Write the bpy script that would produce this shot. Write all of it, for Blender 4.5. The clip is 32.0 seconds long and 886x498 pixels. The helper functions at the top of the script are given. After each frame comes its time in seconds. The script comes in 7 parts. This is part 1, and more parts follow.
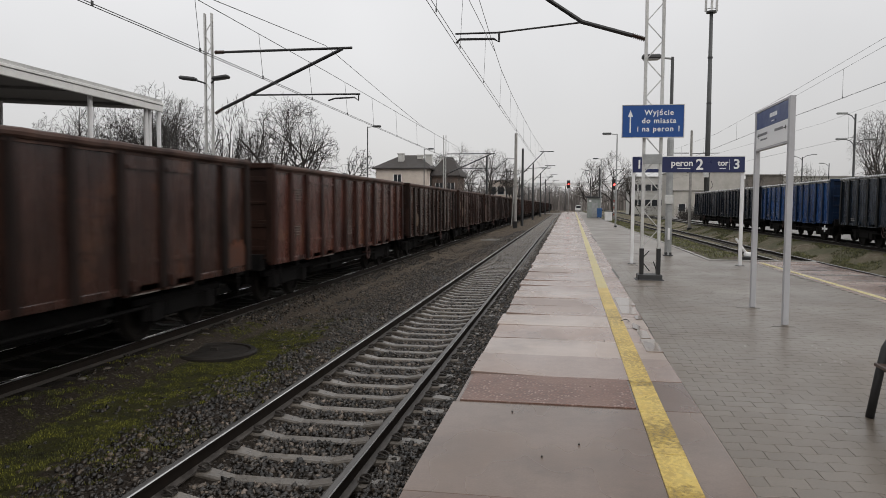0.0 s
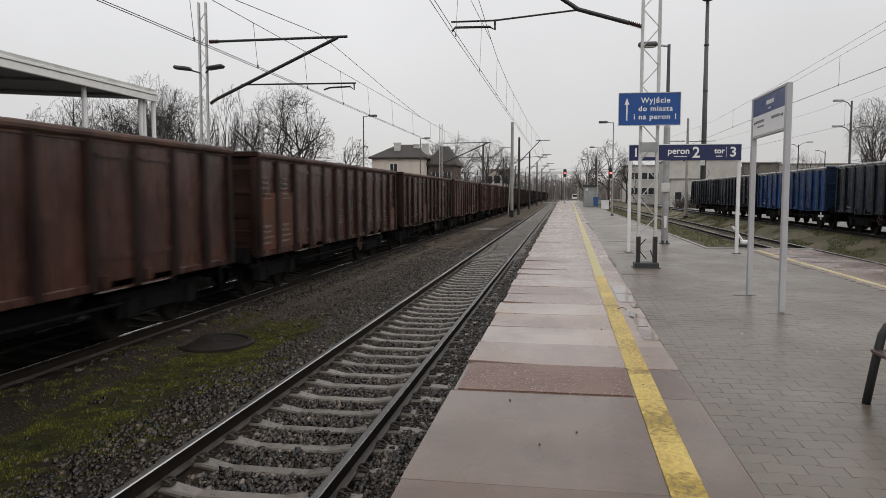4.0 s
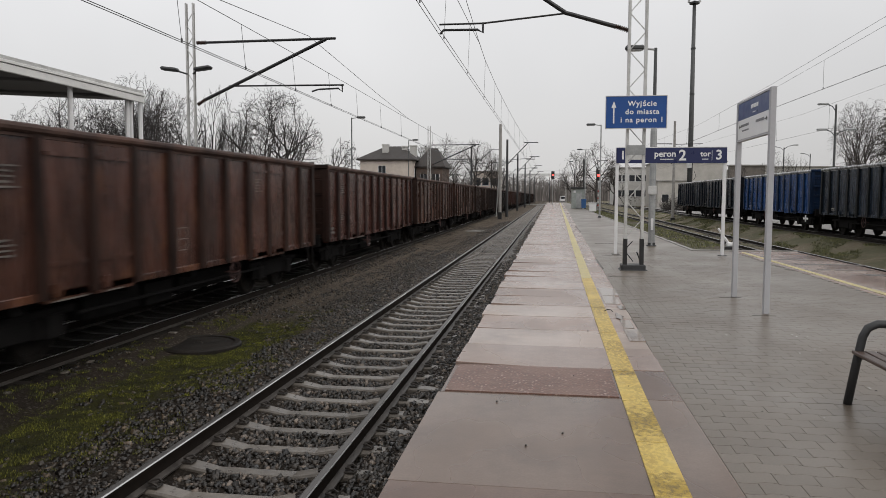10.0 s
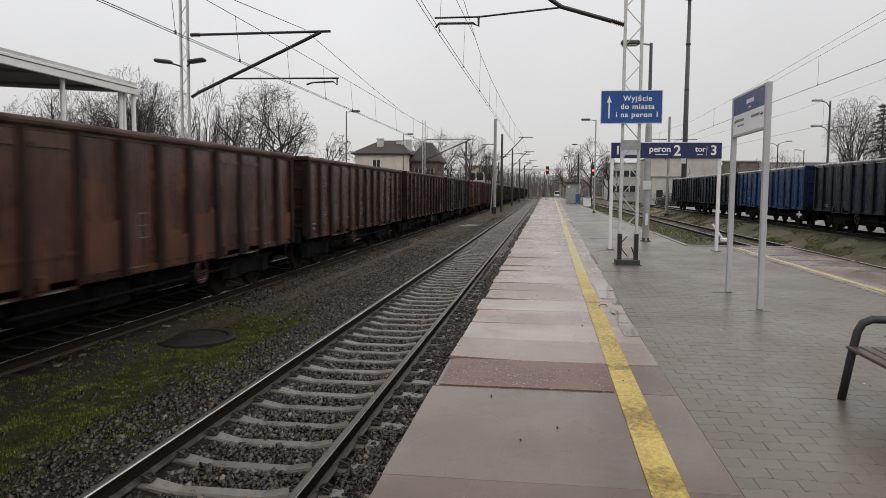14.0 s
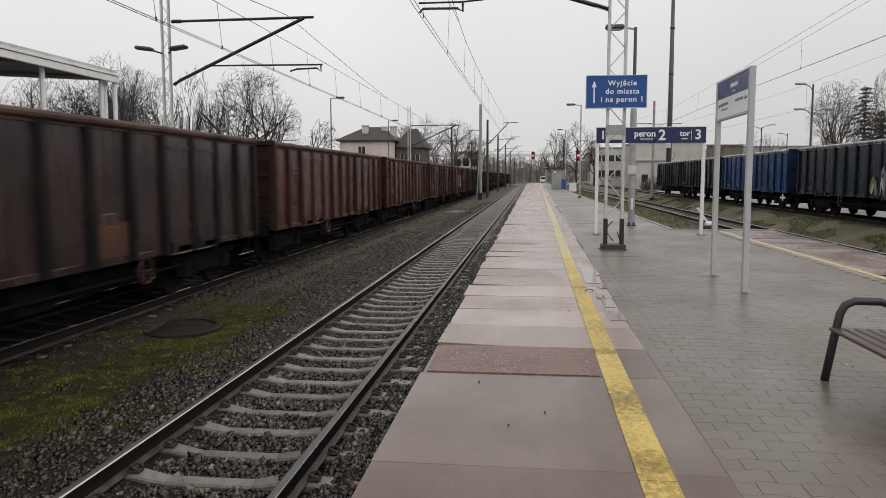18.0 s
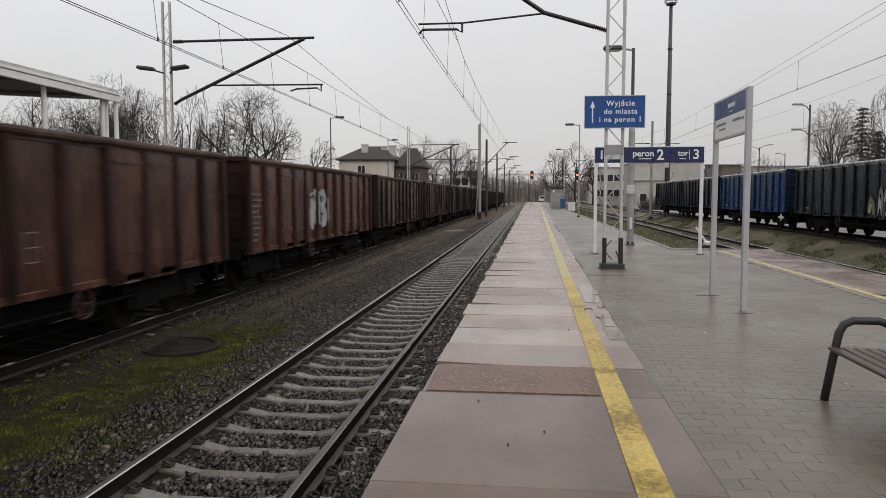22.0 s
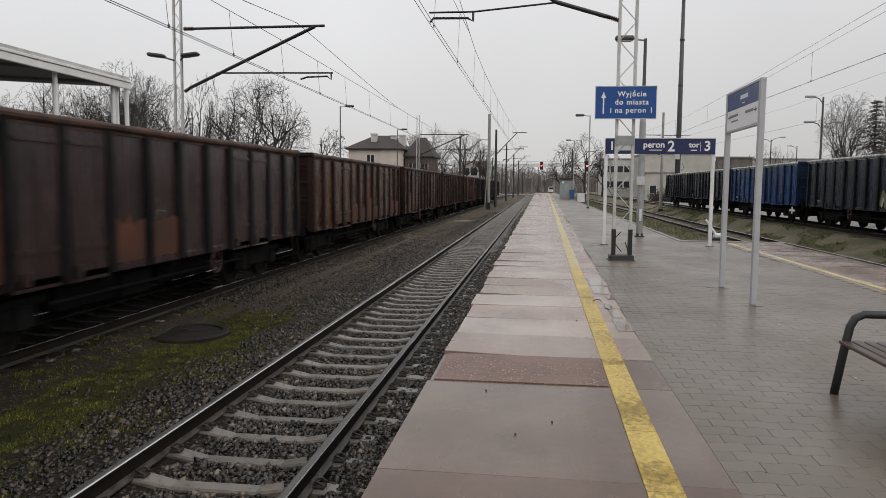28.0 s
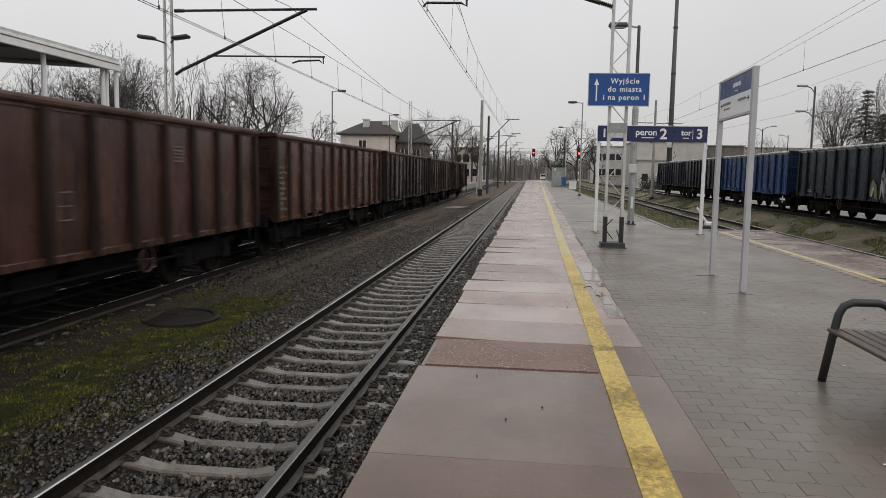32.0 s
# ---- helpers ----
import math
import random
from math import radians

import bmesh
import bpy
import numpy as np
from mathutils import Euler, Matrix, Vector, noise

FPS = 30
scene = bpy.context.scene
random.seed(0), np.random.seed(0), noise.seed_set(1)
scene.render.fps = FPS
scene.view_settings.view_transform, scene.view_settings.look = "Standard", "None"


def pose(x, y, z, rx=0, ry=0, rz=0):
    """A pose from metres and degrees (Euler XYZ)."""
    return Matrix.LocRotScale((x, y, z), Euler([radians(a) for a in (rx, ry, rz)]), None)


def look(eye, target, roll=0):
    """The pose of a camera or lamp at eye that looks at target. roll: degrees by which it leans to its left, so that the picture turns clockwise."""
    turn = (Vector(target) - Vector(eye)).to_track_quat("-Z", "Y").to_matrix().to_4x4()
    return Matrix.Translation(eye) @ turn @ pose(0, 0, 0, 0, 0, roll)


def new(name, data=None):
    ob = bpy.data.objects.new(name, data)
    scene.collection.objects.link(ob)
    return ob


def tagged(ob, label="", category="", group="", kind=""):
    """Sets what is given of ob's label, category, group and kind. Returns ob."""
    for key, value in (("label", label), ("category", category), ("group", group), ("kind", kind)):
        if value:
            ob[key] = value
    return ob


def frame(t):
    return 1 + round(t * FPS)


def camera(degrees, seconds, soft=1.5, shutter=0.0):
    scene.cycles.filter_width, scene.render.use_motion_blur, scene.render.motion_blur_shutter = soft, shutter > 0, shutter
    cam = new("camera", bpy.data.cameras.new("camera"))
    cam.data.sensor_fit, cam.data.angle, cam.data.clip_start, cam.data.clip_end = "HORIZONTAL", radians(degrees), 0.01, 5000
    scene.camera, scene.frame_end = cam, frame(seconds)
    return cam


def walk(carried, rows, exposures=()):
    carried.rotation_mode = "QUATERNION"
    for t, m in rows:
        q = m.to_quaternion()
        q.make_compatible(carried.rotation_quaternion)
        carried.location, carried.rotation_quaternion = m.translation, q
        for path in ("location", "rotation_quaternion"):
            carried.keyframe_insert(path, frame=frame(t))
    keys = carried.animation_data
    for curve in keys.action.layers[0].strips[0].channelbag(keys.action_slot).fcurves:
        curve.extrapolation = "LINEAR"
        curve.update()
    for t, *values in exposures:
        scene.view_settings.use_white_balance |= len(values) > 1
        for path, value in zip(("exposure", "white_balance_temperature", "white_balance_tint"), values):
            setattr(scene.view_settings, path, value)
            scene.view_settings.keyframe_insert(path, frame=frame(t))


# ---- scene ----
cam = camera(61.8, 32.0, soft=0.78, shutter=0.5)
walk(cam, [
    (0, pose(0.000, 0.000, 1.680, 86.575, -0.370, 9.390)),
    (0.5, pose(0.004, 0.008, 1.677, 86.412, -0.354, 9.340)),
    (1, pose(-0.001, 0.001, 1.681, 86.638, -0.325, 9.144)),
    (1.5, pose(0.003, -0.002, 1.679, 86.642, -0.338, 9.202)),
    (2, pose(-0.002, -0.002, 1.679, 86.596, -0.316, 9.147)),
    (2.5, pose(0.001, -0.004, 1.674, 86.476, -0.287, 9.036)),
    (3, pose(-0.001, 0.010, 1.670, 86.220, -0.264, 9.023)),
    (3.5, pose(-0.004, 0.013, 1.672, 85.938, -0.147, 9.047)),
    (5.5, pose(0.003, 0.019, 1.678, 85.627, -0.086, 9.232)),
    (6, pose(0.002, 0.016, 1.673, 85.734, -0.132, 8.902)),
    (6.5, pose(-0.006, 0.009, 1.673, 85.805, -0.293, 8.853)),
    (7, pose(-0.001, 0.015, 1.671, 85.831, -0.398, 8.772)),
    (7.5, pose(-0.006, 0.008, 1.673, 85.677, -0.237, 8.686)),
    (8, pose(-0.006, 0.010, 1.675, 85.604, -0.106, 8.815)),
    (8.5, pose(0.002, 0.015, 1.671, 85.658, -0.143, 8.626)),
    (9, pose(0.003, 0.016, 1.672, 85.811, -0.162, 8.637)),
    (9.5, pose(-0.000, -0.004, 1.676, 85.822, -0.273, 8.276)),
    (10, pose(0.010, -0.019, 1.682, 85.899, -0.203, 8.218)),
    (10.5, pose(0.003, -0.007, 1.674, 85.750, -0.289, 8.002)),
    (11, pose(-0.001, 0.005, 1.676, 85.439, -0.221, 7.995)),
    (11.5, pose(-0.005, 0.021, 1.671, 85.291, -0.182, 8.166)),
    (12, pose(-0.002, 0.003, 1.675, 85.337, -0.154, 8.174)),
    (12.5, pose(0.003, 0.017, 1.676, 85.291, -0.158, 7.957)),
    (13, pose(-0.008, 0.013, 1.673, 85.126, -0.174, 7.929)),
    (13.5, pose(-0.005, 0.006, 1.674, 85.360, -0.351, 8.060)),
    (14, pose(-0.001, 0.007, 1.672, 85.483, -0.466, 7.792)),
    (14.5, pose(-0.005, -0.013, 1.678, 85.560, -0.465, 7.841)),
    (16.5, pose(0.002, 0.020, 1.675, 84.785, -0.177, 7.485)),
    (17, pose(-0.004, 0.022, 1.676, 84.641, -0.147, 7.286)),
    (17.5, pose(-0.008, 0.024, 1.671, 84.350, -0.201, 7.059)),
    (18, pose(-0.001, 0.011, 1.676, 84.432, 0.045, 6.703)),
    (18.5, pose(0.003, 0.003, 1.679, 85.186, -0.399, 5.366)),
    (19, pose(-0.001, -0.015, 1.677, 85.255, -0.567, 4.525)),
    (19.5, pose(-0.014, -0.006, 1.676, 85.277, -0.395, 4.689)),
    (20, pose(-0.009, 0.004, 1.670, 85.649, -0.408, 6.401)),
    (20.5, pose(-0.000, -0.009, 1.674, 85.727, -0.518, 5.656)),
    (21, pose(-0.009, -0.011, 1.675, 85.789, -0.062, 6.021)),
    (21.5, pose(-0.009, -0.013, 1.672, 86.436, -0.170, 7.118)),
    (22, pose(-0.002, -0.007, 1.676, 85.902, -0.056, 6.635)),
    (22.5, pose(-0.006, 0.004, 1.672, 86.464, 0.007, 7.928)),
    (23, pose(-0.006, -0.012, 1.673, 86.630, -0.019, 7.786)),
    (23.5, pose(-0.001, -0.006, 1.676, 86.748, 0.161, 7.876)),
    (24, pose(-0.011, -0.011, 1.671, 86.835, 0.125, 8.317)),
    (24.5, pose(-0.003, 0.011, 1.672, 86.320, 0.059, 8.681)),
    (25, pose(-0.012, 0.016, 1.665, 85.961, -0.327, 8.636)),
    (25.5, pose(-0.004, -0.009, 1.671, 85.643, -0.629, 8.063)),
    (27.5, pose(-0.005, -0.006, 1.669, 85.215, -0.624, 7.510)),
    (28, pose(-0.009, 0.005, 1.668, 85.130, -0.567, 7.329)),
    (28.5, pose(-0.012, 0.014, 1.670, 84.965, -0.663, 7.276)),
    (29, pose(-0.013, 0.016, 1.664, 84.758, -0.744, 6.918)),
    (29.5, pose(-0.008, -0.001, 1.669, 84.642, -0.678, 6.687)),
    (30, pose(-0.012, 0.013, 1.670, 84.645, -0.765, 6.548)),
    (30.5, pose(-0.008, -0.003, 1.672, 84.606, -0.878, 6.528)),
    (31, pose(-0.006, -0.008, 1.670, 84.496, -1.024, 6.419)),
    (31.5, pose(-0.007, 0.001, 1.665, 84.398, -0.770, 6.583)),
    (32, pose(-0.014, 0.009, 1.660, 84.085, -1.046, 6.707)),
], exposures=[(0, -0.03), (14, -0.01), (16.5, 0.05), (18, 0.05), (19, 0.06), (20.2, 0.02), (21.2, -0.06), (23, -0.06), (28, -0.05), (32, -0.07)])

# ---- world and light: an even overcast winter sky ----
world = bpy.data.worlds.new("overcast")
scene.world = world
world.use_nodes = True
wn = world.node_tree
wn.nodes.clear()


def wnode(kind):
    return wn.nodes.new(kind)


w_out, w_bg, w_sky = wnode("ShaderNodeOutputWorld"), wnode("ShaderNodeBackground"), wnode("ShaderNodeTexSky")
w_sky.sky_type, w_sky.sun_disc = "NISHITA", False
w_sky.sun_elevation, w_sky.sun_rotation = radians(44), radians(130)
w_sky.air_density, w_sky.dust_density = 1.0, 4.0
w_co, w_sep, w_ramp, w_mix = wnode("ShaderNodeTexCoord"), wnode("ShaderNodeSeparateXYZ"), wnode("ShaderNodeValToRGB"), wnode("ShaderNodeMix")
w_noise, w_cloud, w_mul = wnode("ShaderNodeTexNoise"), wnode("ShaderNodeMapRange"), wnode("ShaderNodeMix")
w_scale = wnode("ShaderNodeVectorMath")
w_scale.operation = "SCALE"
w_scale.inputs["Scale"].default_value = 0.11
w_ramp.color_ramp.elements[0].position, w_ramp.color_ramp.elements[0].color = 0.0, (0.655, 0.645, 0.64, 1)
w_ramp.color_ramp.elements[1].position, w_ramp.color_ramp.elements[1].color = 1.0, (0.98, 0.975, 0.975, 1)
w_mid = w_ramp.color_ramp.elements.new(0.25)
w_mid.color = (0.83, 0.825, 0.83, 1)
w_mix.data_type, w_mul.data_type, w_mul.blend_type = "RGBA", "RGBA", "MULTIPLY"
w_mix.inputs["Factor"].default_value, w_mul.inputs["Factor"].default_value = 0.93, 1.0
w_noise.inputs["Scale"].default_value, w_noise.inputs["Detail"].default_value = 1.6, 4.0
w_cloud.inputs["From Min"].default_value, w_cloud.inputs["From Max"].default_value = 0.3, 0.7
w_cloud.inputs["To Min"].default_value, w_cloud.inputs["To Max"].default_value = 0.91, 1.07
wl = wn.links
wl.new(w_co.outputs["Generated"], w_sep.inputs[0])
wl.new(w_sep.outputs["Z"], w_ramp.inputs[0])
wl.new(w_sky.outputs[0], w_scale.inputs[0])
wl.new(w_scale.outputs[0], w_mix.inputs[6])
wl.new(w_ramp.outputs[0], w_mix.inputs[7])
wl.new(w_co.outputs["Generated"], w_noise.inputs["Vector"])
wl.new(w_noise.outputs[0], w_cloud.inputs["Value"])
wl.new(w_mix.outputs[2], w_mul.inputs[6])
w_east, w_tone = wnode("ShaderNodeMapRange"), wnode("ShaderNodeMath")
w_east.inputs["From Min"].default_value, w_east.inputs["From Max"].default_value = -0.25, 0.55
w_east.inputs["To Min"].default_value, w_east.inputs["To Max"].default_value = 1.03, 0.86
w_tone.operation = "MULTIPLY"
wl.new(w_sep.outputs["X"], w_east.inputs["Value"])
wl.new(w_east.outputs[0], w_tone.inputs[0])
wl.new(w_cloud.outputs[0], w_tone.inputs[1])
wl.new(w_tone.outputs[0], w_mul.inputs[7])
wl.new(w_mul.outputs[2], w_bg.inputs["Color"])
wl.new(w_bg.outputs[0], w_out.inputs[0])
w_bg.inputs["Strength"].default_value = 1.03

sun = new("sun", bpy.data.lights.new("sun", "SUN"))
sun.data.energy, sun.data.angle, sun.data.color = 1.0, radians(70), (1.0, 0.96, 0.91)
sun.matrix_world = look((24, -20, 30), (0, 0, 0))


# ---- materials ----
def nodes_of(name):
    m = bpy.data.materials.new(name)
    m.use_nodes = True
    nt = m.node_tree
    return m, nt, nt.nodes["Principled BSDF"]


def ramp(nt, fac, stops):
    r = nt.nodes.new("ShaderNodeValToRGB")
    els = r.color_ramp.elements
    while len(els) < len(stops):
        els.new(0.5)
    for e, (p, c) in zip(els, stops):
        e.position, e.color = p, (*c, 1)
    nt.links.new(fac, r.inputs[0])
    return r.outputs[0]


def noise_tex(nt, scale, detail=4.0, rough=0.6, stretch=(1, 1, 1), world_space=False, dist=0.0):
    co = nt.nodes.new("ShaderNodeNewGeometry") if world_space else nt.nodes.new("ShaderNodeTexCoord")
    mp = nt.nodes.new("ShaderNodeMapping")
    mp.inputs["Scale"].default_value = stretch
    n = nt.nodes.new("ShaderNodeTexNoise")
    n.inputs["Scale"].default_value, n.inputs["Detail"].default_value, n.inputs["Roughness"].default_value = scale, detail, rough
    n.inputs["Distortion"].default_value = dist
    nt.links.new(co.outputs["Position" if world_space else "Object"], mp.inputs[0])
    nt.links.new(mp.outputs[0], n.inputs["Vector"])
    return n.outputs[0]


def mixc(nt, fac, a, b, mode="MIX"):
    m = nt.nodes.new("ShaderNodeMix")
    m.data_type, m.blend_type = "RGBA", mode
    for sock, v in ((m.inputs[0], fac), (m.inputs[6], a), (m.inputs[7], b)):
        if isinstance(v, (int, float)):
            sock.default_value = v
        elif isinstance(v, tuple):
            sock.default_value = (*v, 1)
        else:
            nt.links.new(v, sock)
    return m.outputs[2]


def maprange(nt, v, a, b, c, d):
    m = nt.nodes.new("ShaderNodeMapRange")
    for key, val in (("From Min", a), ("From Max", b), ("To Min", c), ("To Max", d)):
        m.inputs[key].default_value = val
    nt.links.new(v, m.inputs["Value"])
    return m.outputs[0]


def bump(nt, bsdf, height, strength, distance):
    b = nt.nodes.new("ShaderNodeBump")
    b.inputs["Strength"].default_value, b.inputs["Distance"].default_value = strength, distance
    nt.links.new(height, b.inputs["Height"])
    nt.links.new(b.outputs[0], bsdf.inputs["Normal"])


def surface(name, dark, light, scale=6.0, fine=60.0, rough=(0.5, 0.8), bumps=0.3, depth=0.004, metal=0.0, stretch=(1, 1, 1), world_space=False, island=0.0, random_tint=0.0, spec=0.5, grain_mix=0.35):
    """A worn surface: a coarse stain noise and a fine grain between two colours."""
    m, nt, b = nodes_of(name)
    n1 = noise_tex(nt, scale, 5, 0.6, stretch, world_space)
    n2 = noise_tex(nt, fine, 3, 0.6, stretch, world_space)
    mid = tuple((x + y) / 2 for x, y in zip(dark, light))
    c = ramp(nt, n1, [(0.3, dark), (0.5, mid), (0.7, light)])
    c = mixc(nt, grain_mix, c, ramp(nt, n2, [(0.3, (0.55, 0.55, 0.55)), (0.7, (1.25, 1.25, 1.25))]), "MULTIPLY")
    if island:
        g = nt.nodes.new("ShaderNodeNewGeometry")
        c = mixc(nt, 1.0, c, ramp(nt, g.outputs["Random Per Island"], [(0.0, (1 - island,) * 3), (0.55, (1 - 0.55 * island,) * 3), (0.82, (1.0 + 0.2 * island,) * 3), (1.0, (1 + 3.6 * island,) * 3)]), "MULTIPLY")
    if random_tint:
        g = nt.nodes.new("ShaderNodeObjectInfo")
        c = mixc(nt, 1.0, c, ramp(nt, g.outputs["Random"], [(0.0, (1 - random_tint,) * 3), (1.0, (1 + random_tint,) * 3)]), "MULTIPLY")
    nt.links.new(c, b.inputs["Base Color"])
    nt.links.new(maprange(nt, n1, 0.3, 0.7, rough[0], rough[1]), b.inputs["Roughness"])
    b.inputs["Metallic"].default_value = metal
    b.inputs["Specular IOR Level"].default_value = spec
    if bumps:
        bump(nt, b, n2, bumps, depth)
    return m


def wagon_paint(name, base, rust, amount, seed, rough=(0.17, 0.34), spec=0.5):
    """Weathered wagon paint: vertical streaks, rust blotches growing to the lower edge, coal dust."""
    m, nt, b = nodes_of(name)
    co = nt.nodes.new("ShaderNodeTexCoord")
    inf = nt.nodes.new("ShaderNodeObjectInfo")
    mv = nt.nodes.new("ShaderNodeVectorMath")
    mv.operation = "MULTIPLY_ADD"
    nt.links.new(inf.outputs["Random"], mv.inputs[0])
    mv.inputs[1].default_value = (17.0, 31.0, 11.0)
    nt.links.new(co.outputs["Object"], mv.inputs[2])

    def tex(scale, stretch, detail=5):
        mp = nt.nodes.new("ShaderNodeMapping")
        mp.inputs["Scale"].default_value = stretch
        mp.inputs["Location"].default_value = (seed * 3.1, seed * 1.7, seed * 0.9)
        n = nt.nodes.new("ShaderNodeTexNoise")
        n.inputs["Scale"].default_value, n.inputs["Detail"].default_value = scale, detail
        n.inputs["Roughness"].default_value = 0.65
        nt.links.new(mv.outputs[0], mp.inputs[0])
        nt.links.new(mp.outputs[0], n.inputs["Vector"])
        return n.outputs[0]
    streak, blotch, grain = tex(2.2, (1, 3.5, 0.35)), tex(1.1, (1, 1, 1.3)), tex(38, (1, 1, 1), 3)
    c = mixc(nt, ramp(nt, streak, [(0.32, (0, 0, 0)), (0.68, (1, 1, 1))]), tuple(v * 0.62 for v in base), tuple(v * 1.25 for v in base))
    lim = 0.72 - amount
    c = mixc(nt, ramp(nt, blotch, [(lim, (0, 0, 0)), (lim + 0.12, (1, 1, 1))]), c, rust)
    soot = tex(0.75, (1, 1.3, 0.7), 4)
    c = mixc(nt, 0.9, c, ramp(nt, soot, [(0.36, (0.42, 0.42, 0.45)), (0.50, (0.95, 0.95, 0.95)), (0.66, (1.35, 1.30, 1.25))]), "MULTIPLY")
    c = mixc(nt, 0.5, c, ramp(nt, grain, [(0.3, (0.6, 0.6, 0.6)), (0.7, (1.25, 1.25, 1.25))]), "MULTIPLY")
    nt.links.new(c, b.inputs["Base Color"])
    nt.links.new(maprange(nt, streak, 0.3, 0.7, rough[0], rough[1]), b.inputs["Roughness"])
    b.inputs["Specular IOR Level"].default_value = spec
    bump(nt, b, grain, 0.25, 0.004)
    return m


def plain(name, colour, rough=0.5, metal=0.0, grain=25.0, amount=0.25):
    d = tuple(v * (1 - amount) for v in colour)
    l = tuple(min(1.0, v * (1 + amount * 0.6)) for v in colour)
    return surface(name, d, l, 2.5, grain, (max(0.05, rough - 0.1), min(1, rough + 0.12)), 0.08, 0.002, metal, grain_mix=min(0.35, amount))


def glowing(name, colour, strength):
    m, nt, b = nodes_of(name)
    b.inputs["Base Color"].default_value = (*colour, 1)
    b.inputs["Emission Color"].default_value, b.inputs["Emission Strength"].default_value = (*colour, 1), strength
    return m


def mossy(m):
    """Soil and moss have crept over the stones towards the drain side."""
    nt = m.node_tree
    b = nt.nodes["Principled BSDF"]
    old = b.inputs["Base Color"].links[0].from_socket
    g = nt.nodes.new("ShaderNodeNewGeometry")
    s = nt.nodes.new("ShaderNodeSeparateXYZ")
    nt.links.new(g.outputs["Position"], s.inputs[0])
    edge = maprange(nt, s.outputs["X"], -3.2, -4.6, -0.10, 0.36)
    t = nt.nodes.new("ShaderNodeMath")
    nt.links.new(edge, t.inputs[0])
    nt.links.new(noise_tex(nt, 1.5, 4, 0.6, (1, 1, 1), True), t.inputs[1])
    c = mixc(nt, ramp(nt, t.outputs[0], [(0.35, (0, 0, 0)), (0.72, (0.92, 0.92, 0.92))]), old, mixc(nt, 1.0, old, (0.50, 0.44, 0.32), "MULTIPLY"))
    nt.links.new(c, b.inputs["Base Color"])
    return m


M = {}
M["ballast"] = surface("ballast_stone", (0.014, 0.0110, 0.0088), (0.080, 0.065, 0.053), 9, 80, (0.20, 0.45), 0.4, 0.006, island=0.9, spec=0.5)
M["ballast"] = mossy(M["ballast"])
# darkened in colour, on track 2 for the shade under the train
M["sleeper_dark"] = surface("darkened_sleeper", (0.012, 0.010, 0.009), (0.04, 0.034, 0.029), 5, 70, (0.5, 0.8), 0.3, 0.004, spec=0.2)
M["sleeper"] = surface("sleeper_concrete", (0.074, 0.063, 0.053), (0.172, 0.152, 0.130), 7, 70, (0.22, 0.42), 0.3, 0.004, random_tint=0.22, spec=0.45)
# rust tone deepened for the shadow along the web
M["rail_side"] = surface("rusty_shaded_rail_side", (0.008, 0.0062, 0.0052), (0.020, 0.015, 0.012), 8, 90, (0.6, 0.85), 0.3, 0.003, spec=0.1)
M["rail_edge"] = surface("bright_rail_edge", (0.50, 0.495, 0.49), (0.72, 0.71, 0.70), 3, 60, (0.20, 0.34), 0.05, 0.001, metal=1.0, stretch=(1, 0.1, 1))
M["rail_bright"] = surface("traffic_bright_rail_head", (0.62, 0.62, 0.62), (0.80, 0.80, 0.80), 3, 60, (0.06, 0.13), 0.02, 0.001, metal=1.0, stretch=(1, 0.1, 1))
M["rail_foot"] = surface("pale_rail_foot", (0.034, 0.029, 0.026), (0.085, 0.075, 0.067), 8, 90, (0.3, 0.6), 0.3, 0.003, spec=0.4)
M["rail_head"] = surface("polished_rail_head", (0.075, 0.071, 0.068), (0.18, 0.172, 0.165), 3, 60, (0.38, 0.55), 0.05, 0.001, metal=1.0, stretch=(1, 0.1, 1))
M["clip"] = surface("rail_clip_steel", (0.02, 0.017, 0.015), (0.06, 0.05, 0.042), 12, 80, (0.4, 0.7), 0.2, 0.003, metal=0.4)
M["white"] = plain("white_painted_steel", (0.74, 0.74, 0.75), 0.42, amount=0.09)
M["grey_steel"] = plain("galvanised_grey_steel", (0.36, 0.37, 0.37), 0.5, 0.35)
M["pale_steel"] = plain("pale_grey_painted_steel", (0.55, 0.55, 0.54), 0.5, 0.1)
M["dark_steel"] = plain("dark_grey_steel", (0.045, 0.046, 0.048), 0.5, 0.3)
M["black"] = plain("black_painted_steel", (0.016, 0.016, 0.017), 0.42)
M["wire"] = plain("overhead_wire", (0.085, 0.085, 0.087), 0.5, 0.4)
M["insulator"] = plain("brown_ceramic_insulator", (0.05, 0.03, 0.024), 0.25)
M["sign_blue"] = plain("sign_blue", (0.006, 0.066, 0.27), 0.35, amount=0.06)
M["sign_navy"] = plain("sign_navy", (0.012, 0.019, 0.085), 0.35, amount=0.06)
M["sign_deep"] = plain("sign_deep_blue", (0.020, 0.042, 0.150), 0.35, amount=0.06)
M["print_grey"] = plain("grey_print", (0.20, 0.20, 0.21), 0.5, amount=0.1)
M["post_grey"] = plain("pale_grey_sign_post", (0.43, 0.43, 0.45), 0.5, amount=0.08)
M["sign_white"] = plain("sign_white", (0.80, 0.80, 0.80), 0.35, amount=0.04)
M["concrete"] = surface("weathered_concrete", (0.20, 0.19, 0.18), (0.36, 0.35, 0.33), 3, 50, (0.5, 0.85), 0.3, 0.004)
M["road"] = surface("wet_concrete_road", (0.13, 0.125, 0.12), (0.23, 0.22, 0.21), 2, 40, (0.35, 0.6), 0.2, 0.003)
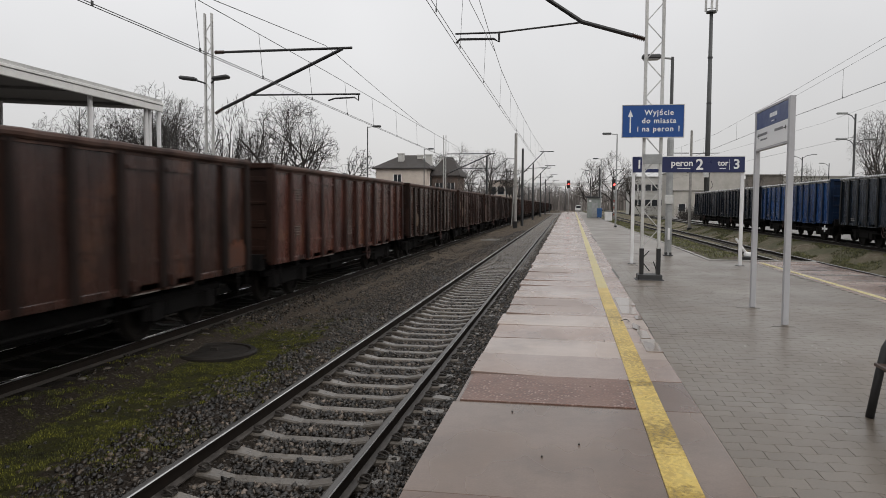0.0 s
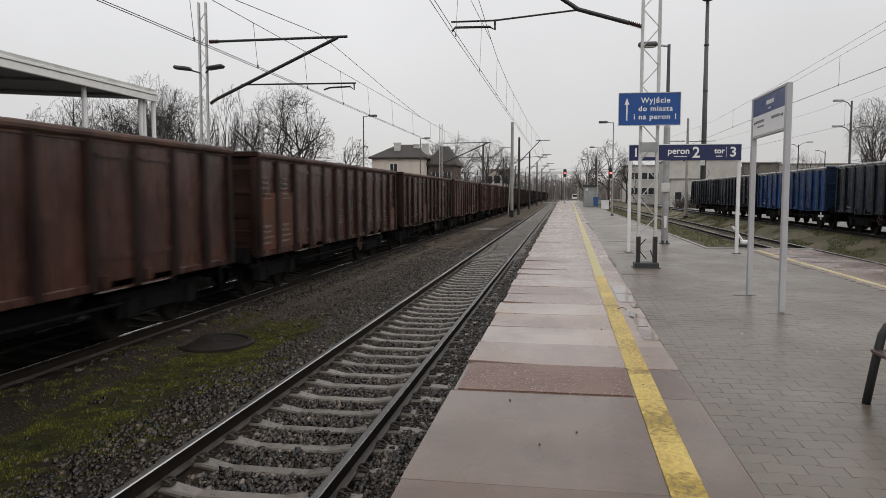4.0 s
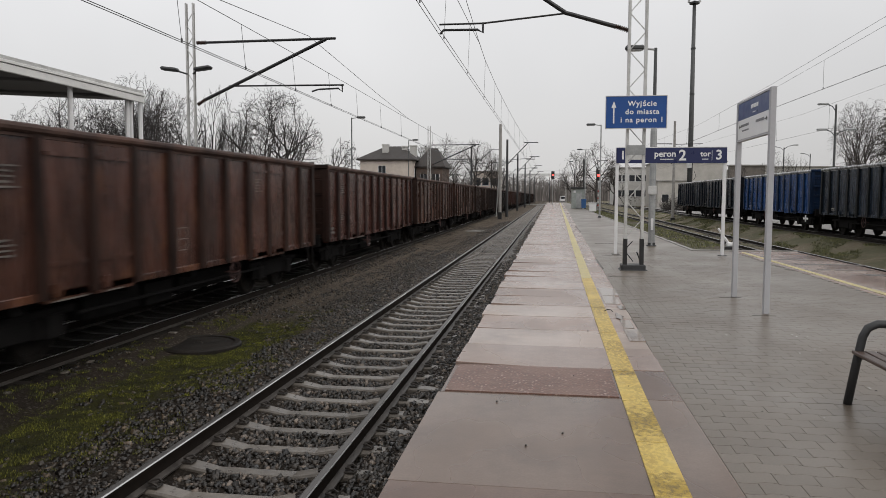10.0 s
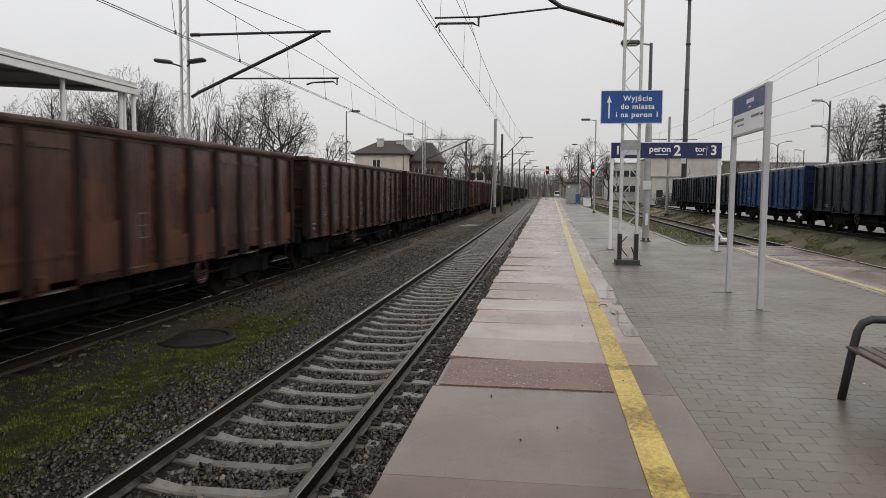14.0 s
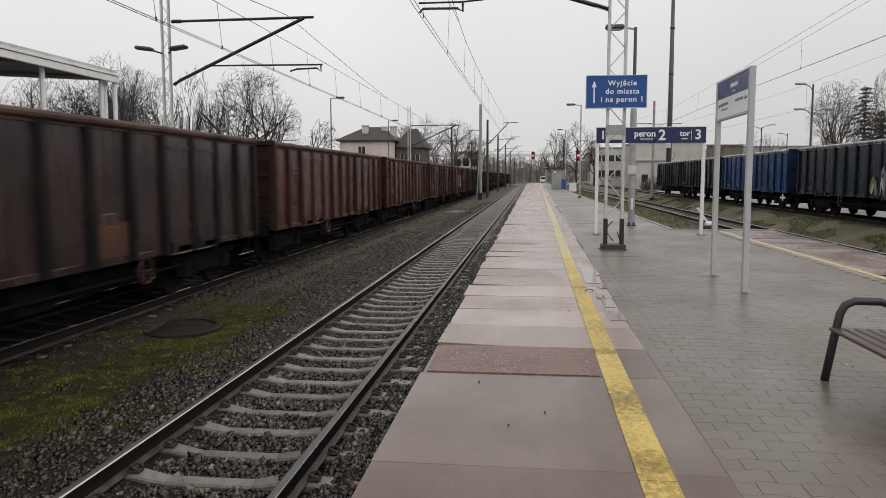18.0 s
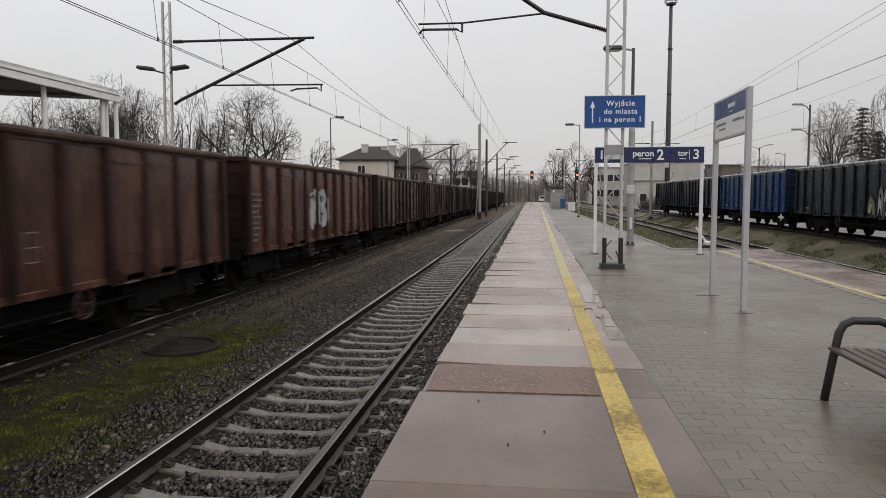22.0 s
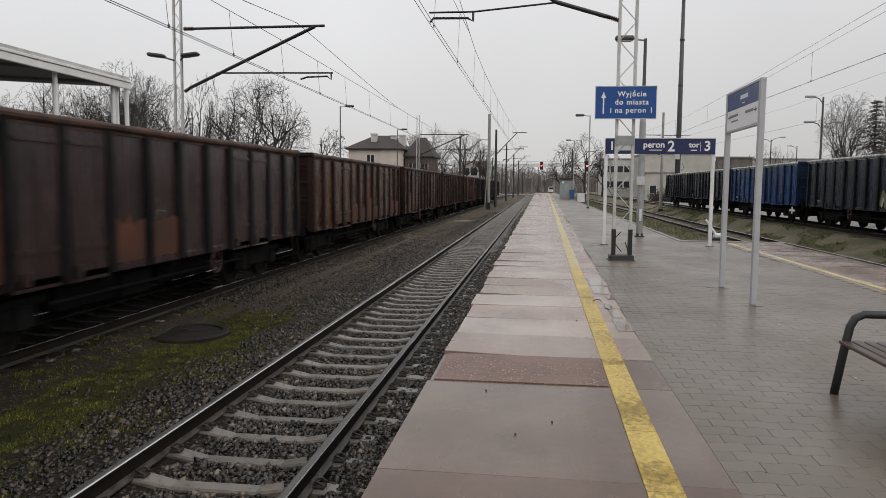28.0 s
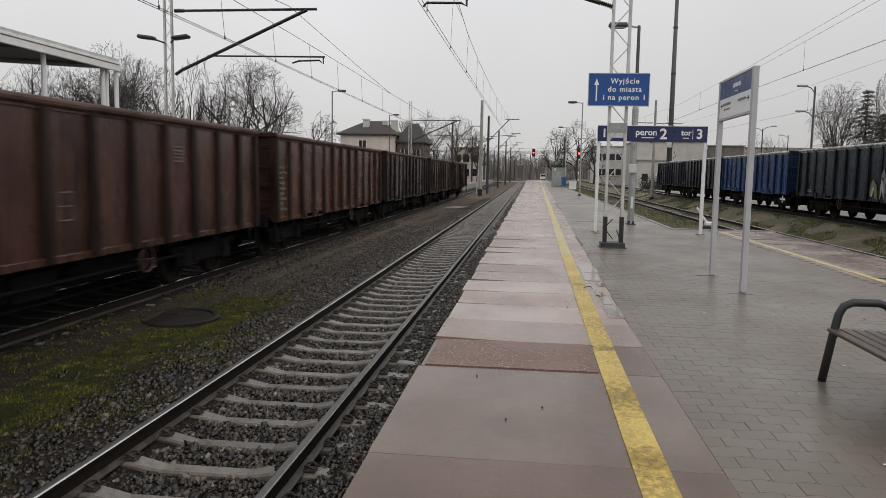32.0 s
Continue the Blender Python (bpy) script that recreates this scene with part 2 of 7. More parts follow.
M["under"] = surface("grimy_underframe", (0.0065, 0.0062, 0.0064), (0.016, 0.0148, 0.0146), 6, 50, (0.7, 0.95), 0.3, 0.004, spec=0.06)
M["wheel"] = surface("wheel_steel", (0.007, 0.006, 0.0053), (0.020, 0.017, 0.015), 6, 60, (0.55, 0.85), 0.2, 0.003, spec=0.12)
M["bark"] = surface("bare_bark", (0.016, 0.0135, 0.012), (0.048, 0.041, 0.037), 5, 40, (0.8, 0.95), 0.4, 0.01)
M["twig"] = surface("bare_twigs", (0.015, 0.0125, 0.011), (0.040, 0.033, 0.029), 2, 30, (0.8, 0.95), 0, island=0.3)
M["needle"] = surface("dark_conifer_needles", (0.045, 0.040, 0.036), (0.100, 0.088, 0.078), 2, 30, (0.7, 0.9), 0, island=0.4)
M["roof"] = surface("dark_roof_tiles", (0.022, 0.018, 0.017), (0.052, 0.044, 0.040), 1.5, 25, (0.6, 0.85), 0.3, 0.01)
M["render"] = surface("cream_render", (0.55, 0.47, 0.41), (0.69, 0.61, 0.54), 0.8, 20, (0.7, 0.9), 0.1, 0.003)
M["render2"] = surface("pale_grey_render", (0.42, 0.41, 0.39), (0.6, 0.59, 0.57), 0.6, 20, (0.7, 0.9), 0.1, 0.003)
M["fascia"] = plain("white_fascia_paint", (0.76, 0.76, 0.74), 0.45, amount=0.08)
# twigs paled in colour for the haze at middle distance
M["mid_twig"] = surface("hazy_mid_twigs", (0.05, 0.042, 0.037), (0.11, 0.096, 0.087), 2, 30, (0.8, 0.95), 0, island=0.3)
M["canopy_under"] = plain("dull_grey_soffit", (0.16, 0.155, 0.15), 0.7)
M["mark_red_sign"] = plain("signal_band_red", (0.35, 0.03, 0.025), 0.5)
M["dark_pole"] = plain("weathered_dark_grey_pole", (0.085, 0.088, 0.09), 0.55, 0.2)
M["bridge"] = plain("pale_grey_bridge_paint", (0.74, 0.74, 0.74), 0.6)
# distance haze put into the pale colour of the far woods
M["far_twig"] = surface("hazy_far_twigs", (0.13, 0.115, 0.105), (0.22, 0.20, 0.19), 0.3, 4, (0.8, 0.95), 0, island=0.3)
M["wet_dark"] = surface("dark_wet_concrete", (0.007, 0.006, 0.005), (0.022, 0.018, 0.015), 4, 50, (0.5, 0.8), 0.3, 0.004, spec=0.2)
M["beige"] = surface("beige_render", (0.40, 0.38, 0.345), (0.54, 0.515, 0.48), 0.5, 15, (0.7, 0.9), 0.1, 0.003)
M["dark_wall"] = surface("sooty_render_wall", (0.11, 0.095, 0.085), (0.2, 0.18, 0.16), 0.6, 18, (0.7, 0.9), 0.2, 0.004)
M["brown_wall"] = surface("brown_brick_wall", (0.09, 0.06, 0.048), (0.19, 0.14, 0.115), 0.6, 18, (0.7, 0.9), 0.2, 0.004)
M["glass"] = plain("dark_window_glass", (0.03, 0.034, 0.04), 0.12)
M["bench_wood"] = surface("brown_stained_slats", (0.040, 0.025, 0.020), (0.090, 0.058, 0.045), 3, 40, (0.28, 0.5), 0.15, 0.002, stretch=(1, 0.15, 6))
M["signal_red"] = glowing("red_signal_lamp", (1.0, 0.05, 0.04), 9.0)
M["bin_blue"] = plain("blue_plastic", (0.03, 0.10, 0.26), 0.45)
M["booth"] = plain("grey_green_panel", (0.30, 0.33, 0.31), 0.5)
M["lamp_glass"] = plain("lamp_diffuser", (0.5, 0.5, 0.5), 0.3)


def slab_material(name, gain, grey):
    """Wet concrete slabs: grey-brown to reddish, with films of water that shine."""
    m, nt, b = nodes_of(name)
    inf = nt.nodes.new("ShaderNodeObjectInfo")
    n1 = noise_tex(nt, 0.9, 5, 0.6, (1, 1, 1), True)
    n2 = noise_tex(nt, 55, 3, 0.6, (1, 1, 1), True)
    n3 = noise_tex(nt, 0.55, 3, 0.5, (1.6, 0.8, 1), True)
    n4 = noise_tex(nt, 7, 4, 0.65, (1, 1, 1), True)
    tones = ((0.140, 0.082, 0.056), (0.186, 0.106, 0.072), (0.150, 0.078, 0.050), (0.215, 0.146, 0.106))
    c = ramp(nt, inf.outputs["Random"], [(p, tuple(gain * (v + (t[1] - v) * grey) for v in t)) for p, t in zip((0.0, 0.35, 0.7, 1.0), tones)])
    c = mixc(nt, 0.55, c, ramp(nt, n1, [(0.3, (0.50, 0.48, 0.47)), (0.5, (1.0, 0.98, 0.96)), (0.7, (1.25, 1.23, 1.20))]), "MULTIPLY")
    c = mixc(nt, 0.3, c, ramp(nt, n4, [(0.3, (0.7, 0.7, 0.7)), (0.7, (1.2, 1.2, 1.2))]), "MULTIPLY")
    c = mixc(nt, 0.3, c, ramp(nt, n2, [(0.3, (0.6, 0.6, 0.6)), (0.7, (1.2, 1.2, 1.2))]), "MULTIPLY")
    nt.links.new(c, b.inputs["Base Color"])
    nt.links.new(ramp(nt, n3, [(0.40, (0.31, 0.31, 0.31)), (0.60, (0.18, 0.18, 0.18))]), b.inputs["Roughness"])
    b.inputs["Specular IOR Level"].default_value = 0.38
    bump(nt, b, n2, 0.12, 0.002)
    return m


def paver_material(name, random_per_object):
    m, nt, b = nodes_of(name)
    if random_per_object:
        rnd = nt.nodes.new("ShaderNodeObjectInfo").outputs["Random"]
    else:
        rnd = nt.nodes.new("ShaderNodeNewGeometry").outputs["Random Per Island"]
    n1 = noise_tex(nt, 0.35, 4, 0.6, (1, 1, 1), True)
    n2 = noise_tex(nt, 70, 3, 0.6, (1, 1, 1), True)
    n3 = noise_tex(nt, 0.8, 3, 0.5, (1, 0.6, 1), True)
    c = ramp(nt, rnd, [(0.0, (0.122, 0.099, 0.077)), (1.0, (0.146, 0.120, 0.095))])
    c = mixc(nt, 0.5, c, ramp(nt, n1, [(0.3, (0.75, 0.75, 0.75)), (0.7, (1.2, 1.2, 1.2))]), "MULTIPLY")
    c = mixc(nt, 0.4, c, ramp(nt, n2, [(0.3, (0.6, 0.6, 0.6)), (0.7, (1.25, 1.25, 1.25))]), "MULTIPLY")
    nt.links.new(c, b.inputs["Base Color"])
    nt.links.new(ramp(nt, n3, [(0.35, (0.42, 0.42, 0.42)), (0.68, (0.28, 0.28, 0.28))]), b.inputs["Roughness"])
    bump(nt, b, n2, 0.1, 0.002)
    return m


def ground_material():
    """Trackside soil and fine gravel, with moss patches and grass further right."""
    m, nt, b = nodes_of("trackside_ground")
    n1 = noise_tex(nt, 0.45, 5, 0.65, (1, 0.7, 1), True)
    n2 = noise_tex(nt, 45, 4, 0.7, (1, 1, 1), True)
    n3 = noise_tex(nt, 5, 4, 0.7, (1, 1, 1), True)
    g = nt.nodes.new("ShaderNodeNewGeometry")
    s = nt.nodes.new("ShaderNodeSeparateXYZ")
    nt.links.new(g.outputs["Position"], s.inputs[0])
    c = ramp(nt, n2, [(0.3, (0.0065, 0.005, 0.0038)), (0.5, (0.018, 0.0135, 0.0102)), (0.75, (0.045, 0.038, 0.032))])
    v = nt.nodes.new("ShaderNodeTexVoronoi")
    v.inputs["Scale"].default_value = 26.0
    nt.links.new(g.outputs["Position"], v.inputs["Vector"])
    chip = nt.nodes.new("ShaderNodeSeparateColor")
    nt.links.new(v.outputs["Color"], chip.inputs[0])
    speck = ramp(nt, chip.outputs[0], [(0.55, (0, 0, 0)), (0.9, (1, 1, 1))])
    dot = ramp(nt, v.outputs["Distance"], [(0.25, (1, 1, 1)), (0.5, (0, 0, 0))])
    c = mixc(nt, mixc(nt, 1.0, speck, dot, "MULTIPLY"), c, (0.078, 0.069, 0.060))
    # lighter gravel farther along; shade over the near soil is in this colour too
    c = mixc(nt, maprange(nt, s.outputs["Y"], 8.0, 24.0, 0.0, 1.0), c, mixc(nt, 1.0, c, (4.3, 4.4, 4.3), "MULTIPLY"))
    c = mixc(nt, 0.6, c, ramp(nt, n1, [(0.3, (0.6, 0.58, 0.55)), (0.7, (1.3, 1.25, 1.2))]), "MULTIPLY")
    # soil under the train darkened in colour for the shade there
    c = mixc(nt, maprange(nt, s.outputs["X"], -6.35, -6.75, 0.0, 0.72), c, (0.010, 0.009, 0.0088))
    c = mixc(nt, maprange(nt, s.outputs["X"], 6.5, 8.5, 0.0, 1.0), c, mixc(nt, 1.0, c, (2.1, 2.2, 2.1), "MULTIPLY"))
    green = ramp(nt, n3, [(0.3, (0.045, 0.050, 0.026)), (0.7, (0.105, 0.112, 0.064))])
    side = maprange(nt, s.outputs["X"], 4.0, 5.0, 0.0, 0.23)
    add = nt.nodes.new("ShaderNodeMath")
    add.operation = "ADD"
    nt.links.new(n1, add.inputs[0])
    nt.links.new(side, add.inputs[1])
    c = mixc(nt, ramp(nt, add.outputs[0], [(0.62, (0, 0, 0)), (0.78, (0.75, 0.75, 0.75))]), c, green)
    # a moss band along the drain between the two main tracks
    band = nt.nodes.new("ShaderNodeMath")
    band.operation = "ABSOLUTE"
    off = nt.nodes.new("ShaderNodeMath")
    off.operation = "ADD"
    off.inputs[1].default_value = 5.15
    nt.links.new(s.outputs["X"], off.inputs[0])
    nt.links.new(off.outputs[0], band.inputs[0])
    wide = maprange(nt, band.outputs[0], 0.25, 1.25, 0.30, -0.35)
    fade = maprange(nt, s.outputs["Y"], 12.5, 17.5, 0.0, -0.5)
    n5 = noise_tex(nt, 1.6, 5, 0.7, (1, 0.8, 1), True)
    a1, a2 = nt.nodes.new("ShaderNodeMath"), nt.nodes.new("ShaderNodeMath")
    nt.links.new(wide, a1.inputs[0])
    nt.links.new(fade, a1.inputs[1])
    nt.links.new(a1.outputs[0], a2.inputs[0])
    nt.links.new(n5, a2.inputs[1])
    c = mixc(nt, ramp(nt, a2.outputs[0], [(0.50, (0, 0, 0)), (0.72, (0.7, 0.7, 0.7))]), c, ramp(nt, n2, [(0.35, (0.008, 0.0085, 0.002)), (0.7, (0.050, 0.052, 0.007))]))
    nt.links.new(c, b.inputs["Base Color"])
    b.inputs["Roughness"].default_value = 0.8
    b.inputs["Specular IOR Level"].default_value = 0.12
    bump(nt, b, n2, 0.7, 0.03)
    return m


def yellow_material():
    """Worn yellow tactile paint with bare, dirty and mossy patches."""
    m, nt, b = nodes_of("worn_yellow_paint")
    n1 = noise_tex(nt, 3.0, 5, 0.7, (1, 1, 1), True)
    n2 = noise_tex(nt, 30, 4, 0.7, (1, 0.6, 1), True)
    n3 = noise_tex(nt, 0.7, 2, 0.5, (1, 1, 1), True)
    c = ramp(nt, n1, [(0.3, (0.47, 0.31, 0.045)), (0.6, (0.60, 0.44, 0.095)), (0.8, (0.54, 0.43, 0.16))])
    k = nt.nodes.new("ShaderNodeMath")
    k.operation = "MULTIPLY"
    nt.links.new(ramp(nt, n2, [(0.42, (0, 0, 0)), (0.54, (1, 1, 1))]), k.inputs[0])
    nt.links.new(ramp(nt, n3, [(0.40, (0.12, 0.12, 0.12)), (0.56, (1, 1, 1))]), k.inputs[1])
    c = mixc(nt, k.outputs[0], c, (0.29, 0.195, 0.030))
    n4 = noise_tex(nt, 12, 5, 0.75, (1, 1, 1), True, 1.2)
    c = mixc(nt, ramp(nt, n4, [(0.62, (0, 0, 0)), (0.70, (0.5, 0.5, 0.5))]), c, (0.17, 0.13, 0.06))
    c = mixc(nt, ramp(nt, n4, [(0.28, (0.6, 0.6, 0.6)), (0.36, (0, 0, 0))]), c, (0.62, 0.55, 0.36))
    g = nt.nodes.new("ShaderNodeNewGeometry")
    s = nt.nodes.new("ShaderNodeSeparateXYZ")
    nt.links.new(g.outputs["Position"], s.inputs[0])
    n5 = noise_tex(nt, 14, 5, 0.7, (1, 1, 1), True)
    for y, half in ((5.55, 0.80), (7.12, 0.28), (4.3, 0.45), (11.3, 0.3)):
        d = nt.nodes.new("ShaderNodeMath")
        d.operation = "SUBTRACT"
        d.inputs[1].default_value = y
        nt.links.new(s.outputs["Y"], d.inputs[0])
        a = nt.nodes.new("ShaderNodeMath")
        a.operation = "ABSOLUTE"
        nt.links.new(d.outputs[0], a.inputs[0])
        near = maprange(nt, a.outputs[0], half, 0.0, -0.26, 0.20)
        t = nt.nodes.new("ShaderNodeMath")
        nt.links.new(near, t.inputs[0])
        nt.links.new(n5, t.inputs[1])
        c = mixc(nt, ramp(nt, t.outputs[0], [(0.46, (0, 0, 0)), (0.62, (0.95, 0.95, 0.95))]), c, ramp(nt, n2, [(0.42, (0.34, 0.22, 0.006)), (0.60, (0.125, 0.082, 0.004))]))
    nt.links.new(c, b.inputs["Base Color"])
    b.inputs["Roughness"].default_value = 0.42
    bump(nt, b, n2, 0.4, 0.004)
    return m


# paler second slab type, its gain also lifted for sheen at low angles
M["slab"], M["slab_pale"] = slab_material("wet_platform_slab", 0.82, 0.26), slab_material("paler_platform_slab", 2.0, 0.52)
M["slab_wet"] = surface("small_wet_slab", (0.15, 0.115, 0.09), (0.24, 0.19, 0.155), 3, 50, (0.06, 0.16), 0.05, 0.002)
M["paver"], M["paver_far"] = paver_material("wet_paver", True), paver_material("wet_pavers_beyond", False)
M["ground"], M["yellow"] = ground_material(), yellow_material()


def aggregate_material():
    """Worn slab whose reddish stones show in a darker matrix."""
    m, nt, b = nodes_of("reddish_aggregate")
    g = nt.nodes.new("ShaderNodeNewGeometry")
    v = nt.nodes.new("ShaderNodeTexVoronoi")
    v.inputs["Scale"].default_value = 34.0
    nt.links.new(g.outputs["Position"], v.inputs["Vector"])
    tone = nt.nodes.new("ShaderNodeSeparateColor")
    nt.links.new(v.outputs["Color"], tone.inputs[0])
    stone = ramp(nt, tone.outputs[0], [(0.0, (0.14, 0.055, 0.038)), (0.6, (0.20, 0.09, 0.066)), (0.8, (0.30, 0.20, 0.165)), (1.0, (0.40, 0.31, 0.27))])
    c = mixc(nt, ramp(nt, v.outputs["Distance"], [(0.25, (0, 0, 0)), (0.5, (1, 1, 1))]), stone, (0.105, 0.052, 0.038))
    c = mixc(nt, ramp(nt, noise_tex(nt, 2.2, 4, 0.6, (1, 1, 1), True), [(0.42, (0, 0, 0)), (0.6, (0.75, 0.75, 0.75))]), c, (0.165, 0.092, 0.068))
    nt.links.new(c, b.inputs["Base Color"])
    b.inputs["Roughness"].default_value = 0.45
    bump(nt, b, v.outputs["Distance"], 0.5, 0.004)
    return m


M["red_slab"] = aggregate_material()
M["joint"] = plain("dark_sand_joint", (0.060, 0.053, 0.045), 0.5)
M["yellow_pale"] = plain("pale_yellow_paint", (0.50, 0.43, 0.21), 0.5, amount=0.25)
M["moss"] = surface("moss", (0.014, 0.015, 0.002), (0.140, 0.142, 0.017), 3.2, 40, (0.6, 0.9), 0, island=0.75)
M["grass"] = surface("winter_grass", (0.075, 0.080, 0.030), (0.20, 0.20, 0.09), 3, 30, (0.7, 0.95), 0, island=0.5)


# ---- mesh helpers ----
def finish(bm, name, mat, smooth=False):
    me = bpy.data.meshes.new(name)
    bm.normal_update()
    bm.to_mesh(me)
    bm.free()
    me.materials.append(mat)
    if smooth:
        me.polygons.foreach_set("use_smooth", [True] * len(me.polygons))
    return me


def raw(name, verts, faces, mat, smooth=False):
    me = bpy.data.meshes.new(name)
    me.from_pydata([tuple(v) for v in verts], [], faces)
    me.materials.append(mat)
    if smooth:
        me.polygons.foreach_set("use_smooth", [True] * len(me.polygons))
    me.update()
    return me


def part(name, bm, mat, parent=None, label="", smooth=False):
    me = bm if isinstance(bm, bpy.types.Mesh) else finish(bm, name, mat, smooth)
    ob = new(name, me)
    if parent is not None:
        ob.parent = parent
    return tagged(ob, label)


def thing(name, x, y, z, label, category, group="", rz=0):
    ob = new(name)
    ob.empty_display_size = 0.2
    ob.matrix_basis = pose(x, y, z, 0, 0, rz)
    return tagged(ob, label, category, group)


def box(bm, x0, x1, y0, y1, z0, z1, bevel=0.0):
    r = bmesh.ops.create_cube(bm, size=1)
    vs = r["verts"]
    bmesh.ops.scale(bm, vec=(abs(x1 - x0), abs(y1 - y0), abs(z1 - z0)), verts=vs)
    bmesh.ops.translate(bm, vec=((x0 + x1) / 2, (y0 + y1) / 2, (z0 + z1) / 2), verts=vs)
    if bevel:
        es = list({e for v in vs for e in v.link_edges})
        bmesh.ops.bevel(bm, geom=es, offset=bevel, segments=1, affect="EDGES")
    return bm


def boxes(*dims, bevel=0.0):
    bm = bmesh.new()
    for d in dims:
        box(bm, *d, bevel=bevel)
    return bm


def tube(bm, points, radii, sides=8, cap=True):
    """A swept round bar through points; radii one number or one per point."""
    pts = [Vector(p) for p in points]
    if isinstance(radii, (int, float)):
        radii = [radii] * len(pts)
    rings = []
    up = None
    for i, p in enumerate(pts):
        d = (pts[min(i + 1, len(pts) - 1)] - pts[max(i - 1, 0)]).normalized()
        if up is None:
            up = d.orthogonal().normalized()
        else:
            up = (up - d * up.dot(d)).normalized()
        side = d.cross(up)
        rings.append([bm.verts.new(p + (up * math.cos(2 * math.pi * k / sides) + side * math.sin(2 * math.pi * k / sides)) * radii[i]) for k in range(sides)])
    for a, b in zip(rings, rings[1:]):
        for k in range(sides):
            bm.faces.new((a[k], a[(k + 1) % sides], b[(k + 1) % sides], b[k]))
    if cap:
        bm.faces.new(rings[0][::-1])
        bm.faces.new(rings[-1])
    return bm


def tubes(*items, sides=8):
    bm = bmesh.new()
    for pts, r in items:
        tube(bm, pts, r, sides)
    return bm


def lathe(bm, profile, sides=20, axis="Z", at=(0, 0, 0)):
    """Turn (radius, height) points round an axis."""
    rings = []
    for r, h in profile:
        ring = []
        for k in range(sides):
            a = 2 * math.pi * k / sides
            c, s = r * math.cos(a), r * math.sin(a)
            v = {"Z": (c, s, h), "X": (h, c, s), "Y": (c, h, s)}[axis]
            ring.append(bm.verts.new(Vector(v) + Vector(at)))
        rings.append(ring)
    for a, b in zip(rings, rings[1:]):
        for k in range(sides):
            bm.faces.new((a[k], a[(k + 1) % sides], b[(k + 1) % sides], b[k]))
    bm.faces.new(rings[0][::-1])
    bm.faces.new(rings[-1])
    bmesh.ops.recalc_face_normals(bm, faces=bm.faces)
    return bm


def lettering(name, text, size, mat, parent, m, align="CENTER", label="", spacing=1.0, bold=0.022):
    """Raised letters in the built-in font, each a mesh of its own."""
    cu = bpy.data.curves.new(name, "FONT")
    cu.body, cu.size, cu.align_x, cu.align_y, cu.extrude, cu.resolution_u = text, size, align, "CENTER", 0.002, 3
    cu.offset, cu.space_character = size * bold, spacing
    tmp = bpy.data.objects.new(name, cu)
    me = bpy.data.meshes.new_from_object(tmp)
    bpy.data.objects.remove(tmp)
    co = np.array([tuple(v.co) for v in me.vertices])
    # every letter a part: faces that share corners, and what stands above them (a dot, an accent)
    owner = list(range(len(co)))

    def find(i):
        while owner[i] != i:
            owner[i] = owner[owner[i]]
            i = owner[i]
        return i
    for p in me.polygons:
        for v in p.vertices[1:]:
            owner[find(v)] = find(p.vertices[0])
    spans = {}
    for i in range(len(co)):
        r = find(i)
        lo, hi = spans.get(r, (1e9, -1e9))
        spans[r] = (min(lo, co[i][0]), max(hi, co[i][0]))
    letters = []
    for r, (lo, hi) in sorted(spans.items(), key=lambda it: it[1]):
        if letters and lo < letters[-1][1] - 0.012 * size:
            letters[-1][1] = max(hi, letters[-1][1])
            letters[-1][2].add(r)
        else:
            letters.append([lo, hi, {r}])
    for _, _, roots in letters:
        faces = [tuple(p.vertices) for p in me.polygons if find(p.vertices[0]) in roots]
        used = sorted({v for f in faces for v in f})
        spot = {v: k for k, v in enumerate(used)}
        part("letter", raw("letter", [co[v] for v in used], [tuple(spot[v] for v in f) for f in faces], mat), None, parent, label).matrix_basis = m
    bpy.data.meshes.remove(me)


# ---- the lie of the place: +y runs along the tracks, the platform's top is z = 0 ----
T1, T2, T3, T4 = -2.55, -7.65, 9.65, 14.25      # track centre lines
RAIL = -0.57                                    # rail tops by the platform
RAIL4 = -0.06                                   # the siding's rail tops
GAUGE = 1.507 / 2
EDGE = -0.90                                    # platform edge
FAR = 620.0


def ground_z(x):
    pts = [(-2000, -0.55), (-60, -0.55), (-11.0, -0.62), (-9.6, -0.80), (-8.9, -0.80), (-7.0, -0.80), (-6.85, -0.722), (-6.2, -0.712), (-5.9, -0.83), (-5.2, -0.86), (-4.6, -0.80), (-4.0, -0.71),
           (-3.42, -0.705), (-3.2, -0.815), (-1.9, -0.815), (-1.72, -0.80), (-1.55, -0.738), (-0.6, -0.735), (7.6, -0.82), (8.2, -0.75), (11.2, -0.75), (11.9, -0.55), (12.7, -0.235), (15.8, -0.235), (17.5, -0.4), (2000, -0.4)]
    for (a, za), (b, zb) in zip(pts, pts[1:]):
        if a <= x <= b:
            return za + (zb - za) * (x - a) / (b - a)
    return -0.55


def ground_h(x, y):
    """Ground height with its small bumps."""
    dz = 0.0
    if -9.4 < x < 20 and 2 < y < 130:
        dz = 0.025 * noise.noise((x * 1.3, y * 1.3, 3)) + 0.035 * noise.noise((x * 0.35, y * 0.35, 9))
    return ground_z(x) + dz


